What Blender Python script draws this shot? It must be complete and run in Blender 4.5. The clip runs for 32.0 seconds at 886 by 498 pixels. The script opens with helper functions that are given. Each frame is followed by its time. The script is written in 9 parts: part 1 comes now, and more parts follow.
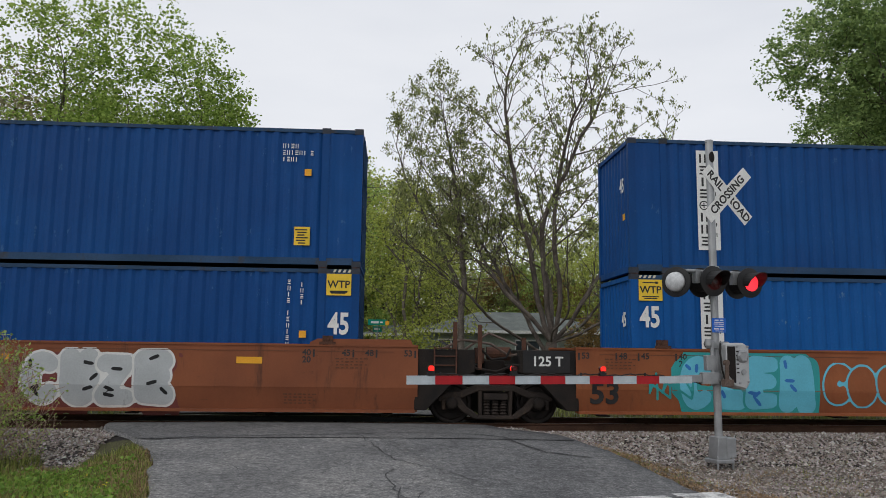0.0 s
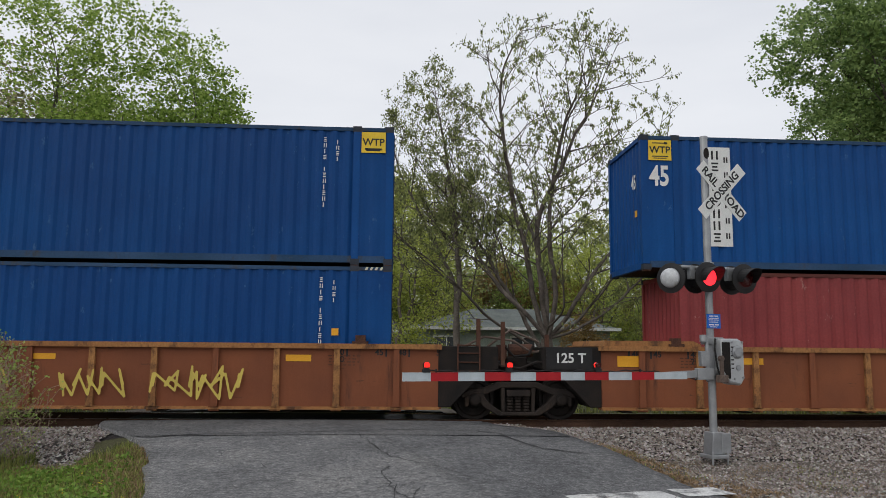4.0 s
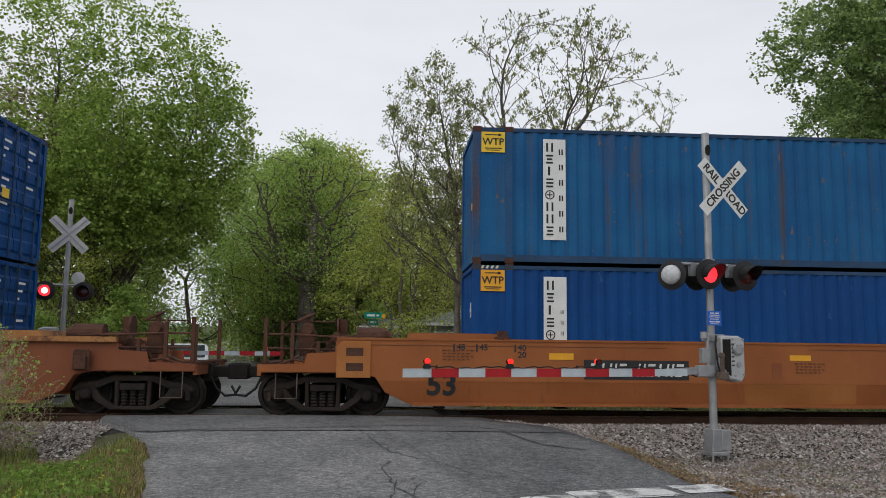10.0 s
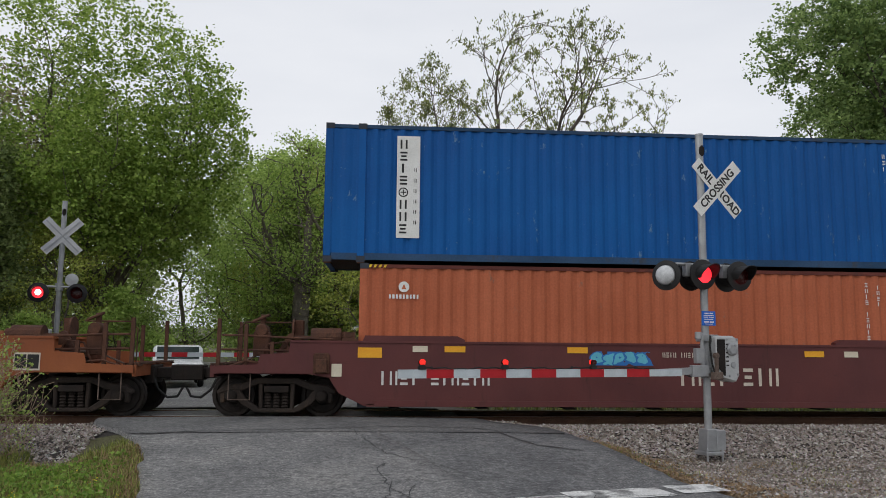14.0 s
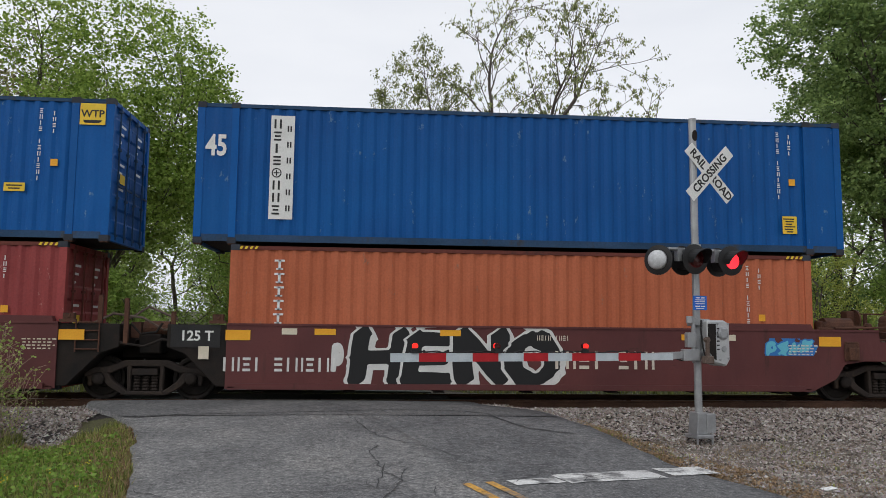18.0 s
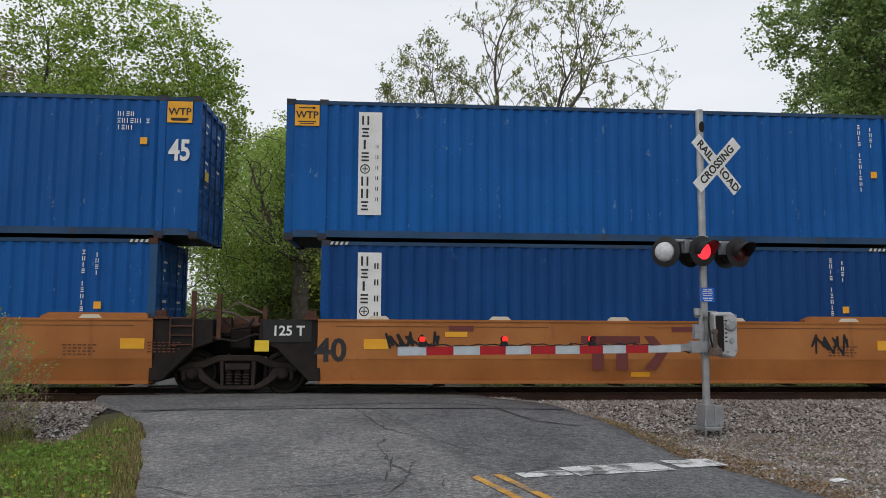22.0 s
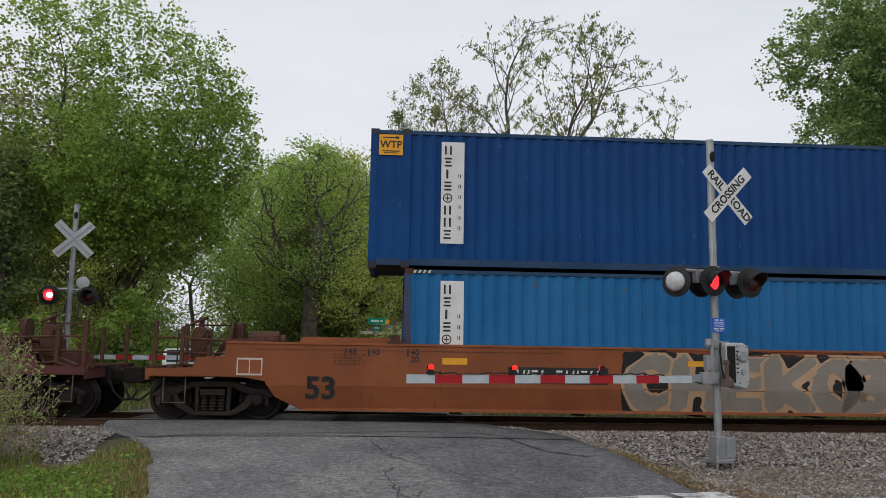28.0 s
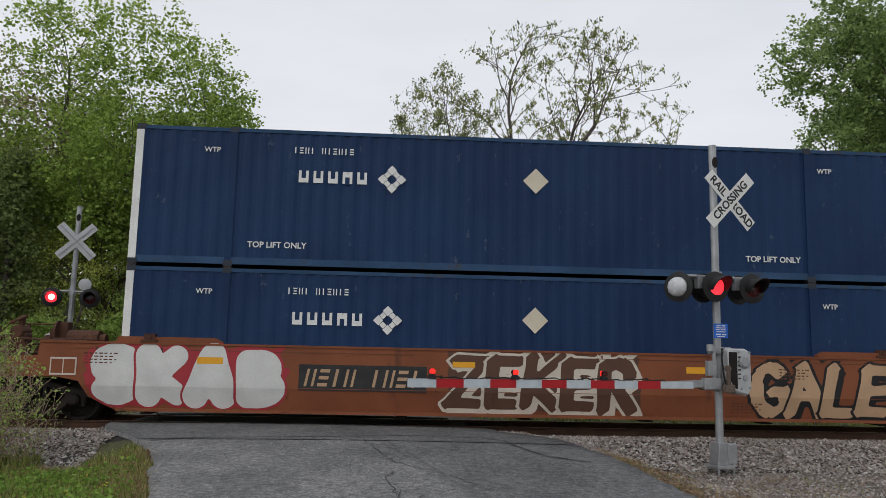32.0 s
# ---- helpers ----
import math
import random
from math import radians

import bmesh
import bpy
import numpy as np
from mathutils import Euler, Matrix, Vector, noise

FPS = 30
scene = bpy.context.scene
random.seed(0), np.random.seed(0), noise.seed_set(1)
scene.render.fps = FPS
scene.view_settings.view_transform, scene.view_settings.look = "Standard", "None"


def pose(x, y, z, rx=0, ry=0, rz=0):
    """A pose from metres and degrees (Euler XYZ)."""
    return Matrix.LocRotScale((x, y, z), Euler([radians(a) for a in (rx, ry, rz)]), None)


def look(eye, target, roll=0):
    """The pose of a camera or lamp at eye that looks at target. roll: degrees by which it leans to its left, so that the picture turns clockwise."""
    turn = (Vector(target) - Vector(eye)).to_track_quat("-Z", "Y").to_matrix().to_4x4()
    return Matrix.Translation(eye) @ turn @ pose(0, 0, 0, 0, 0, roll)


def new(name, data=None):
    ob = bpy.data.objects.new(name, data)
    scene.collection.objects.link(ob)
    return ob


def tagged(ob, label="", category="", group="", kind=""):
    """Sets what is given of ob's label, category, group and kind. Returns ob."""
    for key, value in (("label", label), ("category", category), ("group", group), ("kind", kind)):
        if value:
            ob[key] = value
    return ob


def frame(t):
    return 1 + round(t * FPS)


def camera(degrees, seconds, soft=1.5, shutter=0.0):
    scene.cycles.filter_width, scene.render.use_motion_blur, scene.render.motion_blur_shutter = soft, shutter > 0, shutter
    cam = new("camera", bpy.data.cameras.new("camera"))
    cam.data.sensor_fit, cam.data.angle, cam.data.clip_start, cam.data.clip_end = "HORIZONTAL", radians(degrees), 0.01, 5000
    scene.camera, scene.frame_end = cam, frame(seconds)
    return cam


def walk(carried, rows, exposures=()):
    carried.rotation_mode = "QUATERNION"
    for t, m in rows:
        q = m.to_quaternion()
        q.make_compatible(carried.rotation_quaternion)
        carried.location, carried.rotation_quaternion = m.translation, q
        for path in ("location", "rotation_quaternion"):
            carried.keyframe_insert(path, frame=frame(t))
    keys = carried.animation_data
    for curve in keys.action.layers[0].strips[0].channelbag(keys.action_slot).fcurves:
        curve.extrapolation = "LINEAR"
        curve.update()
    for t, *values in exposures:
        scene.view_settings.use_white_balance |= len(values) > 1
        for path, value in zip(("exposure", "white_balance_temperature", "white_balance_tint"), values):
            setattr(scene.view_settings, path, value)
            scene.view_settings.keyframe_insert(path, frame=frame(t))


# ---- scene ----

EYE = (0.0, 0.0, 1.476)
TRACK = 17.0          # distance of the track's centre line
EXPO = -0.05
cam = camera(59.62, 32.0, soft=0.5)


def view(yaw, pitch, roll):
    """A hand-held look from the fixed standpoint: degrees to the right, up, and leaning left."""
    y, p = radians(yaw), radians(pitch)
    way = Vector((math.sin(y) * math.cos(p), math.cos(y) * math.cos(p), math.sin(p)))
    return look(EYE, Vector(EYE) + way, roll)


walk(cam, [(t, view(a, b, c)) for t, a, b, c in (
    (0, 3.58, 7.47, 0.71), (0.5, 3.61, 7.43, 0.75), (1, 3.70, 7.39, 0.72), (1.5, 3.72, 7.38, 0.61), (2, 3.78, 7.43, 0.50),
    (2.5, 3.80, 7.38, 0.45), (3, 3.80, 7.20, 0.42), (3.5, 3.88, 7.25, 0.45), (5.5, 3.98, 7.18, 0.54), (6, 3.95, 7.25, 0.56),
    (6.5, 3.92, 7.25, 0.58), (7, 3.87, 7.23, 0.55), (7.5, 3.82, 7.29, 0.64), (8, 3.79, 7.29, 0.65), (8.5, 3.82, 7.23, 0.74),
    (9, 3.80, 7.13, 0.71), (9.5, 3.82, 7.05, 0.63), (10, 3.87, 6.96, 0.67), (10.5, 3.93, 6.95, 0.65), (11, 4.02, 6.94, 0.61),
    (11.5, 4.07, 6.90, 0.62), (12, 4.04, 6.90, 0.53), (12.5, 4.10, 6.93, 0.57), (13, 4.13, 7.00, 0.53), (13.5, 4.17, 7.01, 0.53),
    (14, 4.26, 7.03, 0.51), (14.5, 4.30, 7.07, 0.45), (16.5, 4.74, 6.76, 0.55), (17, 4.80, 6.47, 0.62), (17.5, 4.87, 6.16, 0.60),
    (18, 4.81, 5.85, 0.61), (18.5, 4.81, 5.56, 0.59), (19, 4.70, 5.31, 0.55), (19.5, 4.62, 5.18, 0.45), (20, 4.57, 5.21, 0.35),
    (20.5, 4.48, 5.24, 0.27), (21, 4.45, 5.31, 0.30), (21.5, 4.41, 5.31, 0.32), (22, 4.32, 5.36, 0.30), (22.5, 4.30, 5.61, 0.27),
    (23, 4.19, 5.87, 0.17), (23.5, 4.05, 6.19, 0.23), (24, 3.90, 6.38, 0.34), (24.5, 3.84, 6.64, 0.39), (25, 3.75, 6.94, 0.50),
    (25.5, 3.62, 7.09, 0.63), (27.5, 3.60, 7.31, 0.84), (28, 3.56, 7.39, 0.90), (28.5, 3.55, 7.51, 0.90), (29, 3.55, 7.66, 0.88),
    (29.5, 3.48, 7.74, 0.93), (30, 3.34, 7.71, 0.96), (30.5, 3.30, 7.71, 1.00), (31, 3.33, 7.68, 1.06), (31.5, 3.38, 7.71, 1.12),
    (32, 3.41, 7.69, 1.23))], exposures=((0.0, EXPO), (14.5, EXPO + 0.01), (17.0, EXPO + 0.09), (20.5, EXPO + 0.10), (22.5, EXPO + 0.05), (25.0, EXPO - 0.01), (32.0, EXPO - 0.04)))

# ---- light ----
world = bpy.data.worlds.new("world")
scene.world = world
world.use_nodes = True
wn, wl = world.node_tree.nodes, world.node_tree.links
wn.clear()
w_out, w_bg = wn.new("ShaderNodeOutputWorld"), wn.new("ShaderNodeBackground")
w_sky, w_mix, w_cloud, w_map = wn.new("ShaderNodeTexSky"), wn.new("ShaderNodeMix"), wn.new("ShaderNodeTexNoise"), wn.new("ShaderNodeMapping")
w_co, w_ramp = wn.new("ShaderNodeTexCoord"), wn.new("ShaderNodeValToRGB")
w_sky.sky_type, w_sky.sun_disc = "NISHITA", False
w_sky.sun_elevation, w_sky.sun_rotation = radians(40), radians(222)
w_mix.data_type = "RGBA"
w_mix.inputs["Factor"].default_value = 0.94
w_cloud.inputs["Scale"].default_value = 2.2
w_cloud.inputs["Detail"].default_value = 5
w_map.inputs["Scale"].default_value = (1, 1, 3.5)
w_ramp.color_ramp.elements[0].color = (7.85, 8.1, 8.7, 1)
w_ramp.color_ramp.elements[1].color = (9.2, 9.35, 9.75, 1)
w_ramp.color_ramp.elements[0].position, w_ramp.color_ramp.elements[1].position = 0.3, 0.7
wl.new(w_co.outputs["Generated"], w_map.inputs["Vector"])
wl.new(w_map.outputs["Vector"], w_cloud.inputs["Vector"])
wl.new(w_cloud.outputs["Fac"], w_ramp.inputs["Fac"])
wl.new(w_sky.outputs["Color"], w_mix.inputs["A"])
wl.new(w_ramp.outputs["Color"], w_mix.inputs["B"])
wl.new(w_mix.outputs["Result"], w_bg.inputs["Color"])
w_bg.inputs["Strength"].default_value = 0.1
wl.new(w_bg.outputs["Background"], w_out.inputs["Surface"])
sun = new("sun", bpy.data.lights.new("sun", "SUN"))
sun.data.energy, sun.data.angle, sun.data.color = 0.72, radians(50), (1.0, 0.97, 0.92)
sun.matrix_world = look((-30, -16, 36), (0, 17, 2))

# ---- materials ----
def surface(name, c1, c2, rough=0.6, metal=0.0, scale=2.0, fine=40.0, bump=0.15, streak=None, streak_at=0.62, tall=0.12, vary=0.0, grit=0.25, spec=0.3, chips=None, scuff=(1.0, 1.0, 0.45), swell=0.0):
    """A worn surface: two colours in soft patches, fine grain, and stains or runs in a third colour."""
    m = bpy.data.materials.new(name)
    m.use_nodes = True
    n, l = m.node_tree.nodes, m.node_tree.links
    bsdf = n["Principled BSDF"]
    co = n.new("ShaderNodeTexCoord")
    big, small = n.new("ShaderNodeTexNoise"), n.new("ShaderNodeTexNoise")
    big.inputs["Scale"].default_value, big.inputs["Detail"].default_value = scale, 6
    small.inputs["Scale"].default_value, small.inputs["Detail"].default_value = fine, 4
    for t in (big, small):
        l.new(co.outputs["Object"], t.inputs["Vector"])
    ramp = n.new("ShaderNodeValToRGB")
    ramp.color_ramp.elements[0].position, ramp.color_ramp.elements[1].position = 0.36, 0.66
    ramp.color_ramp.elements[0].color, ramp.color_ramp.elements[1].color = (*c1, 1), (*c2, 1)
    l.new(big.outputs["Fac"], ramp.inputs["Fac"])
    colour = ramp.outputs["Color"]
    if streak:
        runs, mp, edge, mx = n.new("ShaderNodeTexNoise"), n.new("ShaderNodeMapping"), n.new("ShaderNodeValToRGB"), n.new("ShaderNodeMix")
        mp.inputs["Scale"].default_value = (1.0, 1.0, tall)
        runs.inputs["Scale"].default_value, runs.inputs["Detail"].default_value, runs.inputs["Roughness"].default_value = 2.6, 8, 0.7
        edge.color_ramp.elements[0].position, edge.color_ramp.elements[1].position = streak_at, streak_at + 0.13
        l.new(co.outputs["Object"], mp.inputs["Vector"])
        l.new(mp.outputs["Vector"], runs.inputs["Vector"])
        l.new(runs.outputs["Fac"], edge.inputs["Fac"])
        mx.data_type = "RGBA"
        l.new(edge.outputs["Color"], mx.inputs["Factor"])
        l.new(colour, mx.inputs["A"])
        mx.inputs["B"].default_value = (*streak, 1)
        colour = mx.outputs["Result"]
    if chips:
        spots, cut, mc, dents = n.new("ShaderNodeTexNoise"), n.new("ShaderNodeValToRGB"), n.new("ShaderNodeMix"), n.new("ShaderNodeMapping")
        dents.inputs["Scale"].default_value = scuff
        spots.inputs["Scale"].default_value, spots.inputs["Detail"].default_value, spots.inputs["Roughness"].default_value = 5.5, 5, 0.75
        cut.color_ramp.elements[0].position, cut.color_ramp.elements[1].position = 0.645, 0.69
        l.new(co.outputs["Object"], dents.inputs["Vector"])
        l.new(dents.outputs["Vector"], spots.inputs["Vector"])
        l.new(spots.outputs["Fac"], cut.inputs["Fac"])
        mc.data_type = "RGBA"
        l.new(cut.outputs["Color"], mc.inputs["Factor"])
        l.new(colour, mc.inputs["A"])
        mc.inputs["B"].default_value = (*chips, 1)
        colour = mc.outputs["Result"]
    grain, lift = n.new("ShaderNodeMix"), n.new("ShaderNodeMapRange")
    grain.data_type, grain.blend_type = "RGBA", "MULTIPLY"
    grain.inputs["Factor"].default_value = 1.0
    lift.inputs["From Min"].default_value, lift.inputs["From Max"].default_value = 0.3, 0.7
    lift.inputs["To Min"].default_value, lift.inputs["To Max"].default_value = 1 - grit, 1 + grit
    l.new(small.outputs["Fac"], lift.inputs["Value"])
    l.new(colour, grain.inputs["A"])
    l.new(lift.outputs["Result"], grain.inputs["B"])
    colour = grain.outputs["Result"]
    if vary:
        info, hsv, span = n.new("ShaderNodeObjectInfo"), n.new("ShaderNodeHueSaturation"), n.new("ShaderNodeMapRange")
        span.inputs["To Min"].default_value, span.inputs["To Max"].default_value = 1 - vary, 1 + vary
        l.new(info.outputs["Random"], span.inputs["Value"])
        l.new(span.outputs["Result"], hsv.inputs["Value"])
        l.new(colour, hsv.inputs["Color"])
        colour = hsv.outputs["Color"]
    l.new(colour, bsdf.inputs["Base Color"])
    bsdf.inputs["Metallic"].default_value = metal
    bsdf.inputs["Specular IOR Level"].default_value = spec
    rr = n.new("ShaderNodeMapRange")
    rr.inputs["To Min"].default_value, rr.inputs["To Max"].default_value = max(0.05, rough - 0.12), min(1, rough + 0.12)
    l.new(big.outputs["Fac"], rr.inputs["Value"])
    l.new(rr.outputs["Result"], bsdf.inputs["Roughness"])
    if bump:
        b = n.new("ShaderNodeBump")
        b.inputs["Strength"].default_value, b.inputs["Distance"].default_value = bump, 0.02
        l.new(small.outputs["Fac"], b.inputs["Height"])
        l.new(b.outputs["Normal"], bsdf.inputs["Normal"])
        if swell:
            dent, db, dm = n.new("ShaderNodeTexNoise"), n.new("ShaderNodeBump"), n.new("ShaderNodeMapping")
            dm.inputs["Scale"].default_value = (1.6, 1.6, 0.7)
            dent.inputs["Scale"].default_value, dent.inputs["Detail"].default_value = 1.3, 3
            db.inputs["Strength"].default_value, db.inputs["Distance"].default_value = swell, 0.12
            l.new(co.outputs["Object"], dm.inputs["Vector"])
            l.new(dm.outputs["Vector"], dent.inputs["Vector"])
            l.new(dent.outputs["Fac"], db.inputs["Height"])
            l.new(db.outputs["Normal"], b.inputs["Normal"])
    return m


def glow(name, colour, power):
    m = bpy.data.materials.new(name)
    m.use_nodes = True
    b = m.node_tree.nodes["Principled BSDF"]
    b.inputs["Base Color"].default_value = (*colour, 1)
    b.inputs["Emission Color"].default_value = (*colour, 1)
    b.inputs["Emission Strength"].default_value = power
    return m


def foliage(name, dark, light, through_light=0.25):
    """Leaves that differ one by one and let some light through."""
    m = bpy.data.materials.new(name)
    m.use_nodes = True
    n, l = m.node_tree.nodes, m.node_tree.links
    bsdf, geo, ramp = n["Principled BSDF"], n.new("ShaderNodeNewGeometry"), n.new("ShaderNodeValToRGB")
    ramp.color_ramp.elements[0].color, ramp.color_ramp.elements[1].color = (*dark, 1), (*light, 1)
    l.new(geo.outputs["Random Per Island"], ramp.inputs["Fac"])
    l.new(ramp.outputs["Color"], bsdf.inputs["Base Color"])
    bsdf.inputs["Roughness"].default_value = 0.6
    bsdf.inputs["Specular IOR Level"].default_value = 0.25
    back, mix, out = n.new("ShaderNodeBsdfTranslucent"), n.new("ShaderNodeMixShader"), n["Material Output"]
    l.new(ramp.outputs["Color"], back.inputs["Color"])
    mix.inputs["Fac"].default_value = through_light
    l.new(bsdf.outputs["BSDF"], mix.inputs[1])
    l.new(back.outputs["BSDF"], mix.inputs[2])
    l.new(mix.outputs["Shader"], out.inputs["Surface"])
    return m


def asphalt(name, dark, light, speck, worn):
    """Old road: binder and exposed stone at two sizes, pale wear in drifts, dark stains."""
    m = bpy.data.materials.new(name)
    m.use_nodes = True
    n, l = m.node_tree.nodes, m.node_tree.links
    bsdf, co = n["Principled BSDF"], n.new("ShaderNodeTexCoord")

    def noise_of(scale, detail, rough):
        t = n.new("ShaderNodeTexNoise")
        t.inputs["Scale"].default_value, t.inputs["Detail"].default_value, t.inputs["Roughness"].default_value = scale, detail, rough
        l.new(co.outputs["Object"], t.inputs["Vector"])
        return t.outputs["Fac"]

    def ramp_of(fac, stops):
        r = n.new("ShaderNodeValToRGB")
        while len(r.color_ramp.elements) < len(stops):
            r.color_ramp.elements.new(0.5)
        for e, (p, c) in zip(r.color_ramp.elements, stops):
            e.position, e.color = p, (*c, 1)
        l.new(fac, r.inputs["Fac"])
        return r.outputs["Color"]

    def blend(a, b, fac, how="MIX"):
        x = n.new("ShaderNodeMix")
        x.data_type, x.blend_type = "RGBA", how
        l.new(a, x.inputs["A"])
        l.new(b, x.inputs["B"])
        if isinstance(fac, float):
            x.inputs["Factor"].default_value = fac
        else:
            l.new(fac, x.inputs["Factor"])
        return x.outputs["Result"]

    grain = noise_of(38, 3, 0.7)
    stone = ramp_of(grain, [(0.34, dark), (0.5, tuple((a + b) / 2 for a, b in zip(dark, light))), (0.62, light), (0.72, speck)])
    drift = ramp_of(noise_of(0.7, 8, 0.62), [(0.35, (0.78, 0.78, 0.79)), (0.5, (1, 1, 1)), (0.68, worn)])
    colour = blend(stone, drift, 1.0, "MULTIPLY")
    mottle = ramp_of(noise_of(11, 5, 0.75), [(0.36, (0.62, 0.62, 0.62)), (0.5, (1, 1, 1)), (0.64, (1.4, 1.39, 1.37))])
    colour = blend(colour, mottle, 1.0, "MULTIPLY")
    l.new(colour, bsdf.inputs["Base Color"])
    bsdf.inputs["Roughness"].default_value = 0.92
    bsdf.inputs["Specular IOR Level"].default_value = 0.25
    b = n.new("ShaderNodeBump")
    b.inputs["Strength"].default_value, b.inputs["Distance"].default_value = 0.6, 0.015
    l.new(grain, b.inputs["Height"])
    l.new(b.outputs["Normal"], bsdf.inputs["Normal"])
    return m


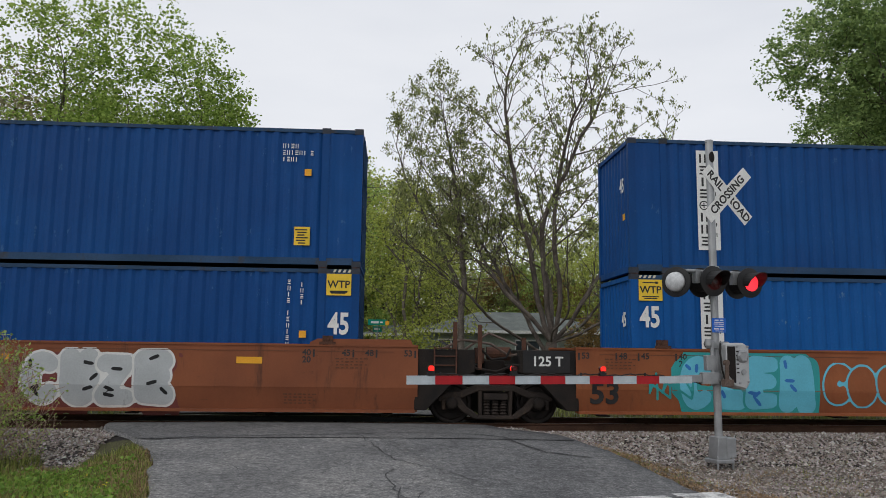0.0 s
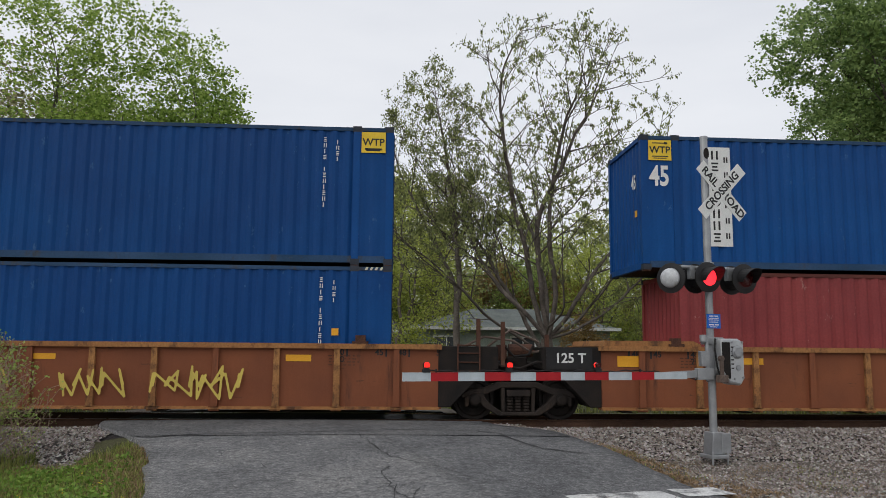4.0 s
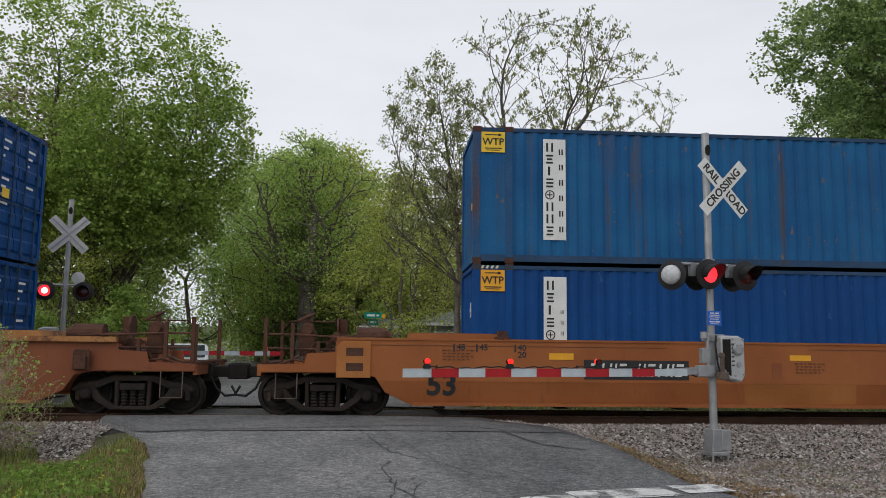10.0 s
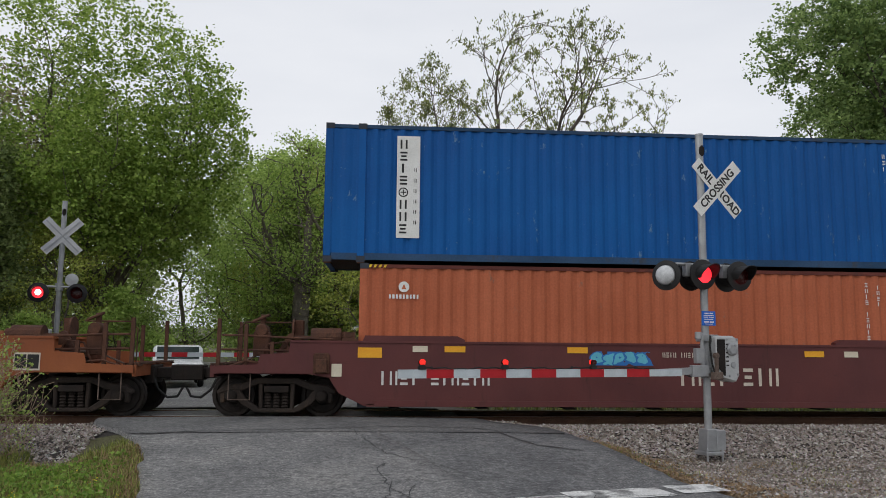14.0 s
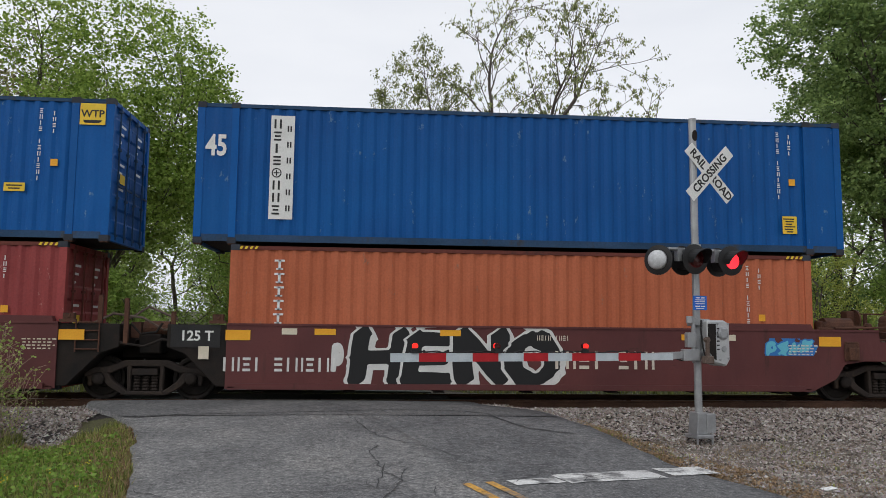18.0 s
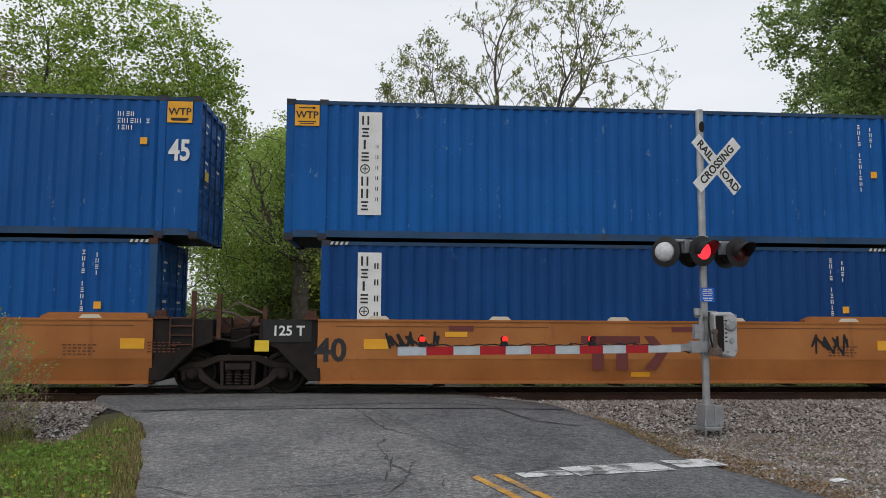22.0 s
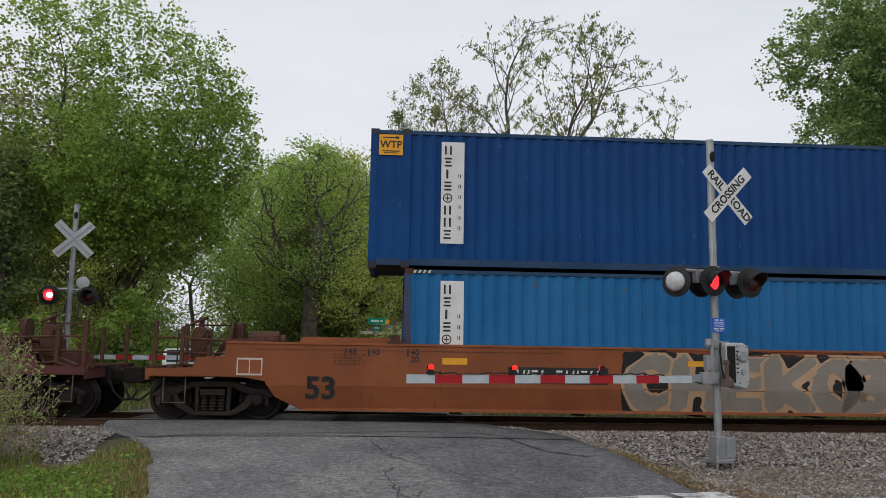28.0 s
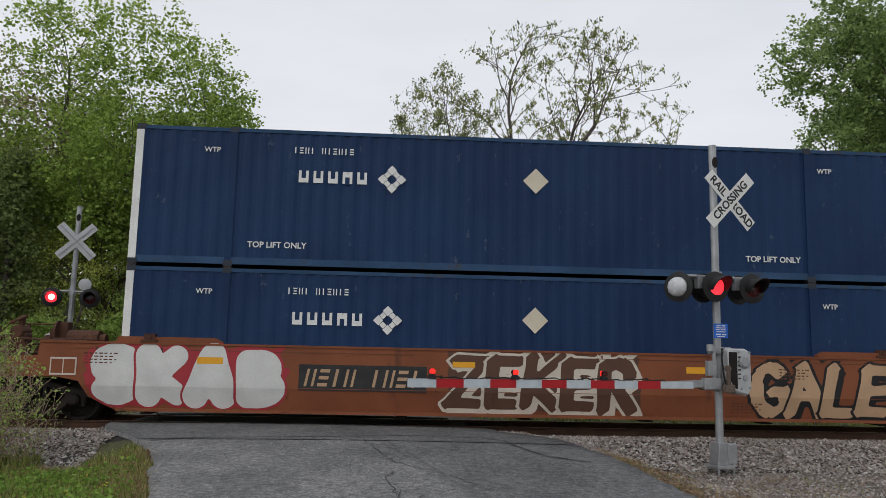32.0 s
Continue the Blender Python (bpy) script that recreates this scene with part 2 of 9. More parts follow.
RUST = (0.10, 0.045, 0.022)
M = {
    "blue": surface("blue_paint", (0.0018, 0.073, 0.268), (0.0035, 0.092, 0.315), 0.6, 0, 0.5, 25, 0.05, (0.03, 0.10, 0.22), 0.66, 0.1, 0.12, 0.06, 0.2, chips=(0.10, 0.19, 0.32), swell=0.5),
    "deep": surface("deep_blue_paint", (0.0013, 0.046, 0.182), (0.0022, 0.061, 0.222), 0.58, 0, 0.5, 25, 0.05, (0.010, 0.05, 0.14), 0.68, 0.1, 0.14, 0.06, 0.2, chips=(0.03, 0.10, 0.24), swell=0.5),
    "pale": surface("faded_blue_paint", (0.0122, 0.1269, 0.3184), (0.0220, 0.1610, 0.3788), 0.65, 0, 0.6, 25, 0.08, (0.11, 0.12, 0.13), 0.62, 0.06, 0.08, 0.06, 0.2, chips=(0.13, 0.10, 0.08), swell=0.5),
    "worn": surface("worn_blue_paint", (0.0066, 0.0825, 0.2255), (0.0132, 0.1155, 0.2750), 0.65, 0, 0.8, 25, 0.1, (0.085, 0.07, 0.062), 0.545, 0.05, 0.08, 0.06, 0.2, chips=(0.17, 0.12, 0.09), swell=0.5),
    "rust_post": surface("rust_eaten_blue_paint", (0.012, 0.065, 0.16), (0.025, 0.085, 0.19), 0.75, 0, 1.5, 30, 0.15, (0.085, 0.05, 0.038), 0.54, 0.14, 0.1, 0.15),
    "navy": surface("navy_paint", (0.0066, 0.0240, 0.0743), (0.0110, 0.0360, 0.0972), 0.6, 0, 0.5, 25, 0.05, (0.03, 0.045, 0.09), 0.68, 0.08, 0.06, 0.08, 0.2, chips=(0.06, 0.08, 0.12), swell=0.5),
    "rail_navy": surface("weathered_rail_paint", (0.018, 0.050, 0.105), (0.035, 0.075, 0.15), 0.7, 0, 0.8, 30, 0.1, (0.05, 0.05, 0.055), 0.55, 0.5, 0.1, 0.12, 0.2, chips=(0.08, 0.065, 0.055), scuff=(0.3, 0.3, 2.0)),
    "rail_rust": surface("weathered_red_rail_paint", (0.10, 0.030, 0.024), (0.16, 0.045, 0.034), 0.7, 0, 0.8, 30, 0.1, (0.06, 0.03, 0.025), 0.55, 0.5, 0.1, 0.12, 0.2),
    "red": surface("red_oxide_paint", (0.225, 0.036, 0.038), (0.285, 0.050, 0.048), 0.6, 0, 0.7, 25, 0.08, (0.30, 0.14, 0.12), 0.68, 0.08, 0.06, 0.1, chips=(0.40, 0.20, 0.17), swell=0.5),
    "orange": surface("orange_container_paint", (0.40, 0.105, 0.045), (0.46, 0.13, 0.06), 0.6, 0, 0.7, 25, 0.08, (0.28, 0.10, 0.05), 0.67, 0.1, 0.05, 0.1, chips=(0.30, 0.13, 0.08), swell=0.5),
    "well_rust": surface("weathered_orange_paint", (0.2115, 0.0622, 0.0235), (0.2835, 0.0907, 0.0328), 0.7, 0, 0.9, 30, 0.12, (0.14, 0.05, 0.025), 0.60, 0.14, 0.08, 0.05, chips=(0.16, 0.06, 0.03), scuff=(0.22, 0.22, 1.6), swell=0.5),
    "well_brown": surface("rusty_brown_paint", (0.1800, 0.0571, 0.0252), (0.2340, 0.0756, 0.0319), 0.72, 0, 0.9, 30, 0.12, (0.09, 0.035, 0.02), 0.58, 0.14, 0.05, 0.05, chips=(0.10, 0.04, 0.02), scuff=(0.22, 0.22, 1.6), swell=0.5),
    "well_yellow": surface("yellow_orange_paint", (0.300, 0.108, 0.0275), (0.385, 0.150, 0.042), 0.68, 0, 0.9, 30, 0.1, (0.22, 0.08, 0.03), 0.62, 0.14, 0.05, 0.05, chips=(0.26, 0.10, 0.04), scuff=(0.22, 0.22, 1.6), swell=0.5),
    "well_orange": surface("dull_orange_paint", (0.252, 0.079, 0.0225), (0.315, 0.106, 0.031), 0.68, 0, 0.9, 30, 0.1, (0.17, 0.06, 0.025), 0.60, 0.14, 0.05, 0.05, chips=(0.20, 0.07, 0.03), scuff=(0.22, 0.22, 1.6), swell=0.5),
    "well_maroon": surface("maroon_paint", (0.088, 0.026, 0.026), (0.115, 0.034, 0.032), 0.62, 0, 0.9, 30, 0.1, (0.055, 0.022, 0.018), 0.6, 0.14, 0.05, 0.05, chips=(0.06, 0.022, 0.018), scuff=(0.22, 0.22, 1.6), swell=0.5),
    "chord": surface("worn_chord_paint", (0.30, 0.13, 0.045), (0.36, 0.17, 0.06), 0.75, 0, 1.2, 30, 0.15, RUST, 0.5, 0.6, 0.05, 0.2),
    "grime": surface("grimy_steel", (0.009, 0.0075, 0.007), (0.022, 0.016, 0.013), 0.8, 0.1, 3, 50, 0.25, (0.042, 0.022, 0.014), 0.62, 1, 0.0, 0.3),
    "cast_steel": surface("dirty_casting_steel", (0.022, 0.030, 0.045), (0.055, 0.055, 0.062), 0.75, 0, 3, 40, 0.2, (0.09, 0.05, 0.035), 0.56, 0.6, 0.2, 0.12),
    "cast_rust": surface("dusty_cast_steel", (0.020, 0.015, 0.013), (0.040, 0.029, 0.023), 0.85, 0, 2.5, 40, 0.3, (0.07, 0.045, 0.03), 0.58, 0.6, 0.1, 0.25),
    "rusty": surface("rusted_steel", (0.060, 0.028, 0.020), (0.115, 0.052, 0.032), 0.85, 0.1, 3, 50, 0.3, (0.03, 0.018, 0.014), 0.56, 1, 0.0, 0.3),
    "black": surface("black_paint", (0.012, 0.012, 0.013), (0.022, 0.021, 0.021), 0.55, 0, 3, 60, 0.08, None),
    "wheel": surface("worn_wheel_steel", (0.016, 0.013, 0.012), (0.034, 0.027, 0.023), 0.6, 0.4, 4, 50, 0.15, None),
    "tread": surface("polished_steel", (0.35, 0.33, 0.31), (0.5, 0.48, 0.46), 0.3, 1, 4, 50, 0.05, None),
    "white": surface("white_paint", (0.66, 0.66, 0.64), (0.76, 0.76, 0.74), 0.6, 0, 2, 40, 0.05, (0.42, 0.40, 0.37), 0.66, 0.2, grit=0.08, chips=(0.5, 0.49, 0.46)),
    "yellow": surface("yellow_decal", (0.72, 0.48, 0.03), (0.80, 0.55, 0.05), 0.5, 0, 4, 40, 0.03, (0.5, 0.35, 0.08), 0.68, 0.5, grit=0.06),
    "amber": surface("amber_decal", (0.72, 0.33, 0.02), (0.80, 0.40, 0.03), 0.5, 0, 4, 40, 0.03, (0.45, 0.22, 0.05), 0.64, 0.5, grit=0.06),
    "ink": surface("black_ink", (0.02, 0.02, 0.022), (0.035, 0.035, 0.035), 0.6, 0, 4, 40, 0.0, grit=0.05),
    "print_brown": surface("faded_dark_print", (0.10, 0.04, 0.02), (0.14, 0.055, 0.028), 0.7, 0, 2, 40, 0.0, grit=0.1),
    "cream": surface("cream_paint", (0.58, 0.52, 0.40), (0.66, 0.60, 0.48), 0.65, 0, 2, 40, 0.05, (0.40, 0.30, 0.2), 0.64, 0.2, grit=0.06),
    "gear_steel": surface("dull_handrail_steel", (0.10, 0.07, 0.055), (0.17, 0.13, 0.11), 0.8, 0.2, 4, 50, 0.15),
    "silver": surface("galvanised_steel", (0.2880, 0.2952, 0.3024), (0.3744, 0.3816, 0.3888), 0.45, 0.6, 5, 60, 0.08, (0.30, 0.30, 0.29), 0.64, 0.3, grit=0.06),
    "aluminium": surface("aluminium_paint", (0.4250, 0.4335, 0.4420), (0.5100, 0.5185, 0.5185), 0.5, 0.3, 4, 60, 0.1, (0.36, 0.34, 0.31), 0.62, 0.3, grit=0.06),
    "red_sheet": surface("red_reflective", (0.36, 0.010, 0.016), (0.42, 0.014, 0.02), 0.4, 0, 6, 60, 0.0, grit=0.06),
    "grey_sheet": surface("white_reflective", (0.42, 0.47, 0.50), (0.50, 0.55, 0.58), 0.4, 0, 6, 60, 0.0, grit=0.06),
    "blue_sign": surface("blue_sign_face", (0.01, 0.11, 0.50), (0.015, 0.13, 0.56), 0.4, 0, 6, 60, 0.0, grit=0.06),
    "green_sign": surface("green_sign_face", (0.0, 0.22, 0.15), (0.0, 0.27, 0.18), 0.4, 0, 6, 60, 0.0, grit=0.06),
    "lens_dark": surface("dark_red_lens", (0.045, 0.006, 0.006), (0.06, 0.008, 0.008), 0.25, 0, 20, 80, 0.0),
    "lit": glow("lit_red_lens", (1.0, 0.03, 0.045), 1.5),
    "lit_core": glow("lit_lamp_core", (1.0, 0.62, 0.55), 5.0),
    "lit_small": glow("lit_red_lamp", (1.0, 0.02, 0.012), 0.9),
    "head": glow("lit_headlamp", (1.0, 0.93, 0.8), 6.0),
    "bulb": surface("frosted_lens", (0.45, 0.46, 0.47), (0.58, 0.59, 0.60), 0.35, 0, 15, 60, 0.1, grit=0.06),
    "asphalt": asphalt("old_asphalt", (0.09, 0.09, 0.092), (0.24, 0.238, 0.234), (0.42, 0.41, 0.39), (1.25, 1.23, 1.2)),
    "asphalt_lane": asphalt("lane_asphalt", (0.072, 0.073, 0.076), (0.185, 0.185, 0.186), (0.36, 0.355, 0.345), (1.2, 1.19, 1.17)),
    "asphalt_new": asphalt("patched_asphalt", (0.075, 0.075, 0.077), (0.165, 0.164, 0.162), (0.28, 0.275, 0.265), (1.3, 1.28, 1.25)),
    "crack": surface("crack_filler", (0.045, 0.045, 0.046), (0.065, 0.065, 0.065), 0.9, 0, 3, 60, 0.2),
    "road_white": surface("worn_road_white", (0.55, 0.55, 0.54), (0.68, 0.68, 0.66), 0.85, 0, 2.5, 45, 0.2, (0.15, 0.15, 0.15), 0.49, 1, 0, 0.25),
    "road_yellow": surface("worn_road_yellow", (0.52, 0.27, 0.05), (0.62, 0.35, 0.08), 0.85, 0, 2.5, 45, 0.2, (0.15, 0.145, 0.14), 0.49, 1, 0, 0.25),
    "soil": surface("soil_and_litter", (0.10, 0.085, 0.068), (0.18, 0.155, 0.13), 0.95, 0, 0.8, 30, 0.6, (0.16, 0.10, 0.05), 0.56, 1, 0, 0.45),
    "turf": surface("grassy_ground", (0.045, 0.055, 0.02), (0.085, 0.08, 0.038), 0.95, 0, 0.5, 26, 0.6, (0.12, 0.095, 0.055), 0.54, 1, 0, 0.45),
    # near-black: shade under the train and between stones is put into this colour
    "ballast_bed": surface("shaded_ballast_bed", (0.014, 0.012, 0.011), (0.036, 0.030, 0.027), 0.95, 0, 5, 18, 0.8, (0.015, 0.013, 0.012), 0.56, 1, 0, 0.5),
    "sleeper": surface("creosoted_timber", (0.026, 0.021, 0.018), (0.055, 0.043, 0.035), 0.9, 0, 2, 40, 0.4, None, vary=0.2),
    "rail": surface("rusted_rail", (0.085, 0.045, 0.03), (0.13, 0.07, 0.045), 0.8, 0.2, 3, 50, 0.2),
    "bark": surface("grey_brown_bark", (0.105, 0.088, 0.072), (0.19, 0.165, 0.14), 0.95, 0, 3, 25, 0.8, (0.07, 0.06, 0.05), 0.56, 0.25, 0, 0.35),
    "bark_mid": surface("brown_grey_bark", (0.08, 0.066, 0.055), (0.15, 0.126, 0.108), 0.95, 0, 3, 25, 0.8, None, grit=0.35),
    "bark_dark": surface("dark_bark", (0.055, 0.045, 0.038), (0.11, 0.09, 0.075), 0.95, 0, 3, 25, 0.8, None, grit=0.35),
    "siding": surface("grey_green_siding", (0.25, 0.29, 0.26), (0.30, 0.34, 0.305), 0.75, 0, 1, 30, 0.1),
    "shingle": surface("grey_green_shingles", (0.115, 0.13, 0.125), (0.17, 0.188, 0.18), 0.9, 0, 1.5, 22, 0.4, (0.12, 0.13, 0.125), 0.6, 1, 0.1, 0.3),
    "brick": surface("red_brick", (0.23, 0.075, 0.05), (0.31, 0.11, 0.075), 0.9, 0, 4, 30, 0.3, None, vary=0.15),
    "glass": surface("dark_window_glass", (0.03, 0.04, 0.045), (0.06, 0.07, 0.075), 0.08, 0, 2, 40, 0.0, spec=0.7),
    "trim": surface("white_trim", (0.66, 0.67, 0.66), (0.74, 0.75, 0.74), 0.6, 0, 2, 30, 0.05),
    "fence_wood": surface("weathered_fence_wood", (0.30, 0.27, 0.23), (0.42, 0.38, 0.33), 0.9, 0, 2, 30, 0.3, None, vary=0.15),
    "car_red": surface("red_car_paint", (0.30, 0.012, 0.02), (0.33, 0.015, 0.024), 0.25, 0.1, 2, 30, 0.0),
    "car_white": surface("white_car_paint", (0.68, 0.70, 0.72), (0.74, 0.75, 0.76), 0.25, 0, 2, 30, 0.0),
    "rubber": surface("rubber", (0.016, 0.016, 0.016), (0.028, 0.027, 0.026), 0.8, 0, 5, 40, 0.2),
    "leaf_l": foliage("fresh_green_leaves", (0.173, 0.274, 0.057), (0.500, 0.636, 0.186), 0.6),
    "leaf_t": foliage("tall_tree_leaves", (0.128, 0.212, 0.035), (0.450, 0.580, 0.138), 0.5),
    "leaf_m": foliage("spring_green_leaves", (0.206, 0.268, 0.095), (0.543, 0.627, 0.249), 0.6),
    "leaf_y": foliage("yellow_green_leaves", (0.241, 0.283, 0.052), (0.617, 0.668, 0.179), 0.6),
    "leaf_s": foliage("small_grey_green_leaves", (0.103, 0.120, 0.051), (0.386, 0.426, 0.162), 0.5),
    "leaf_d": foliage("dark_green_leaves", (0.112, 0.162, 0.054), (0.294, 0.356, 0.131), 0.5),
    "leaf_r": foliage("deep_green_leaves", (0.105, 0.176, 0.058), (0.385, 0.500, 0.180), 0.55),
    "leaf_b": foliage("olive_brown_leaves", (0.118, 0.118, 0.059), (0.416, 0.376, 0.195), 0.6),
    "leaf_o": foliage("bronze_leaves", (0.20, 0.12, 0.045), (0.38, 0.28, 0.12), 0.5),
    "blade": foliage("grass_blades", (0.085, 0.112, 0.026), (0.36, 0.385, 0.11), 0.4),
    "straw": foliage("dry_grass", (0.16, 0.10, 0.05), (0.38, 0.27, 0.14), 0.2),
    "clover": foliage("clover_leaves", (0.096, 0.192, 0.024), (0.264, 0.396, 0.072), 0.35),
    "needle": foliage("brown_needle_litter", (0.13, 0.085, 0.048), (0.36, 0.25, 0.15), 0.1),
    "twig": surface("reddish_twigs", (0.26, 0.18, 0.13), (0.40, 0.29, 0.22), 0.9, 0, 6, 40, 0.2),
    "petal": foliage("small_yellow_petals", (0.55, 0.42, 0.03), (0.72, 0.58, 0.06), 0.2),
}


# ---- building helpers ----
def box(bm, x0, x1, y0, y1, z0, z1):
    v = [bm.verts.new(p) for p in ((x0, y0, z0), (x1, y0, z0), (x1, y1, z0), (x0, y1, z0), (x0, y0, z1), (x1, y0, z1), (x1, y1, z1), (x0, y1, z1))]
    for f in ((0, 3, 2, 1), (4, 5, 6, 7), (0, 1, 5, 4), (1, 2, 6, 5), (2, 3, 7, 6), (3, 0, 4, 7)):
        bm.faces.new([v[i] for i in f])
    return v


def prism(bm, outline, y0, y1, place=lambda x, y, z: (x, y, z)):
    """An outline in x and z, drawn out along y."""
    a = [bm.verts.new(place(x, y0, z)) for x, z in outline]
    b = [bm.verts.new(place(x, y1, z)) for x, z in outline]
    bm.faces.new(a)
    bm.faces.new(b[::-1])
    for i in range(len(a)):
        j = (i + 1) % len(a)
        bm.faces.new((a[j], a[i], b[i], b[j]))


def tube(bm, p, q, r, sides=8, r2=None):
    p, q = Vector(p), Vector(q)
    r2 = r if r2 is None else r2
    turn = (q - p).to_track_quat("Z", "Y")
    rings = []
    for c, k in ((p, r), (q, r2)):
        rings.append([bm.verts.new(c + turn @ Vector((k * math.cos(a), k * math.sin(a), 0))) for a in (2 * math.pi * i / sides for i in range(sides))])
    for i in range(sides):
        j = (i + 1) % sides
        bm.faces.new((rings[0][i], rings[0][j], rings[1][j], rings[1][i]))
    bm.faces.new(rings[0][::-1])
    bm.faces.new(rings[1])


def pipe(bm, points, r, sides=6):
    """A bent tube in one piece."""
    pts = [Vector(p) for p in points]
    rings = []
    for i, p in enumerate(pts):
        d = (pts[min(i + 1, len(pts) - 1)] - pts[max(i - 1, 0)]).normalized()
        side = d.cross(Vector((0.3, 1, 0.2))).normalized()
        up = d.cross(side)
        rings.append([bm.verts.new(p + side * (r * math.cos(a)) + up * (r * math.sin(a))) for a in (2 * math.pi * k / sides for k in range(sides))])
    for a, b in zip(rings, rings[1:]):
        for i in range(sides):
            j = (i + 1) % sides
            bm.faces.new((a[i], a[j], b[j], b[i]))
    bm.faces.new(rings[0][::-1])
    bm.faces.new(rings[-1])


def lathe(bm, profile, place, sides=20):
    """Rings of (radius, along), turned about an axis; place maps (x, y, along) into the thing."""
    rings = [[bm.verts.new(place(r * math.cos(2 * math.pi * i / sides), r * math.sin(2 * math.pi * i / sides), h)) for i in range(sides)] for r, h in profile]
    for a, b in zip(rings, rings[1:]):
        for i in range(sides):
            j = (i + 1) % sides
            bm.faces.new((a[i], a[j], b[j], b[i]))
    bm.faces.new(rings[0][::-1])
    bm.faces.new(rings[-1])


def sealed(bm, name):
    bmesh.ops.recalc_face_normals(bm, faces=bm.faces)
    me = bpy.data.meshes.new(name)
    bm.to_mesh(me)
    bm.free()
    return me


def soft_edges(bm, width=0.01, segments=1):
    bmesh.ops.remove_doubles(bm, verts=bm.verts, dist=0.0005)
    edges = [e for e in bm.edges if len(e.link_faces) == 2 and e.calc_face_angle(0) > 0.6]
    bmesh.ops.bevel(bm, geom=edges, offset=width, segments=segments, affect="EDGES", clamp_overlap=True)


def smooth(me):
    me.polygons.foreach_set("use_smooth", [True] * len(me.polygons))
    return me


STORE = {}


def kept(key, make):
    """A mesh made once for each key."""
    if key not in STORE:
        STORE[key] = make()
    return STORE[key]


def shape(key, draw, material, bevel=0.0, round_=False):
    """A shared mesh with its material: draw(bm) fills it the first time."""
    def make():
        bm = bmesh.new()
        draw(bm)
        if bevel:
            soft_edges(bm, bevel)
        me = sealed(bm, str(key[0]) if isinstance(key, tuple) else key)
        me.materials.append(M[material])
        return smooth(me) if round_ else me
    return kept((key, material), make)


# joined writing and marks, too small to pick apart
JOINED = {"small_print", "serial_marks", "door_mark", "strokes", "accent", "notice_print", "word_mark", "word_gap", "diamond_mark", "column_marks", "small_marks", "vent_slot", "corner_stripes", "stencil", "name_bar", "inscription", "serial", "cloud"}


def part(name, data, material, parent, label="", at=None):
    """One mesh object under a thing or a part: data is a mesh, or a bmesh that takes the material."""
    if isinstance(data, bmesh.types.BMesh):
        data = sealed(data, name)
        data.materials.append(M[material])
    ob = new(name, data)
    ob.parent = parent
    if at is not None:
        ob.matrix_basis = at
    return tagged(ob, label, kind="stuff" if name in JOINED else "")


def thing(name, label, category, at=None, group="", kind=""):
    ob = new(name)
    ob.empty_display_size = 0.3
    if at is not None:
        ob.matrix_basis = at
    return tagged(ob, label, category, group, kind)


def lettering(text, size, material, bold=0.0, thick=0.002, narrow=1.0):
    """Flat letters, centred, in x and z, facing -y."""
    def make():
        cu = bpy.data.curves.new("lettering", "FONT")
        cu.body, cu.size, cu.align_x, cu.align_y, cu.offset, cu.extrude = text, size, "CENTER", "CENTER", bold, thick
        cu.resolution_u = 3
        ob = new("lettering", cu)
        me = bpy.data.meshes.new_from_object(ob.evaluated_get(bpy.context.evaluated_depsgraph_get()))
        bpy.data.objects.remove(ob)
        bpy.data.curves.remove(cu)
        me.transform(Matrix.Rotation(math.pi / 2, 4, "X") @ Matrix.Diagonal((narrow, 1, 1, 1)))
        me.materials.clear()
        me.materials.append(M[material])
        return me
    return kept(("text", text, size, material, bold, narrow), make)

# ---- ground, track and road ----
ROAD_A = radians(15.5)          # the road leans this far to the left of straight across the track
RX, RY = 0.95, 8.5              # a point on its centre line


def road_height(y):
    """The road rises to the rails and falls away beyond them."""
    if y < 14.7:
        k = min(1, max(0, (y - 8.5) / 6.2))
        return -0.20 + 0.19 * k * k * (3 - 2 * k)
    k = min(1, max(0, (y - 19.6) / 9))
    return -0.01 - 0.10 * k * k * (3 - 2 * k) + max(0, y - 40) * 0.004


def shoulder(y):
    """The road spreads to the left where it meets the rails."""
    return 1.0 * math.exp(-((y - 15.4) / 1.9) ** 2) if 10 < y < 26 else 0.0


def bed_height(x, y):
    """The ground: a low bed under the track, a shallow swale before it, gentle swells beyond."""
    d = abs(y - TRACK)
    if y < TRACK:
        z = -0.20 if d < 1.25 else -0.20 + 0.09 * min(1, (d - 1.25) / 0.25) if d < 2.1 else -0.11 - 0.30 * min(1, (d - 2.1) / 2.0)
        if y < 11.5:
            z += 0.16 * min(1, (11.5 - y) / 4)
    else:
        z = -0.16 if d < 2.4 else -0.16 - 0.12 * min(1, (d - 2.4) / 1.6)
        z += 0.25 * min(1, max(0, y - 24) / 20)
        z += 0.02 * max(0, y - 45)
    z += 0.03 * noise.noise((x * 0.4, y * 0.4, 0)) + 0.015 * noise.noise((x * 1.7, y * 1.7, 3))
    mid = RX - (y - RY) * math.tan(ROAD_A)
    near = max(0.0, max(mid - 3.48 - shoulder(y) - x, x - mid - 3.6))
    k = min(1.0, near / 1.3)
    k = k * k * (3 - 2 * k)
    if abs(y - TRACK) < 2.3:
        k = 0.0 if near <= 0.05 else 1.0
    return z * k + (road_height(y) - 0.06) * (1 - k)


def line_of(a, b, n):
    return [a + (b - a) * i / n for i in range(n + 1)]


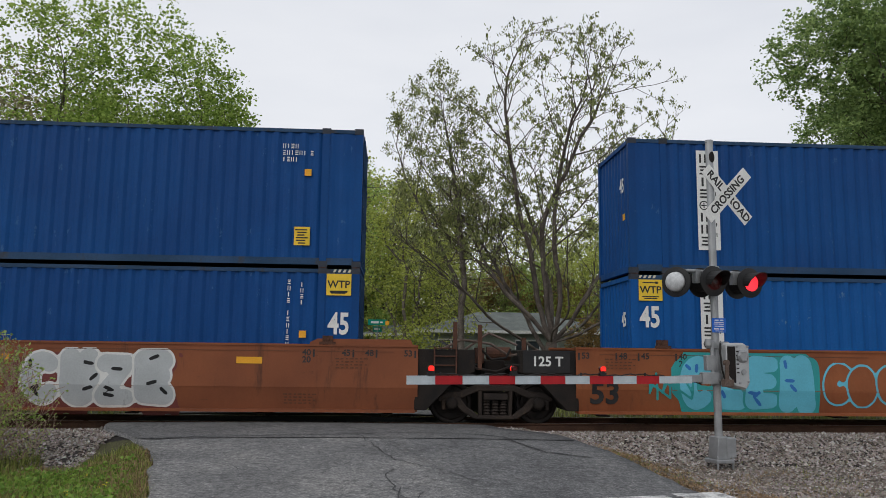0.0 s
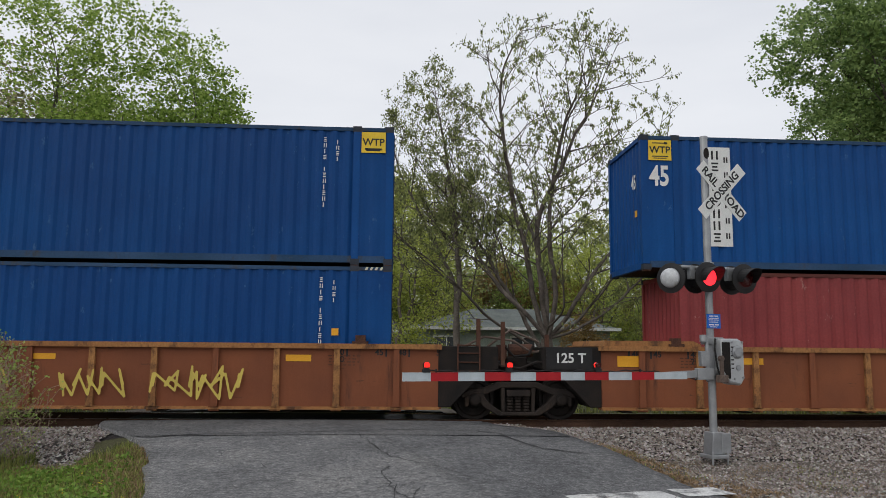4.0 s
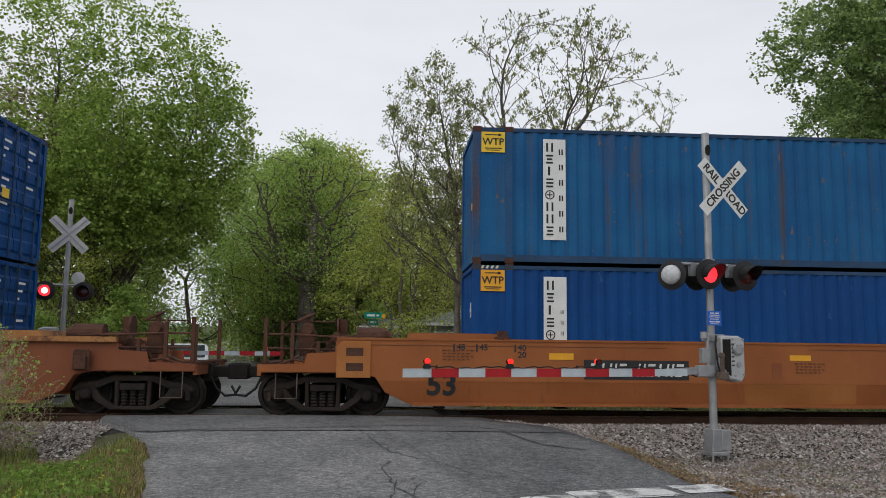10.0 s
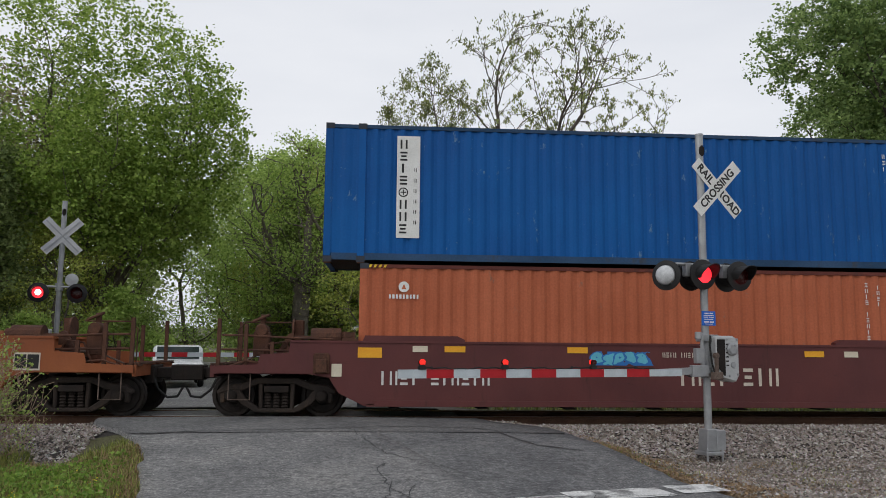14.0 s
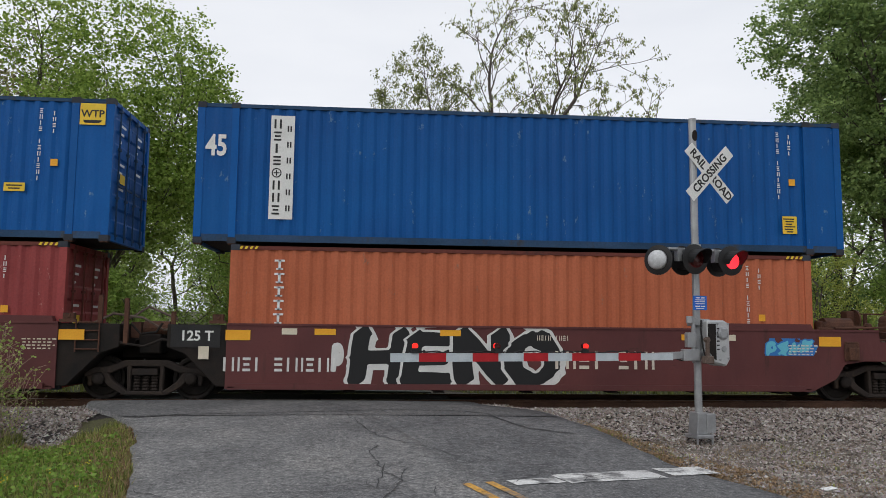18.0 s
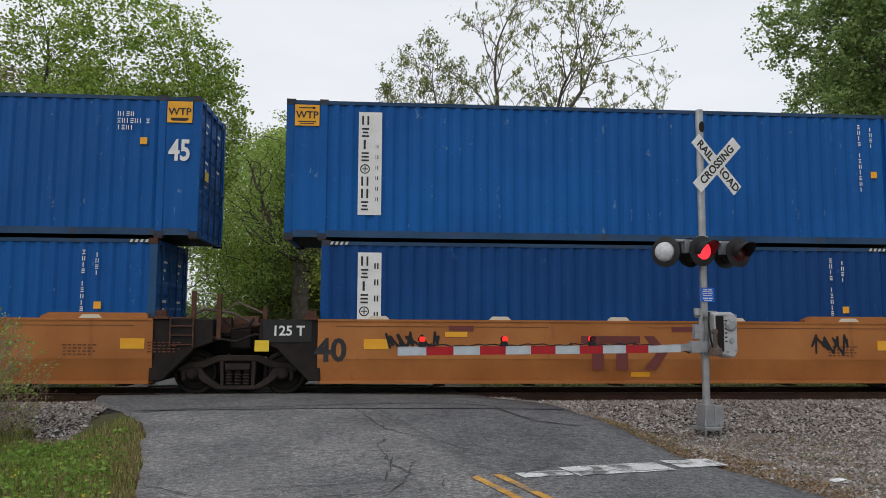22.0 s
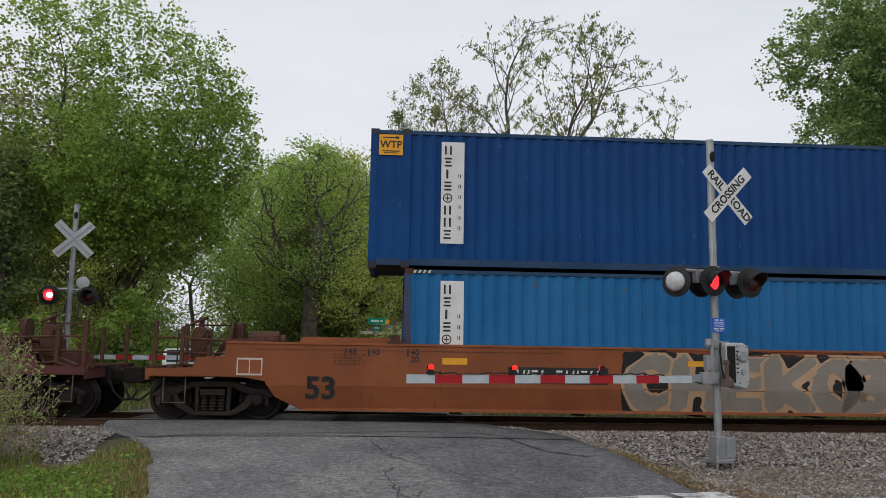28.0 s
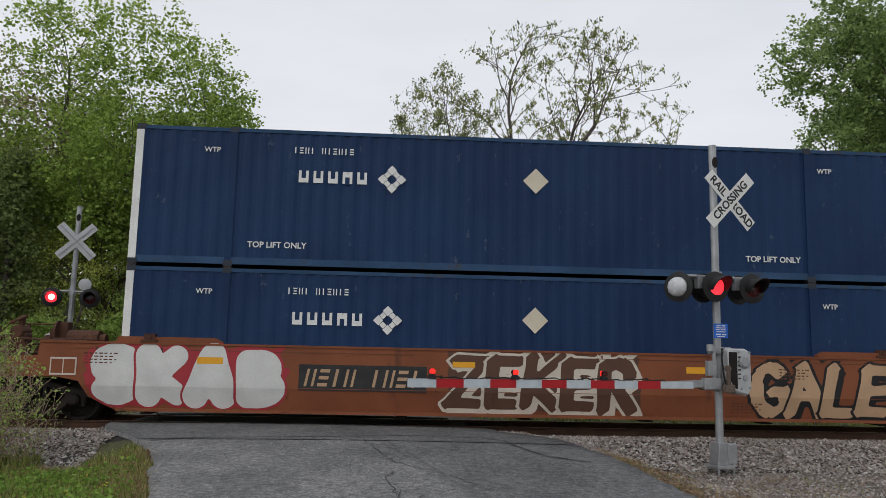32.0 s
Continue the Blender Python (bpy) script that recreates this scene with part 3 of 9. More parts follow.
xs = [-900, -400, -200, -100, -60] + line_of(-40, 40, 160) + [60, 100, 200, 400, 900]
ys = [-300, -100, -40, -10] + line_of(-2, 30, 96) + line_of(31, 70, 39) + [90, 120, 200, 400, 1000]
verts = [(x, y, bed_height(x, y)) for y in ys for x in xs]
nx = len(xs)
faces = [(j * nx + i, j * nx + i + 1, (j + 1) * nx + i + 1, (j + 1) * nx + i) for j in range(len(ys) - 1) for i in range(nx - 1)]
me = bpy.data.meshes.new("ground")
me.from_pydata(verts, [], faces)
for k in ("turf", "ballast_bed", "soil"):
    me.materials.append(M[k])
kinds = []
for p in me.polygons:
    c = p.center
    k = 0
    # k = 1 is the bed with the train's shade painted into its colour
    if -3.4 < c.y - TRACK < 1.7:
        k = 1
    elif 1.7 <= c.y - TRACK < 2.9:
        k = 2
    # under loose stone the same dark colour stands in for shade in the gaps
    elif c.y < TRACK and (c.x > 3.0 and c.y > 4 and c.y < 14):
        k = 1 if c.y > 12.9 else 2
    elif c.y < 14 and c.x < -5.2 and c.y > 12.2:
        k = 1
    kinds.append(k)
me.polygons.foreach_set("material_index", kinds)
tagged(new("ground", smooth(me)), "mixed turf, bare soil and gravel beside a railway track", "ground", kind="structure")


def strip(name, left, right, ylist, material, lift, label, category, zfun=None):
    """A sheet of road between two edge lines, with thickness at its rims."""
    zf = zfun or road_height
    n = 12
    vs, fs = [], []
    for y in ylist:
        a, b = left(y), right(y)
        for i in range(n + 1):
            x = a + (b - a) * i / n
            k = 2 * (x - left_edge(y)) / (right_edge(y) - left_edge(y)) - 1
            vs.append((x, y, zf(y) + lift + 0.03 * max(0.0, 1 - k * k)))
    for j in range(len(ylist) - 1):
        for i in range(n):
            fs.append((j * (n + 1) + i, j * (n + 1) + i + 1, (j + 1) * (n + 1) + i + 1, (j + 1) * (n + 1) + i))
    top = len(vs)
    for edge in (0, n):
        base = len(vs)
        for j in range(len(ylist)):
            x, y, z = vs[j * (n + 1) + edge]
            vs.append((x + (-0.02 if edge == 0 else 0.02), y, z - 0.14))
        for j in range(len(ylist) - 1):
            q = (j * (n + 1) + edge, (j + 1) * (n + 1) + edge, base + j + 1, base + j)
            fs.append(q if edge == 0 else q[::-1])
    m = bpy.data.meshes.new(name)
    m.from_pydata(vs, [], fs)
    m.materials.append(M[material])
    return tagged(new(name, smooth(m)), label, category, kind="structure")


def centre(y):
    return RX - (y - RY) * math.tan(ROAD_A)


def wob(y, k):
    return 0.10 * noise.noise((y * 0.9, k, 0)) + 0.04 * noise.noise((y * 3.1, k, 5))


def left_edge(y):
    e = centre(y) - 3.48
    return e - shoulder(y) + wob(y, 1)


def right_edge(y):
    e = centre(y) + 3.05 + 0.55 * max(0, min(1, (y - 9.5) / 3.0))
    if y > 14.3:
        e -= 0.55 * min(1, (y - 14.3) / 1.0)
    return e + wob(y, 2)


near_y = line_of(-12, 15.75, 90)
def lane_seam(y):
    return centre(y) + 0.35 + 0.10 * noise.noise((y * 1.3, 8, 0))


strip("road", left_edge, lane_seam, near_y, "asphalt", 0, "worn pale grey asphalt lane with cracks at the crossing", "road")
strip("road", lane_seam, right_edge, near_y, "asphalt_lane", 0, "darker grey asphalt lane rising to the crossing", "road")
strip("road", left_edge, right_edge, line_of(18.25, 60, 60), "asphalt", 0, "grey asphalt road beyond the crossing", "road")
strip("crossing_panel", lambda y: left_edge(17) + 0.05, lambda y: right_edge(17) - 0.05, line_of(16.36, 17.64, 4), "asphalt_new", 0, "asphalt between the rails of the crossing", "road", lambda y: -0.03)
strip("crossing_apron", lambda y: left_edge(y) + 0.01, lambda y: right_edge(y) - 0.1, line_of(13.35, 15.8, 12), "asphalt_new", 0.012, "smoother dark asphalt apron before the rails", "road")

# rails and sleepers
for y in (TRACK - 0.755, TRACK + 0.755):
    bm = bmesh.new()
    prism(bm, [(-0.075, -0.18), (0.075, -0.18), (0.075, -0.165), (0.012, -0.14), (0.012, -0.05), (0.036, -0.035), (0.036, 0.0), (-0.036, 0.0), (-0.036, -0.035), (-0.012, -0.05), (-0.012, -0.14), (-0.075, -0.165)], -150, 150, lambda x, yy, z, y=y: (yy, y + x, z))
    m = sealed(bm, "rail")
    m.materials.append(M["rail"])
    m.materials.append(M["tread"])
    for p in m.polygons:
        if p.normal.z > 0.9 and p.center.z > -0.01:
            p.material_index = 1
    tagged(new("rail", m), "steel rail with a shiny worn head", "rail", kind="structure")
track = tagged(new("sleepers"), "dark creosoted timber sleepers half sunk in ballast", "sleepers", kind="structure")
sl = shape("sleeper", lambda bm: box(bm, -0.115, 0.115, -1.3, 1.3, -0.20, -0.165), "sleeper")
for i in range(-60, 61):
    x = 0.55 * i + random.uniform(-0.03, 0.03)
    if not left_edge(17) - 0.2 < x < right_edge(17) + 0.2:
        part("sleeper", sl, "sleeper", track, "", pose(x, TRACK, 0, 0, 0, random.uniform(-1.5, 1.5)))

# road paint and cracks
def on_road(name, pts, material, lift, label, category):
    """A flat patch laid on the road; pts are (along the road, to the right of its centre)."""
    bm = bmesh.new()
    d, r = Vector((-math.sin(ROAD_A), math.cos(ROAD_A))), Vector((math.cos(ROAD_A), math.sin(ROAD_A)))
    vs = []
    for s, o in pts:
        p = Vector((RX, RY)) + d * s + r * o
        le, ri = left_edge(p.y), right_edge(p.y)
        k = 2 * (p.x - le) / (ri - le) - 1
        vs.append(bm.verts.new((p.x, p.y, road_height(p.y) + 0.03 * (1 - k * k) + lift)))
    bm.faces.new(vs)
    m = sealed(bm, name)
    m.materials.append(M[material])
    return tagged(new(name, m), label, category, kind="structure")


def ragged(s0, s1, o0, o1, n, seed):
    rng = random.Random(seed)
    top = [(s1 + rng.uniform(-0.02, 0.02), o0 + (o1 - o0) * i / n) for i in range(n + 1)]
    low = [(s0 + rng.uniform(-0.02, 0.02), o1 - (o1 - o0) * i / n) for i in range(n + 1)]
    return top + low


on_road("stop_line", ragged(-0.42, 0.06, 1.10, 2.36, 9, 1), "road_white", 0.008, "worn white stop line across one lane", "stop line")
on_road("stop_line", ragged(-0.32, 0.10, 2.50, 3.16, 6, 2), "road_white", 0.008, "worn white stop line across one lane", "stop line")
on_road("stop_line", ragged(-0.36, -0.08, 0.48, 1.08, 6, 3), "road_white", 0.008, "worn white stop line across one lane", "stop line")
for o in (-0.05, 0.22):
    for k in range(9):
        on_road("centre_line", [(-0.1 - k, o), (-1.1 - k, o), (-1.1 - k, o + 0.10), (-0.1 - k, o + 0.10)], "road_yellow", 0.007, "worn double yellow centre line", "road line")


def crack(pts, w, seed):
    """A crack across the asphalt: a thin dark ragged line from point to point in the plan."""
    rng = random.Random(seed)
    bm = bmesh.new()
    line = []
    for (ax, ay), (bx, by) in zip(pts, pts[1:]):
        n = max(2, int(math.hypot(bx - ax, by - ay) / 0.14))
        for i in range(n):
            line.append((ax + (bx - ax) * i / n + rng.uniform(-0.03, 0.03), ay + (by - ay) * i / n + rng.uniform(-0.03, 0.03)))
    line.append(pts[-1])
    prev = None
    for i, (x, y) in enumerate(line):
        x2, y2 = line[min(i + 1, len(line) - 1)] if i < len(line) - 1 else line[i - 1]
        d = Vector((x2 - x, y2 - y)).normalized() if (x2, y2) != (x, y) else Vector((1, 0))
        e = Vector((-d.y, d.x)) * w * 0.6 * rng.uniform(0.35, 1.0) * (1 if 0 < i < len(line) - 1 else 0.2)
        le, ri = left_edge(y), right_edge(y)
        k = 2 * (x - le) / (ri - le) - 1
        z = road_height(y) + 0.03 * (1 - k * k) + (0.011 if y < 13.3 else 0.02)
        cur = (bm.verts.new((x - e.x, y - e.y, z)), bm.verts.new((x + e.x, y + e.y, z)))
        if prev:
            bm.faces.new((prev[0], cur[0], cur[1], prev[1]))
        prev = cur
    m = sealed(bm, "road_crack")
    m.materials.append(M["crack"])
    tagged(new("road_crack", m), "dark crack in the asphalt", "crack", kind="structure")


crack([(-4.06, 13.16), (-3.35, 13.44), (-2.36, 13.54), (-1.0, 13.73), (0.41, 14.0), (1.45, 13.9), (1.93, 13.6), (2.08, 12.9), (2.4, 12.1), (3.05, 11.67)], 0.05, 1)
crack([(-2.47, 8.3), (-1.76, 7.65), (-1.3, 7.92), (-0.74, 8.02), (-0.29, 8.11), (0.01, 8.18), (0.08, 8.91), (0.13, 9.55)], 0.016, 2)
crack([(-0.95, 7.27), (-0.54, 7.52), (0.07, 7.66), (0.16, 7.93), (0.29, 8.57), (0.1, 9.11), (0.01, 9.79), (-0.07, 10.31), (0.05, 10.72)], 0.016, 3)
crack([(-0.62, 13.97), (-0.19, 12.22), (0.06, 11.33), (0.67, 10.69), (1.18, 9.74), (1.56, 9.85)], 0.018, 4)
crack([(-2.22, 11.26), (-1.12, 12.07), (-0.29, 12.11), (0.85, 12.0)], 0.014, 5)
crack([(-1.17, 7.35), (-1.19, 7.67), (-1.03, 7.61), (-0.81, 7.29)], 0.012, 6)
crack([(0.13, 9.5), (0.4, 9.3), (0.29, 8.57)], 0.012, 7)
crack([(1.56, 9.85), (2.1, 10.3), (2.9, 10.4)], 0.012, 8)
crack([(1.2, 8.5), (2.0, 8.62), (2.7, 8.6), (3.4, 8.8)], 0.016, 9)
crack([(1.3, 8.75), (1.9, 8.9), (2.5, 8.85), (3.0, 9.05), (3.7, 9.15)], 0.012, 10)
crack([(1.4, 8.3), (1.6, 8.6), (1.9, 8.9), (2.0, 9.3)], 0.012, 11)
crack([(2.2, 8.4), (2.4, 8.7), (2.75, 8.95)], 0.012, 12)
crack([(3.1, 8.5), (3.3, 8.85), (3.8, 8.9)], 0.012, 13)
for k in range(46):
    rng = random.Random(40 + k)
    x, y = rng.uniform(-2.8, 3.4), rng.uniform(7.0, 12.8)
    x = max(left_edge(y) + 0.4, min(right_edge(y) - 0.4, x))
    pts = [(x, y)]
    for q in range(rng.randint(2, 4)):
        pts.append((pts[-1][0] + rng.uniform(-0.5, 0.5), pts[-1][1] + rng.uniform(-0.45, 0.45)))
    crack(pts, 0.009, 160 + k)

# ---- the train: it runs to the left along the track ----
MOVING = []            # (thing, place along the train, height)
WHEELS = []            # (wheel, place along the train)
FACE = -1.219          # the near side of a container, from the track's centre line


def travel(t):
    """How far the train has come after t seconds: it slowly gathers speed."""
    q = t / 10
    return 152.36 * q + 3.2113 * q ** 2 - 0.6585 * q ** 3 + 0.0958 * q ** 4


def rides(ob, u, z):
    ob.matrix_basis = pose(u, TRACK, z)
    MOVING.append((ob, u, z))
    return ob


def ribs(bm, x0, x1, z0, z1, y, depth, pitch, inward):
    """A folded sheet: trapezoid ribs side by side."""
    n = max(2, round((x1 - x0) / pitch))
    p = (x1 - x0) / n
    row = []
    for i in range(n):
        a = x0 + i * p
        row += [(a, 0), (a + 0.26 * p, 0), (a + 0.5 * p, depth), (a + 0.76 * p, depth)]
    row.append((x1, 0))
    low = [bm.verts.new((x, y + inward * d, z0)) for x, d in row]
    top = [bm.verts.new((x, y + inward * d, z1)) for x, d in row]
    for i in range(len(row) - 1):
        bm.faces.new((low[i], low[i + 1], top[i + 1], top[i]))


def cross_ribs(bm, x, z0, z1, y0, y1, depth, pitch, inward):
    """The same, across the end of a container."""
    n = round((y1 - y0) / pitch)
    p = (y1 - y0) / n
    row = []
    for i in range(n):
        a = y0 + i * p
        row += [(a, 0), (a + 0.26 * p, 0), (a + 0.5 * p, depth), (a + 0.76 * p, depth)]
    row.append((y1, 0))
    low = [bm.verts.new((x + inward * d, y, z0)) for y, d in row]
    top = [bm.verts.new((x + inward * d, y, z1)) for y, d in row]
    for i in range(len(row) - 1):
        bm.faces.new((low[i], top[i], top[i + 1], low[i + 1]))


def plate(key, w, h, material, deep=0.004):
    """A thin sheet in x and z, centred, facing -y."""
    return shape(("plate", key, w, h), lambda bm: box(bm, -w / 2, w / 2, -deep, 0, -h / 2, h / 2), material)


def bars(key, rows, material, slant=0.0):
    """Writing too small or too private to spell: plain bars (x, z, width, height)."""
    def draw(bm):
        for x, z, w, h in rows:
            prism(bm, [(x + a * w / 2 + slant * (z + b * h / 2), z + b * h / 2) for a, b in ((-1, -1), (1, -1), (1, 1), (-1, 1))], -0.006, 0)
    return shape(("bars", key, slant), draw, material)


def stroke_mark(x, z, w, h, k):
    """One plain mark of a row of private writing: a block, two upright bars or two lying bars."""
    if k % 3 == 0:
        return [(x - w * 0.36, z, w * 0.26, h), (x + w * 0.36, z, w * 0.26, h)]
    if k % 3 == 1:
        return [(x, z + h * 0.40, w, h * 0.19), (x, z, w * (0.75 if k % 2 else 1.0), h * 0.19), (x, z - h * 0.40, w, h * 0.19)]
    return [(x - w * 0.1, z, w * 0.3, h)]


def wtp_sign(parent, x, z, y, colour, flip=False):
    s = part("lift_sign", plate("wtp", 0.50, 0.44, colour), colour, parent, "yellow lifting-point plate with black lettering", pose(x, y, z))
    part("lettering", lettering("WTP", 0.21, "ink", 0.004), "ink", s, "", pose(0, -0.006, 0.0))
    part("arrow", bars("wtp_arrow", [(0, 0.155, 0.34, 0.022), (0.13, 0.155, 0.05, 0.05)], "ink"), "ink", s, "", pose(0, -0.001, 0, 0, 0 if not flip else 180))
    part("small_print", bars("wtp_print", [(0, -0.135, 0.36, 0.022), (0, -0.175, 0.28, 0.018)], "ink"), "ink", s, "", pose(0, -0.001, 0))


def name_panel(parent, x, z, y, wide):
    """A tall white panel: a column of plain dark frames, a ring, and a second column of small bars."""
    p = part("name_panel", plate("name", 0.48, 2.15, "white"), "white", parent, "tall white panel with a column of dark marks", pose(x, y, z))
    def stroke(k):
        return lambda bm: [box(bm, x - a / 2, x + a / 2, -0.006, 0, z - b / 2, z + b / 2) for x, z, a, b in stroke_mark(0, 0, 0.15, 0.19, k + k // 3)]
    for i in range(8):
        if i != 4:
            part("mark", shape(("name_mark", i % 6), stroke(i % 6), "ink"), "ink", p, "", pose(-0.10, -0.004, 0.90 - 0.255 * i))
    def ring(bm):
        for q in range(18):
            a, b = 2 * math.pi * q / 18, 2 * math.pi * (q + 1) / 18
            prism(bm, [(r * math.cos(t) - 0.10, r * math.sin(t) - 0.12) for r, t in ((0.078, a), (0.10, a), (0.10, b), (0.078, b))], -0.006, 0)
        box(bm, -0.16, -0.04, -0.006, 0, -0.13, -0.11)
        box(bm, -0.11, -0.09, -0.006, 0, -0.18, -0.06)
    part("emblem", shape("name_ring", ring, "ink"), "ink", p, "", pose(0, -0.004, 0))
    for i in range(6):
        part("small_mark", shape(("name_small", wide), lambda bm: (box(bm, -0.045 if wide else -0.025, -0.015, -0.006, 0, -0.06 if wide else -0.04, 0.06 if wide else 0.04), box(bm, 0.012, 0.042 if wide else 0.03, -0.006, 0, -0.06 if wide else -0.04, 0.06 if wide else 0.04)), "ink"), "ink", p, "", pose(0.14, -0.004, (0.80 if wide else 0.35) - (0.33 if wide else 0.22) * i))


def container(u, z0, length, paint, flags, label):
    """A steel box with folded sides, corner castings, doors at its rear end and its markings."""
    c = rides(thing("shipping_container", label, "container", group="containers on the train"), u, z0)
    h, y0, y1 = 2.896, FACE, -FACE
    bays = (0.762, length - 0.762) if length > 13 and length < 15 else ((1.98, length - 1.98) if length > 15 else (0.16, length - 0.16))
    rail = "rail_navy" if paint in ("blue", "deep", "pale", "worn", "navy") else "rail_rust"
    for y, inward, nm in ((y0 + 0.012, 1, "near"), (y1 - 0.012, -1, "far")):
        def side(bm, y=y, inward=inward):
            if length > 13:
                ribs(bm, 0.10, bays[0] - 0.05, 0.17, 2.80, y, 0.012 if length < 15 else 0.02, 0.30 if length > 15 else 0.6, inward)
                ribs(bm, bays[1] + 0.05, length - 0.10, 0.17, 2.80, y, 0.012 if length < 15 else 0.02, 0.30 if length > 15 else 0.6, inward)
            ribs(bm, bays[0] - 0.05, bays[1] + 0.05, 0.17, 2.80, y, 0.036 if length < 15 else 0.022, 0.278 if length < 15 else 0.31, inward)
        part("side_panel", shape(("side", length, nm), side, paint), paint, c)
        part("bottom_rail", shape(("brail", length, nm), lambda bm, y=y: box(bm, 0.16, length - 0.16, y - 0.005 if y < 0 else y - 0.045, y + 0.045 if y < 0 else y + 0.005, 0.04, 0.18), rail), rail, c)
        part("top_rail", shape(("trail", length, nm), lambda bm, y=y: box(bm, 0.16, length - 0.16, y - 0.008 if y < 0 else y - 0.05, y + 0.05 if y < 0 else y + 0.008, 2.80, 2.875), rail), rail, c)
    part("roof", shape(("roof", length), lambda bm: box(bm, 0.1, length - 0.1, y0 + 0.05, y1 - 0.05, 2.82, 2.87), paint), paint, c)
    part("floor", shape(("cfloor", length), lambda bm: box(bm, 0.1, length - 0.1, y0 + 0.06, y1 - 0.06, 0.06, 0.15), "grime"), "grime", c)
    post_paint = "white" if "p" in flags else ("rust_post" if "x" in flags else paint)
    for x in (0.0, length - 0.15):
        for y in (y0, y1 - 0.13):
            part("corner_post", shape(("post", x, y, length), lambda bm, x=x, y=y: box(bm, x, x + 0.15, y, y + 0.13, 0.12, 2.78), post_paint if x < 1 or "x" in flags else paint), paint, c)
    if length > 13:
        for x in (bays[0] - 0.07, bays[1] - 0.07):
            part("inner_post", shape(("ipost", x, length), lambda bm, x=x: box(bm, x, x + 0.14, y0 - 0.004, y0 + 0.06, 0.12, 2.80), "rust_post" if "x" in flags else paint), paint, c)
    cast = shape(("casting",), lambda bm: (box(bm, -0.089, 0.089, 0, 0.162, 0, 0.118), box(bm, -0.04, 0.04, -0.001, 0.0, 0.035, 0.085)), "rusty" if "x" in flags else "cast_steel", 0)
    spots = [0.089, length - 0.089] + ([bays[0], bays[1]] if length > 13 else [])
    for i, x in enumerate(spots):
        for z in (-0.004, 2.782):
            part("corner_casting", cast, paint, c, "", pose(x, y0 - 0.005, z))
            if i < 2:
                part("corner_casting", cast, paint, c, "", pose(x, y1 + 0.005, z, 0, 0, 180))
    if z0 > 2:
        for x in spots:
            part("twist_lock", shape("twist_lock", lambda bm: (box(bm, -0.07, 0.07, 0.01, 0.14, -0.03, -0.004), tube(bm, (0.0, -0.03, -0.018), (0.0, 0.02, -0.018), 0.012, 6)), "rusty"), "rusty", c, "", pose(x, y0, 0))
    if z0 < 2 and length < 15:
        for x in (0.36, length - 0.36):
            part("corner_stripes", bars("corner_stripes", [(-0.15 + 0.1 * k, 0, 0.05, 0.06) for k in range(4)], "cream" if rail == "rail_navy" else "yellow", 0.5), "cream", c, "", pose(x, y0 + 0.002, 2.84))
    # front end: folded sheet; rear end: a pair of doors with locking rods
    part("front_panel", shape("front_panel", lambda bm: cross_ribs(bm, 0.03, 0.14, 2.80, y0 + 0.12, y1 - 0.12, 0.045, 0.25, 1), paint), paint, c)
    part("front_sill", shape("front_sill", lambda bm: box(bm, 0.0, 0.10, y0 + 0.13, y1 - 0.13, 0.02, 0.15), paint), paint, c)
    part("front_header", shape("front_header", lambda bm: box(bm, 0.0, 0.10, y0 + 0.13, y1 - 0.13, 2.78, 2.87), paint), paint, c)
    def leaf(bm):
        out = []
        for i in range(5):
            a = 0.16 + i * 0.524
            out += [(0.0, a), (0.03, a + 0.05), (0.03, a + 0.27), (0.0, a + 0.32)]
        prism(bm, [(-0.04, 0.16)] + out + [(0.0, 2.78), (-0.04, 2.78)], -0.53, 0.53)
    for y in (-0.545, 0.545):
        d = part("door", shape("door_leaf", leaf, paint), paint, c, "", pose(length - 0.05, y, 0))
        for dy in (-0.27, 0.27):
            part("lock_rod", shape("lock_rod", lambda bm: (tube(bm, (0.055, 0, 0.05), (0.055, 0, 2.84), 0.018, 6), [box(bm, 0.02, 0.085, -0.05, 0.05, z, z + 0.05) for z in (0.12, 0.9, 1.9, 2.7)], box(bm, 0.05, 0.08, -0.02, 0.33, 1.16, 1.20)), rail), rail, d, "", pose(0, dy, 0))
        part("door_mark", shape(("door_mark", y > 0), lambda bm: [box(bm, 0.032, 0.036, -0.17, 0.14 - 0.12 * (i % 3), 2.43 - 0.17 * i - 0.3 * (i > 2), 2.48 - 0.17 * i - 0.3 * (i > 2)) for i in range(4 if y > 0 else 7)], "white"), "white", d)
    part("door_label", plate("door_label", 0.30, 0.20, "yellow"), "yellow", c, "", pose(length + 0.002, -0.55, 1.35, 0, 0, 90))
    part("door_sill", shape("door_sill", lambda bm: box(bm, -0.09, 0.0, y0 + 0.13, y1 - 0.13, 0.02, 0.15), paint), paint, c, "", pose(length, 0, 0))
    part("door_header", shape("door_header", lambda bm: box(bm, -0.09, 0.0, y0 + 0.13, y1 - 0.13, 2.78, 2.87), paint), paint, c, "", pose(length, 0, 0))
    # markings on the near side
    y = y0 - 0.002
    yp = y0 + 0.004
    if "w" in flags or "v" in flags:
        wtp_sign(c, 0.42, 2.56, y, "yellow" if "w" in flags else "amber", False)
    if "r" in flags or "a" in flags:
        wtp_sign(c, length - 0.42, 2.56, y, "yellow" if "r" in flags else "amber", True)
    num = lettering("45", 0.60, "white", 0.016, narrow=0.72)
    if "l" in flags:
        part("length_number", num, "white", c, "", pose(0.40, y, 1.98))
    if "k" in flags:
        part("length_number", num, "white", c, "", pose(length - 0.40, y, 1.75))
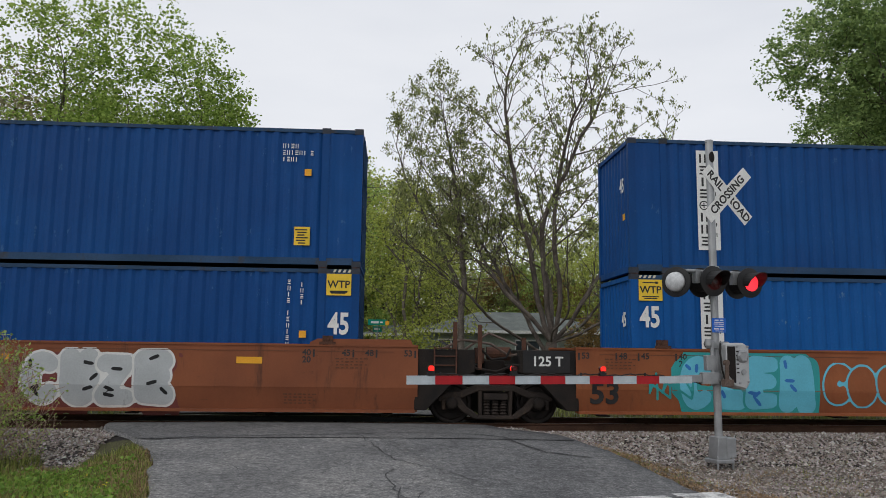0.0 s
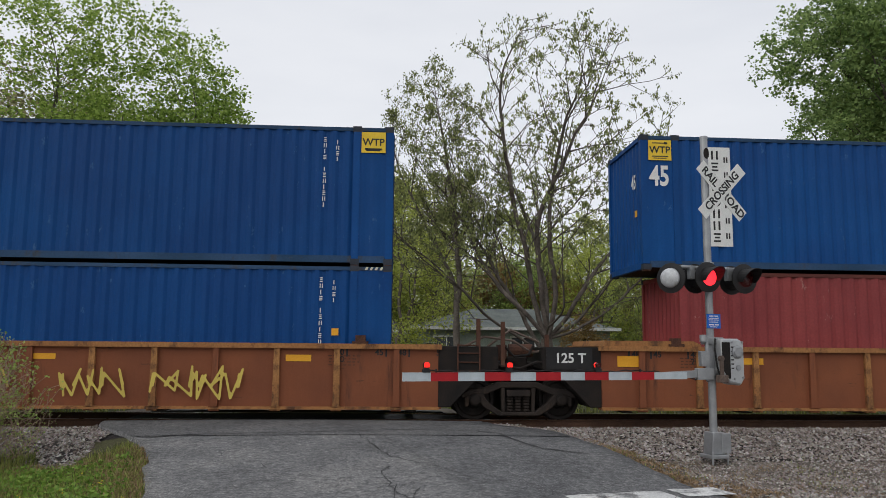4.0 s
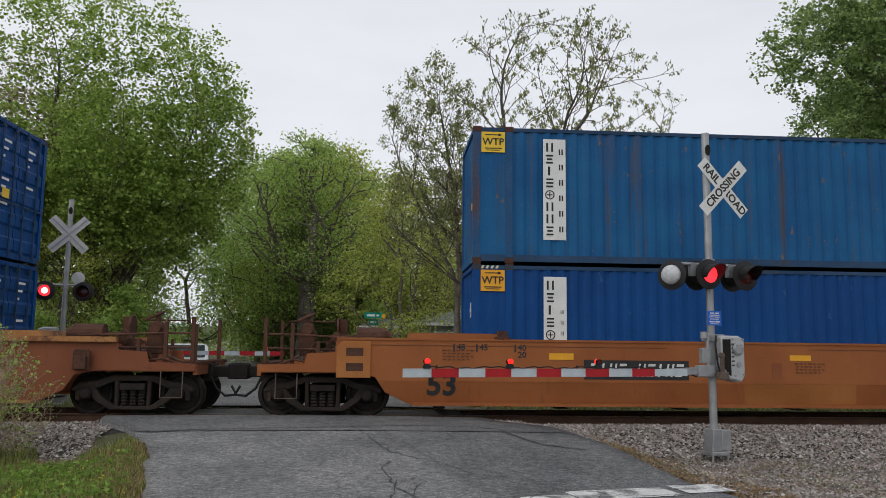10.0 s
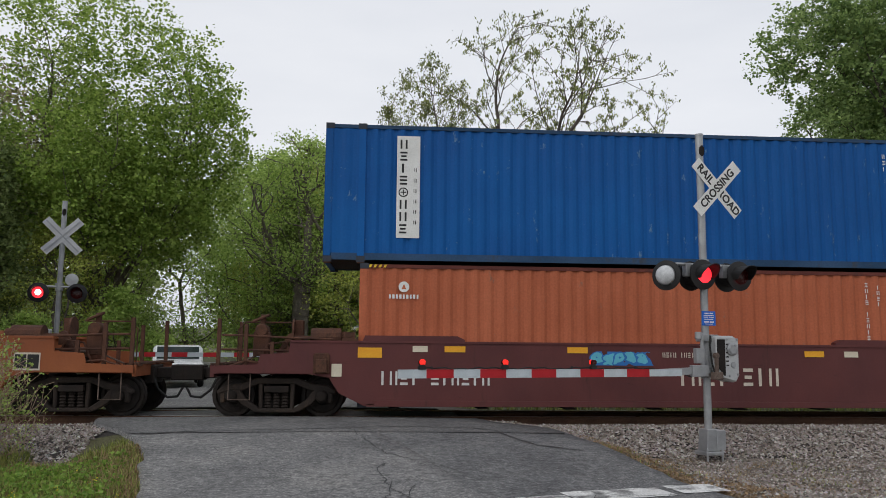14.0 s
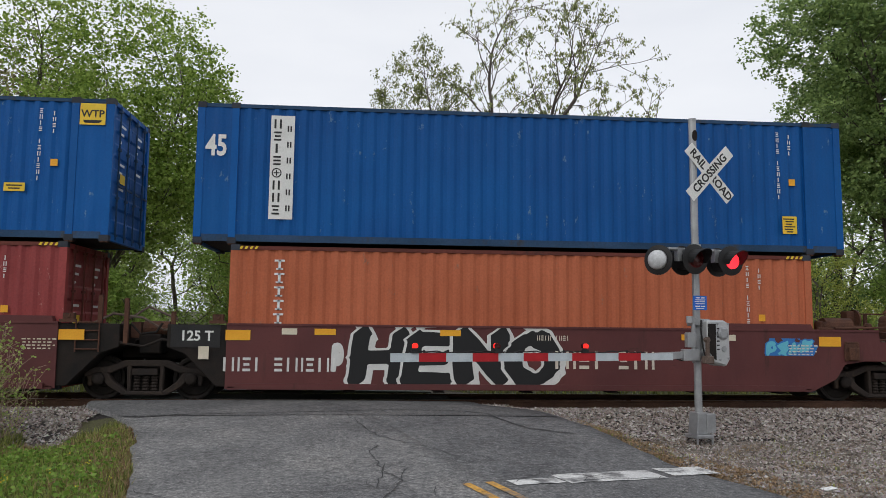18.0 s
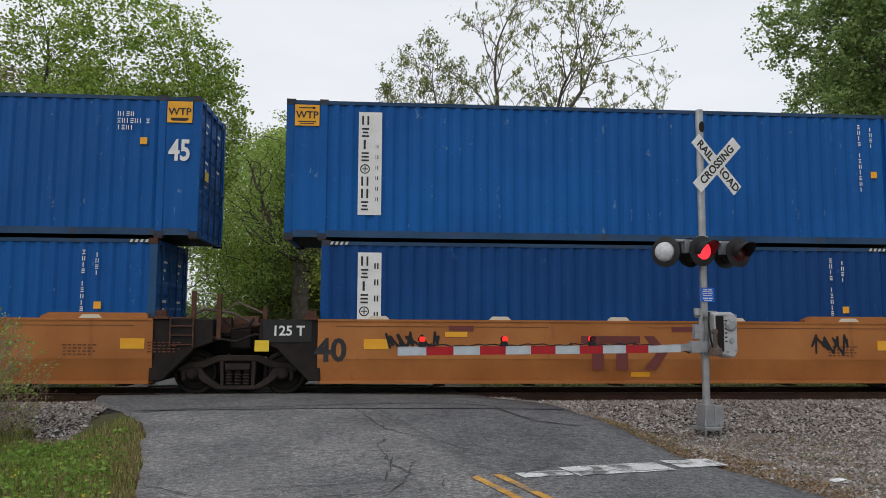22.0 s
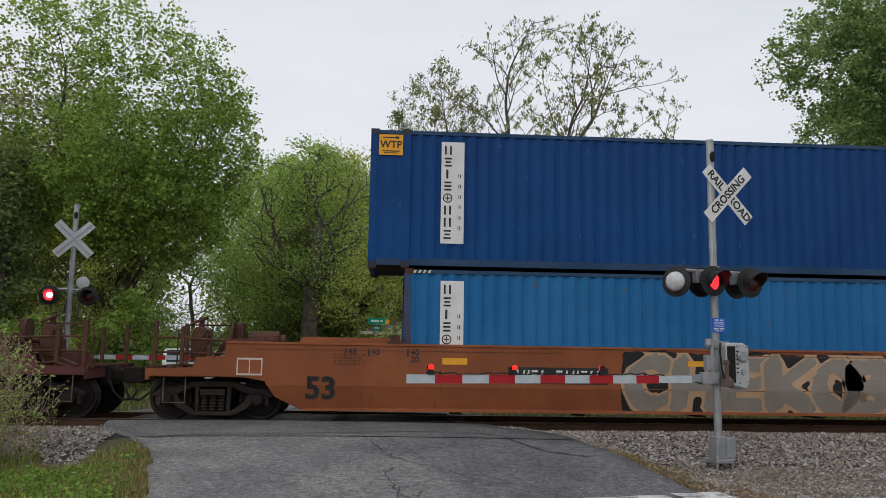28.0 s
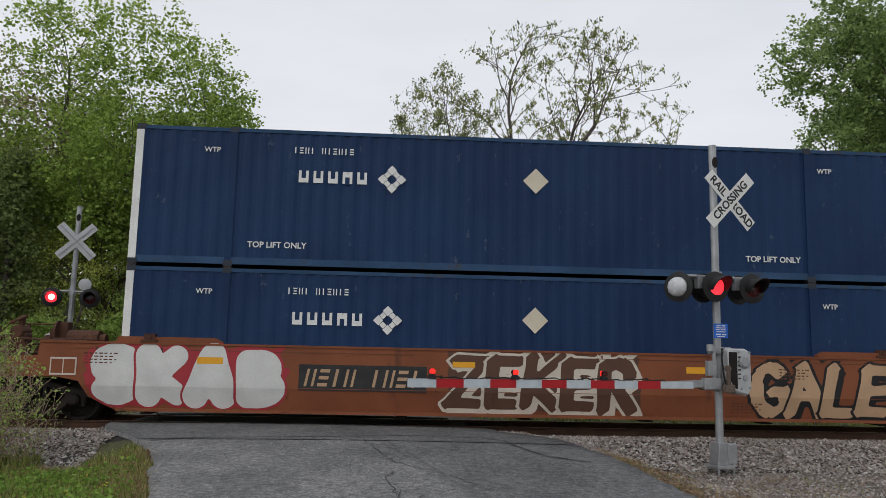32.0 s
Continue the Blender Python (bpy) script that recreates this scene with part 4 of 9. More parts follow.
    if "l" in flags or "k" in flags:
        part("length_number", lettering("45", 0.42, "white", 0.012, narrow=0.72), "white", c, "", pose(0.028, -0.62, 1.95, 0, 0, -90))
    part("front_tag", plate("ftag", 0.16, 0.14, "amber"), "amber", c, "", pose(0.028, -0.75, 1.25, 0, 0, -90))
    if "n" in flags or "N" in flags:
        name_panel(c, 1.72 if length > 13 else 0.98, 1.58, yp, "N" in flags)
    if "i" in flags:
        rows = []
        for i in range(12):
            if i != 4:
                rows += stroke_mark(0, 1.35 - 0.125 * i, 0.06, 0.09, i * 5 + 1)
        for i in range(4):
            rows += stroke_mark(0.26, 1.30 - 0.12 * i, 0.06, 0.085, i * 7 + 2)
        part("serial", bars("serial_column", rows, "white"), "white", c, "", pose(length - 1.42, yp, 1.25))
    if "j" in flags:
        rows = []
        for r, n in enumerate((4, 7, 4)):
            for i in range(n):
                rows += stroke_mark(-0.2 + 0.085 * i + (0.06 if i > 5 else 0), 0.14 - 0.14 * r, 0.06, 0.095, i * 5 + r)
        part("serial", bars("serial_rows", rows, "white"), "white", c, "", pose(length - 1.42, yp, 2.36))
    if "o" in flags:
        part("small_tag", plate("tag", 0.14, 0.14, "amber"), "amber", c, "", pose(length - 1.12, yp, 1.95 if "j" in flags else 1.55))
    if "y" in flags:
        b = part("caution_plate", plate("caution", 0.40, 0.17, "yellow"), "yellow", c, "", pose(length - 1.85, yp, 1.04 if z0 > 2 else 1.95))
        part("small_print", bars("caution_print", [(0, 0.03, 0.3, 0.025), (0, -0.03, 0.22, 0.025)], "ink"), "ink", b, "", pose(0, -0.002, 0))
    if "t" in flags:
        part("small_print", shape("tri_mark", lambda bm: prism(bm, [(-0.05, -0.06), (0.05, -0.06), (0.0, 0.05)], -0.009, 0), "ink"), "ink", c, "", pose(length - 1.18, yp, 1.15 if length > 13 else 1.2))
        part("warning_triangle", shape("tri", lambda bm: prism(bm, [(-0.12, -0.1), (0.12, -0.1), (0, 0.12)], -0.006, 0), "yellow"), "yellow", c, "", pose(length - 1.18, yp, 1.15 if length > 13 else 1.2))
    if "q" in flags:
        q = part("caution_square", plate("csq", 0.32, 0.38, "yellow"), "yellow", c, "", pose(length - 1.2, yp, 0.62))
        part("small_print", bars("csq_print", [(-0.02 + 0.02 * (i % 2), 0.13 - 0.055 * i, 0.24 - 0.05 * (i % 3), 0.026) for i in range(6)], "ink"), "ink", q, "", pose(0, -0.002, 0))
    if "O" in flags:      # round mark and a line of small marks
        r, tone = (0.11, "white") if paint == "orange" else (0.19, "g_sky")
        part("round_mark", shape(("rmark", r), lambda bm: lathe(bm, [(r, 0), (r, 0.006)], lambda a, b, h: (a, -h, b), 20), tone), tone, c, "", pose(0.90, yp, 2.42))
        if paint == "orange":
            part("round_core", shape("rcore", lambda bm: prism(bm, [(-0.05, -0.05), (0.05, -0.05), (0.0, 0.06)], -0.004, 0), "orange"), "orange", c, "", pose(0.90, yp - 0.004, 2.42))
        part("small_marks", bars(("mag", paint), [(-0.28 + 0.07 * i, 0, 0.035 + 0.012 * (i % 2), 0.085) for i in range(9)], "white"), "white", c, "", pose(0.90 if paint == "orange" else 0.88, yp - 0.006, 2.22 if paint == "orange" else 2.40))
    if "S" in flags:
        s = part("square_mark", plate("sqm", 0.40, 0.46, "white"), "white", c, "", pose(1.0, yp, 2.35))
        part("wave", shape("wave", lambda bm: prism(bm, [(-0.16, -0.19), (0.16, -0.19), (0.16, 0.12), (0.02, 0.02), (-0.16, -0.05)], -0.006, 0), "blue_sign"), "blue_sign", s, "", pose(0, -0.003, 0))
    if "T" in flags or "X" in flags:
        n, step, sz = (6, 0.27, 0.20) if "T" in flags else (3, 0.48, 0.30)
        marks = []
        for i in range(n):
            z = -step * i
            marks += [(0, z + sz * 0.42, sz, sz * 0.2), (0, z, sz * 0.25, sz), (0, z - sz * 0.42, sz * 0.7, sz * 0.16)]
        part("column_marks", bars(("colmarks", n), marks, "white"), "white", c, "", pose(0.98, yp, 2.50))
    if "U" in flags:
        def diamond(bm):
            for k in range(4):
                a = math.pi / 2 * k
                for dx, dz, s in ((0.0, 0.19, 0.13), (0.095, 0.095, 0.09)):
                    x, z = dx * math.cos(a) - dz * math.sin(a), dx * math.sin(a) + dz * math.cos(a)
                    prism(bm, [(x - s * 0.8, z), (x, z - s * 0.8), (x + s * 0.8, z), (x, z + s * 0.8)], -0.006, 0)
        w = [(-0.62 + 0.30 * i, 0, 0.20, 0.25) for i in range(5)]
        hole = [(-0.62 + 0.30 * i, 0.05 if i != 3 else -0.07, 0.09, 0.16) for i in range(5)]
        part("word_mark", bars("um", w, "white"), "white", c, "", pose(4.05, yp, 1.90))
        part("word_gap", bars("umh", hole, paint), paint, c, "", pose(4.05, yp - 0.003, 1.90))
        part("diamond_mark", shape("umd", diamond, "white"), "white", c, "", pose(5.25, yp, 1.90))
        part("placard", shape("umh2", lambda bm: prism(bm, [(-0.27, 0), (0, -0.27), (0.27, 0), (0, 0.27)], -0.006, 0), "cream"), "cream", c, "", pose(8.27, yp, 1.97))
        part("serial", bars("umid", [r for i in range(11) if i != 4 for r in stroke_mark(-0.5 + 0.115 * i, 0, 0.08, 0.13, i * 5 + 2)], "white"), "white", c, "", pose(3.75, yp, 2.45))
        for x in (2.95, 13.35):
            part("lift_note", lettering("TOP LIFT ONLY", 0.17, "white", 0.003), "white", c, "", pose(x, yp, 0.45))
        for x in (1.55, 14.55):
            part("lift_note", lettering("WTP", 0.15, "white", 0.002), "white", c, "", pose(x, yp, 2.40))
    return c


# -- running gear --
def truck(parent, x):
    """Two axles in cast side frames with coil springs."""
    t = part("truck", shape("bolster", lambda bm: (box(bm, -0.27, 0.27, -0.98, 0.98, 0.15, 0.62), tube(bm, (0, 0, 0.6), (0, 0, 0.78), 0.30, 12)), "grime"), "grime", parent, "", pose(x, 0, 0))
    def wheel_shape(bm):
        lathe(bm, [(0.10, -0.09), (0.17, -0.08), (0.19, -0.045), (0.33, -0.03), (0.36, -0.065), (0.42, -0.065), (0.425, 0.03), (0.455, 0.045), (0.455, 0.07), (0.36, 0.07), (0.33, 0.02), (0.19, 0.0), (0.17, 0.05), (0.10, 0.06)], lambda a, b, h: (a, h, b), 20)
        for k in range(6):
            a = k * math.pi / 3
            tube(bm, (0.26 * math.cos(a), -0.045, 0.26 * math.sin(a)), (0.26 * math.cos(a), -0.03, 0.26 * math.sin(a)), 0.03, 6)
    def side_frame(bm):
        """An arched top member, two raking legs, a spring basket and axle-box jaws, cast in one."""
        prism(bm, [(-1.18, 0.52), (-1.02, 0.63), (-0.72, 0.66), (-0.40, 0.78), (0.40, 0.78), (0.72, 0.66), (1.02, 0.63), (1.18, 0.52), (1.16, 0.45), (0.92, 0.53), (0.66, 0.53), (0.36, 0.66), (-0.36, 0.66), (-0.66, 0.53), (-0.92, 0.53), (-1.16, 0.45)], -0.09, 0.09)
        for s in (-1, 1):
            prism(bm, [(s * 0.94, 0.52), (s * 0.76, 0.58), (s * 0.60, 0.36), (s * 0.30, 0.15), (s * 0.42, 0.10), (s * 0.70, 0.26)], -0.085, 0.085)
            prism(bm, [(s * 0.27, 0.70), (s * 0.36, 0.70), (s * 0.34, 0.14), (s * 0.27, 0.14)], -0.08, 0.08)
            prism(bm, [(s * 0.70, 0.58), (s * 1.12, 0.56), (s * 1.10, 0.28), (s * 1.02, 0.28), (s * 1.0, 0.46), (s * 0.80, 0.46), (s * 0.76, 0.30), (s * 0.70, 0.32)], -0.075, 0.075)
        prism(bm, [(-0.40, 0.10), (0.40, 0.10), (0.34, 0.18), (-0.34, 0.18)], -0.12, 0.09)
    for y in (-1.02, 1.02):
        f = part("side_frame", shape("side_frame", side_frame, "cast_rust", 0.018), "grime", t, "", pose(0, y, 0))
        if y < 0:
            for k in (-0.17, 0.0, 0.17):
                part("spring", shape("spring", lambda bm: lathe(bm, [((0.075 if i % 2 else 0.045), 0.18 + 0.03 * i) for i in range(11)], lambda a, b, h: (a, b, h), 8), "cast_rust"), "grime", t, "", pose(k, y - 0.02, 0))
            part("spring_seat", shape("spring_seat", lambda bm: box(bm, -0.24, 0.24, -0.13, 0.06, 0.50, 0.62), "cast_rust"), "grime", t, "", pose(0, y, 0))
            for ax in (-0.89, 0.89):
                part("bearing_cap", shape("bearing", lambda bm: lathe(bm, [(0.12, 0.05), (0.12, -0.05), (0.085, -0.08), (0.04, -0.09)], lambda a, b, h: (a, h, b), 14), "grime"), "grime", t, "", pose(ax, y - 0.09, 0.42))
    for ax in (-0.89, 0.89):
        part("axle", shape("axle", lambda bm: tube(bm, (0, -1.0, 0), (0, 1.0, 0), 0.075, 10), "grime"), "grime", t, "", pose(ax, 0, 0.42))
        for y in (-0.75, 0.75):
            w = part("wheel", shape("wheel", wheel_shape, "wheel"), "wheel", t, "", pose(ax, y, 0.42, 0, 0, 0 if y < 0 else 180))
            WHEELS.append((w, parent.matrix_basis.translation.x + x, ax, y))
    return t


def brake_gear(parent, x, s, paint, boarded):
    """End platform: stanchions, steps, brake wheel, cylinder, hoses."""
    part("end_platform", shape(("platform", s), lambda bm: (box(bm, -1.25, 0.95, -1.3, 1.3, 0.86, 0.93), box(bm, -1.28, -1.2, -1.3, 1.3, 0.80, 1.02)), paint, 0), paint, parent, "", pose(x, 0, 0, 0, 0, 0 if s > 0 else 180))
    for dx, hgt in ((-1.15, 1.95), (-0.62, 1.85), (-0.1, 1.5)):
        for y in (-1.2, 1.2):
            part("stanchion", shape(("stanchion", hgt), lambda bm, h=hgt: (box(bm, -0.035, 0.035, -0.035, 0.035, 0.9, h), box(bm, -0.05, 0.05, -0.05, 0.05, 0.9, 0.96)), "rusty"), "rusty", parent, "", pose(x + s * dx, y, 0))
    part("brake_wheel", shape("brake_wheel", lambda bm: (lathe(bm, [(0.19, -0.012), (0.23, -0.02), (0.23, 0.02), (0.19, 0.012)], lambda a, b, h: (h, a, b), 16), [tube(bm, (0, 0, 0), (0, 0.2 * math.cos(k), 0.2 * math.sin(k)), 0.012, 5) for k in (0, 1.57, 3.14, 4.71)]), "rusty"), "rusty", parent, "", pose(x + s * 0.25, -0.55, 1.75))
    part("brake_post", shape("brake_post", lambda bm: (box(bm, -0.09, 0.09, -0.12, 0.12, 0.9, 1.95), box(bm, -0.16, 0.05, -0.16, 0.16, 1.4, 1.65)), "rusty", 0.01), "rusty", parent, "", pose(x + s * 0.35, -0.45, 0))
    part("brake_cylinder", shape("brake_cyl", lambda bm: (tube(bm, (-0.3, 0, 0), (0.3, 0, 0), 0.19, 14), tube(bm, (0.3, 0, 0), (0.42, 0, 0), 0.12, 12), tube(bm, (-0.8, 0, 0), (-0.3, 0, 0), 0.03, 6), box(bm, -0.2, -0.1, -0.1, 0.1, -0.42, -0.1), box(bm, 0.1, 0.2, -0.1, 0.1, -0.42, -0.1)), "rusty", 0), "rusty", parent, "", pose(x + s * 0.95, -0.95, 1.60, 0, 0, 0 if s > 0 else 180))
    part("valve_box", shape("valve_box", lambda bm: (box(bm, -0.2, 0.2, -0.15, 0.15, 0, 0.32), box(bm, -0.12, 0.30, -0.1, 0.1, 0.1, 0.22)), "grime", 0.015), "grime", parent, "", pose(x + s * 0.1, -0.9, 0.95))
    part("step", shape(("end_step", s), lambda bm: pipe(bm, [(-0.16, 0, 0.9), (-0.16, 0, 0.36), (0.26, 0, 0.36), (0.26, 0, 0.9)], 0.014, 6), "gear_steel"), "gear_steel", parent, "", pose(x - s * 0.75, -1.32, 0))
    for k, line in enumerate((((-1.1, -1.22, 0.95), (-0.6, -1.25, 1.12), (0.1, -1.2, 1.02), (0.5, -1.1, 1.18)), ((-0.9, -0.6, 1.0), (-0.3, -0.9, 1.3), (0.3, -0.95, 1.22), (0.9, -0.9, 1.4)), ((-0.4, -1.1, 0.95), (-0.2, -1.15, 1.45), (0.15, -1.12, 1.5), (0.3, -1.1, 1.2)))):
        part("brake_pipe", shape(("end_pipe", k, s), lambda bm, line=line: pipe(bm, [(q[0] * s, q[1], q[2]) for q in line], 0.022, 6), "rusty" if k != 1 else "gear_steel"), "rusty", parent, "", pose(x, 0, 0))
    part("walkway", shape(("walkway", s), lambda bm: [box(bm, s * -1.15 - 0.14 + 0.07 * k, s * -1.15 - 0.11 + 0.07 * k, -1.25, 1.25, 1.03, 1.06) for k in range(5)] + [box(bm, s * -1.15 - 0.16, s * -1.15 + 0.20, q, q + 0.05, 1.0, 1.03) for q in (-1.2, 0.0, 1.15)], "rusty"), "rusty", parent, "open steel grating of the crossover walkway", pose(x, 0, 0))
    part("guard_rail", shape(("guard_rail", s), lambda bm: (pipe(bm, [(s * -1.1, -1.2, 1.62), (s * -0.6, -1.2, 1.62), (s * 0.2, -1.2, 1.58), (s * 1.1, -1.2, 1.56)], 0.022, 6), pipe(bm, [(s * -1.1, -1.2, 1.34), (s * 0.3, -1.2, 1.32), (s * 1.3, -1.15, 1.30)], 0.022, 6)), "rusty"), "rusty", parent, "", pose(x, 0, 0))
    part("gear_housing", shape("gear_housing", lambda bm: (box(bm, -0.16, 0.16, -0.16, 0.16, 1.25, 1.75), tube(bm, (0, -0.22, 1.78), (0, 0.2, 1.78), 0.13, 10), box(bm, -0.05, 0.05, -0.05, 0.05, 1.75, 2.1), tube(bm, (-0.2, -0.1, 1.95), (0.15, -0.1, 2.1), 0.035, 6)), "rusty", 0.02), "rusty", parent, "", pose(x - s * 0.35, -0.85, -0.05))
    part("lever", shape("lever", lambda bm: (prism(bm, [(-0.5, 1.0), (-0.4, 0.98), (0.0, 1.62), (-0.1, 1.66)], -0.04, 0.04), tube(bm, (-0.05, -0.06, 1.62), (-0.05, 0.06, 1.62), 0.06, 8)), "rusty"), "rusty", parent, "", pose(x + s * 0.3, -1.0, 0, 0, 0, 0 if s > 0 else 180))
    part("reservoir", shape("reservoir", lambda bm: lathe(bm, [(0.08, -0.45), (0.17, -0.40), (0.18, 0.40), (0.08, 0.45)], lambda a, b, h: (h, a, b), 14), "rusty"), "rusty", parent, "", pose(x + s * 0.45, 0.45, 1.18))
    if boarded and paint == "well_orange" and s > 0:
        board = part("end_panel", shape("end_panel", lambda bm: prism(bm, [(-0.34, -0.36), (0.34, -0.36), (0.34, 0.36), (-0.22, 0.36), (-0.34, 0.24)], -0.02, 0), "well_yellow", 0.006), "well_yellow", parent, "yellow-painted end panel with two slots", pose(x + s * 0.62, -1.405, 1.14))
        for k in (-1, 1):
            part("slot", plate("slot", 0.34, 0.16, "rusty"), "rusty", board, "", pose(0.02, -0.019, k * 0.15))
    elif boarded:
        board = part("stencil_board", plate("stb", 0.50, 0.34, "g_bone"), "g_bone", parent, "pale-bordered dark stencil board", pose(x + s * 0.75, -1.405, 1.08))
        for k in (-1, 1):
            part("stencil_field", plate("stf", 0.215, 0.27, "black" if s < 0 else paint), "black", board, "", pose(k * 0.118, -0.003, 0))
    else:
        rack = part("tool_bracket", shape("tool_bracket", lambda bm: (box(bm, -0.16, 0.16, -0.05, 0.0, -0.18, 0.2), box(bm, -0.11, 0.11, -0.12, -0.05, -0.16, 0.1), tube(bm, (-0.14, -0.03, 0.2), (0.14, -0.03, 0.2), 0.03, 8)), "rusty", 0.012), "rusty", parent, "rusty bracket and lever box", pose(x + s * 0.9, -1.40, 1.06))
    part("handrail", shape(("handrail", s), lambda bm: pipe(bm, [(-0.9, 0, 0.95), (-0.9, 0, 1.75), (-0.75, 0, 1.9), (0.2, 0, 1.9)] if s > 0 else [(0.9, 0, 0.95), (0.9, 0, 1.75), (0.75, 0, 1.9), (-0.2, 0, 1.9)], 0.016, 6), "rusty"), "rusty", parent, "", pose(x, -0.2 * s - 0.3, 0))
    part("coupler", shape(("coupler", s), lambda bm: (box(bm, -1.95, -0.9, -0.13, 0.13, 0.72, 0.95), box(bm, -2.05, -1.65, -0.22, 0.2, 0.68, 1.0), box(bm, -1.35, -1.15, -0.35, 0.35, 0.62, 1.0)), "grime", 0.02), "grime", parent, "", pose(x, 0, 0, 0, 0, 0 if s > 0 else 180))
    part("air_hose", shape(("air_hose", s), lambda bm: pipe(bm, [(-1.35 * s, -0.3, 0.72), (-1.45 * s, -0.33, 0.5), (-1.65 * s, -0.35, 0.34), (-1.85 * s, -0.35, 0.36), (-1.95 * s, -0.34, 0.55)], 0.028, 6), "rubber"), "rubber", parent, "", pose(x, 0, 0))


def joint_gear(parent, x, paint, plate_side):
    """The middle of two linked units: dark end frames, pipes, a black plate with the load figure."""
    part("end_frame", shape("end_frame", lambda bm: ([prism(bm, [(k * 1.66, 0.29), (k * 1.66, 1.5), (k * 0.45, 1.5), (k * 0.45, 1.05), (k * 0.80, 0.92), (k * 1.42, 0.29)], -1.36, 1.36) for k in (-1, 1)]), "grime", 0.015), "grime", parent, "", pose(x, 0, 0))
    part("link_casting", shape("link_casting", lambda bm: (box(bm, -0.7, 0.7, -0.35, 0.35, 0.78, 1.18), box(bm, -0.22, 0.22, -0.9, 0.9, 0.9, 1.3)), "grime", 0.03), "grime", parent, "", pose(x, 0, 0))
    for k, line in enumerate((((-1.2, -0.95, 1.45), (-0.7, -1.0, 1.7), (-0.1, -1.05, 1.62), (0.3, -1.0, 1.38), (0.9, -1.0, 1.5)), ((-0.8, -1.3, 1.3), (-0.4, -1.32, 1.12), (0.0, -1.3, 1.06), (0.35, -1.3, 1.2), (0.7, -1.28, 1.15)), ((-0.6, -0.8, 1.5), (-0.1, -0.7, 1.85), (0.5, -0.75, 1.6)), ((-0.3, -1.15, 1.5), (-0.1, -1.2, 1.3), (0.2, -1.2, 1.34), (0.3, -1.15, 1.52)))):
        part("brake_pipe", shape(("brake_pipe", k), lambda bm, line=line: pipe(bm, line, 0.026, 6), "grime" if k % 2 else "gear_steel"), "rusty", parent, "", pose(x, 0, 0))
    for dx, h in ((-0.85, 2.05), (-0.35, 2.0), (0.55, 1.75)):
        part("stanchion", shape(("jstanchion", h), lambda bm, h=h: box(bm, -0.04, 0.04, -0.04, 0.04, 1.1, h), "rusty"), "rusty", parent, "", pose(x + dx, -1.3, 0))
    part("brake_cylinder", shape("jcyl", lambda bm: (tube(bm, (-0.25, 0, 0), (0.25, 0, 0), 0.14, 12), tube(bm, (0.25, 0, 0), (0.6, 0, -0.1), 0.025, 6), box(bm, -0.5, -0.3, -0.1, 0.1, -0.2, 0.12)), "rusty"), "rusty", parent, "", pose(x + 0.1, -0.75, 1.42))
    b = part("load_plate", plate("load", 0.95, 0.44, "black"), "black", parent, "black plate with a white load figure", pose(x + plate_side * 1.0, -1.37, 1.27))
    part("lettering", lettering("125 T", 0.27, "white", 0.006), "white", b, "", pose(0.02, -0.006, 0))
    for k in (-0.22, 0.22):
        part("ladder_rail", shape("ladder_rail", lambda bm: tube(bm, (0, 0, 0.95), (0, 0, 1.55), 0.016, 6), "rusty"), "rusty", parent, "", pose(x - plate_side * 1.05 + k, -1.39, 0))
    for z in (1.0, 1.18, 1.36, 1.52):
        part("rung", shape("rung", lambda bm: tube(bm, (-0.22, 0, 0), (0.22, 0, 0), 0.016, 6), "rusty"), "rusty", parent, "", pose(x - plate_side * 1.05, -1.39, z))


# -- the wells --
STYLES = {
    # material, height of the side, ribs, how deep the ribs stand out
    "smooth": (1.56, 0), "ribbed": (1.52, 13), "few": (1.52, 9), "low": (1.20, 11), "maxi": (1.52, 0), "short": (1.50, 0),
}


def clipped(outline, z, above):
    """The part of an outline above or below a height."""
    out = []
    for (ax, az), (bx, bz) in zip(outline, outline[1:] + outline[:1]):
        if (az >= z) == above:
            out.append((ax, az))
        if (az - z) * (bz - z) < 0:
            out.append((ax + (bx - ax) * (z - az) / (bz - az), z))
    return out


def folded(bm, outline, y, s, style):
    """A side sheet; the smooth kinds are creased and slope inwards below."""
    if style not in ("smooth", "short"):
        prism(bm, outline, y, y + s * 0.03)
        return
    prism(bm, clipped(outline, 0.73, True), y, y + s * 0.03)
    prism(bm, clipped(outline, 0.73, False), y, y + s * 0.03, lambda px, py, pz: (px, py + s * lean_in(pz, style), pz))


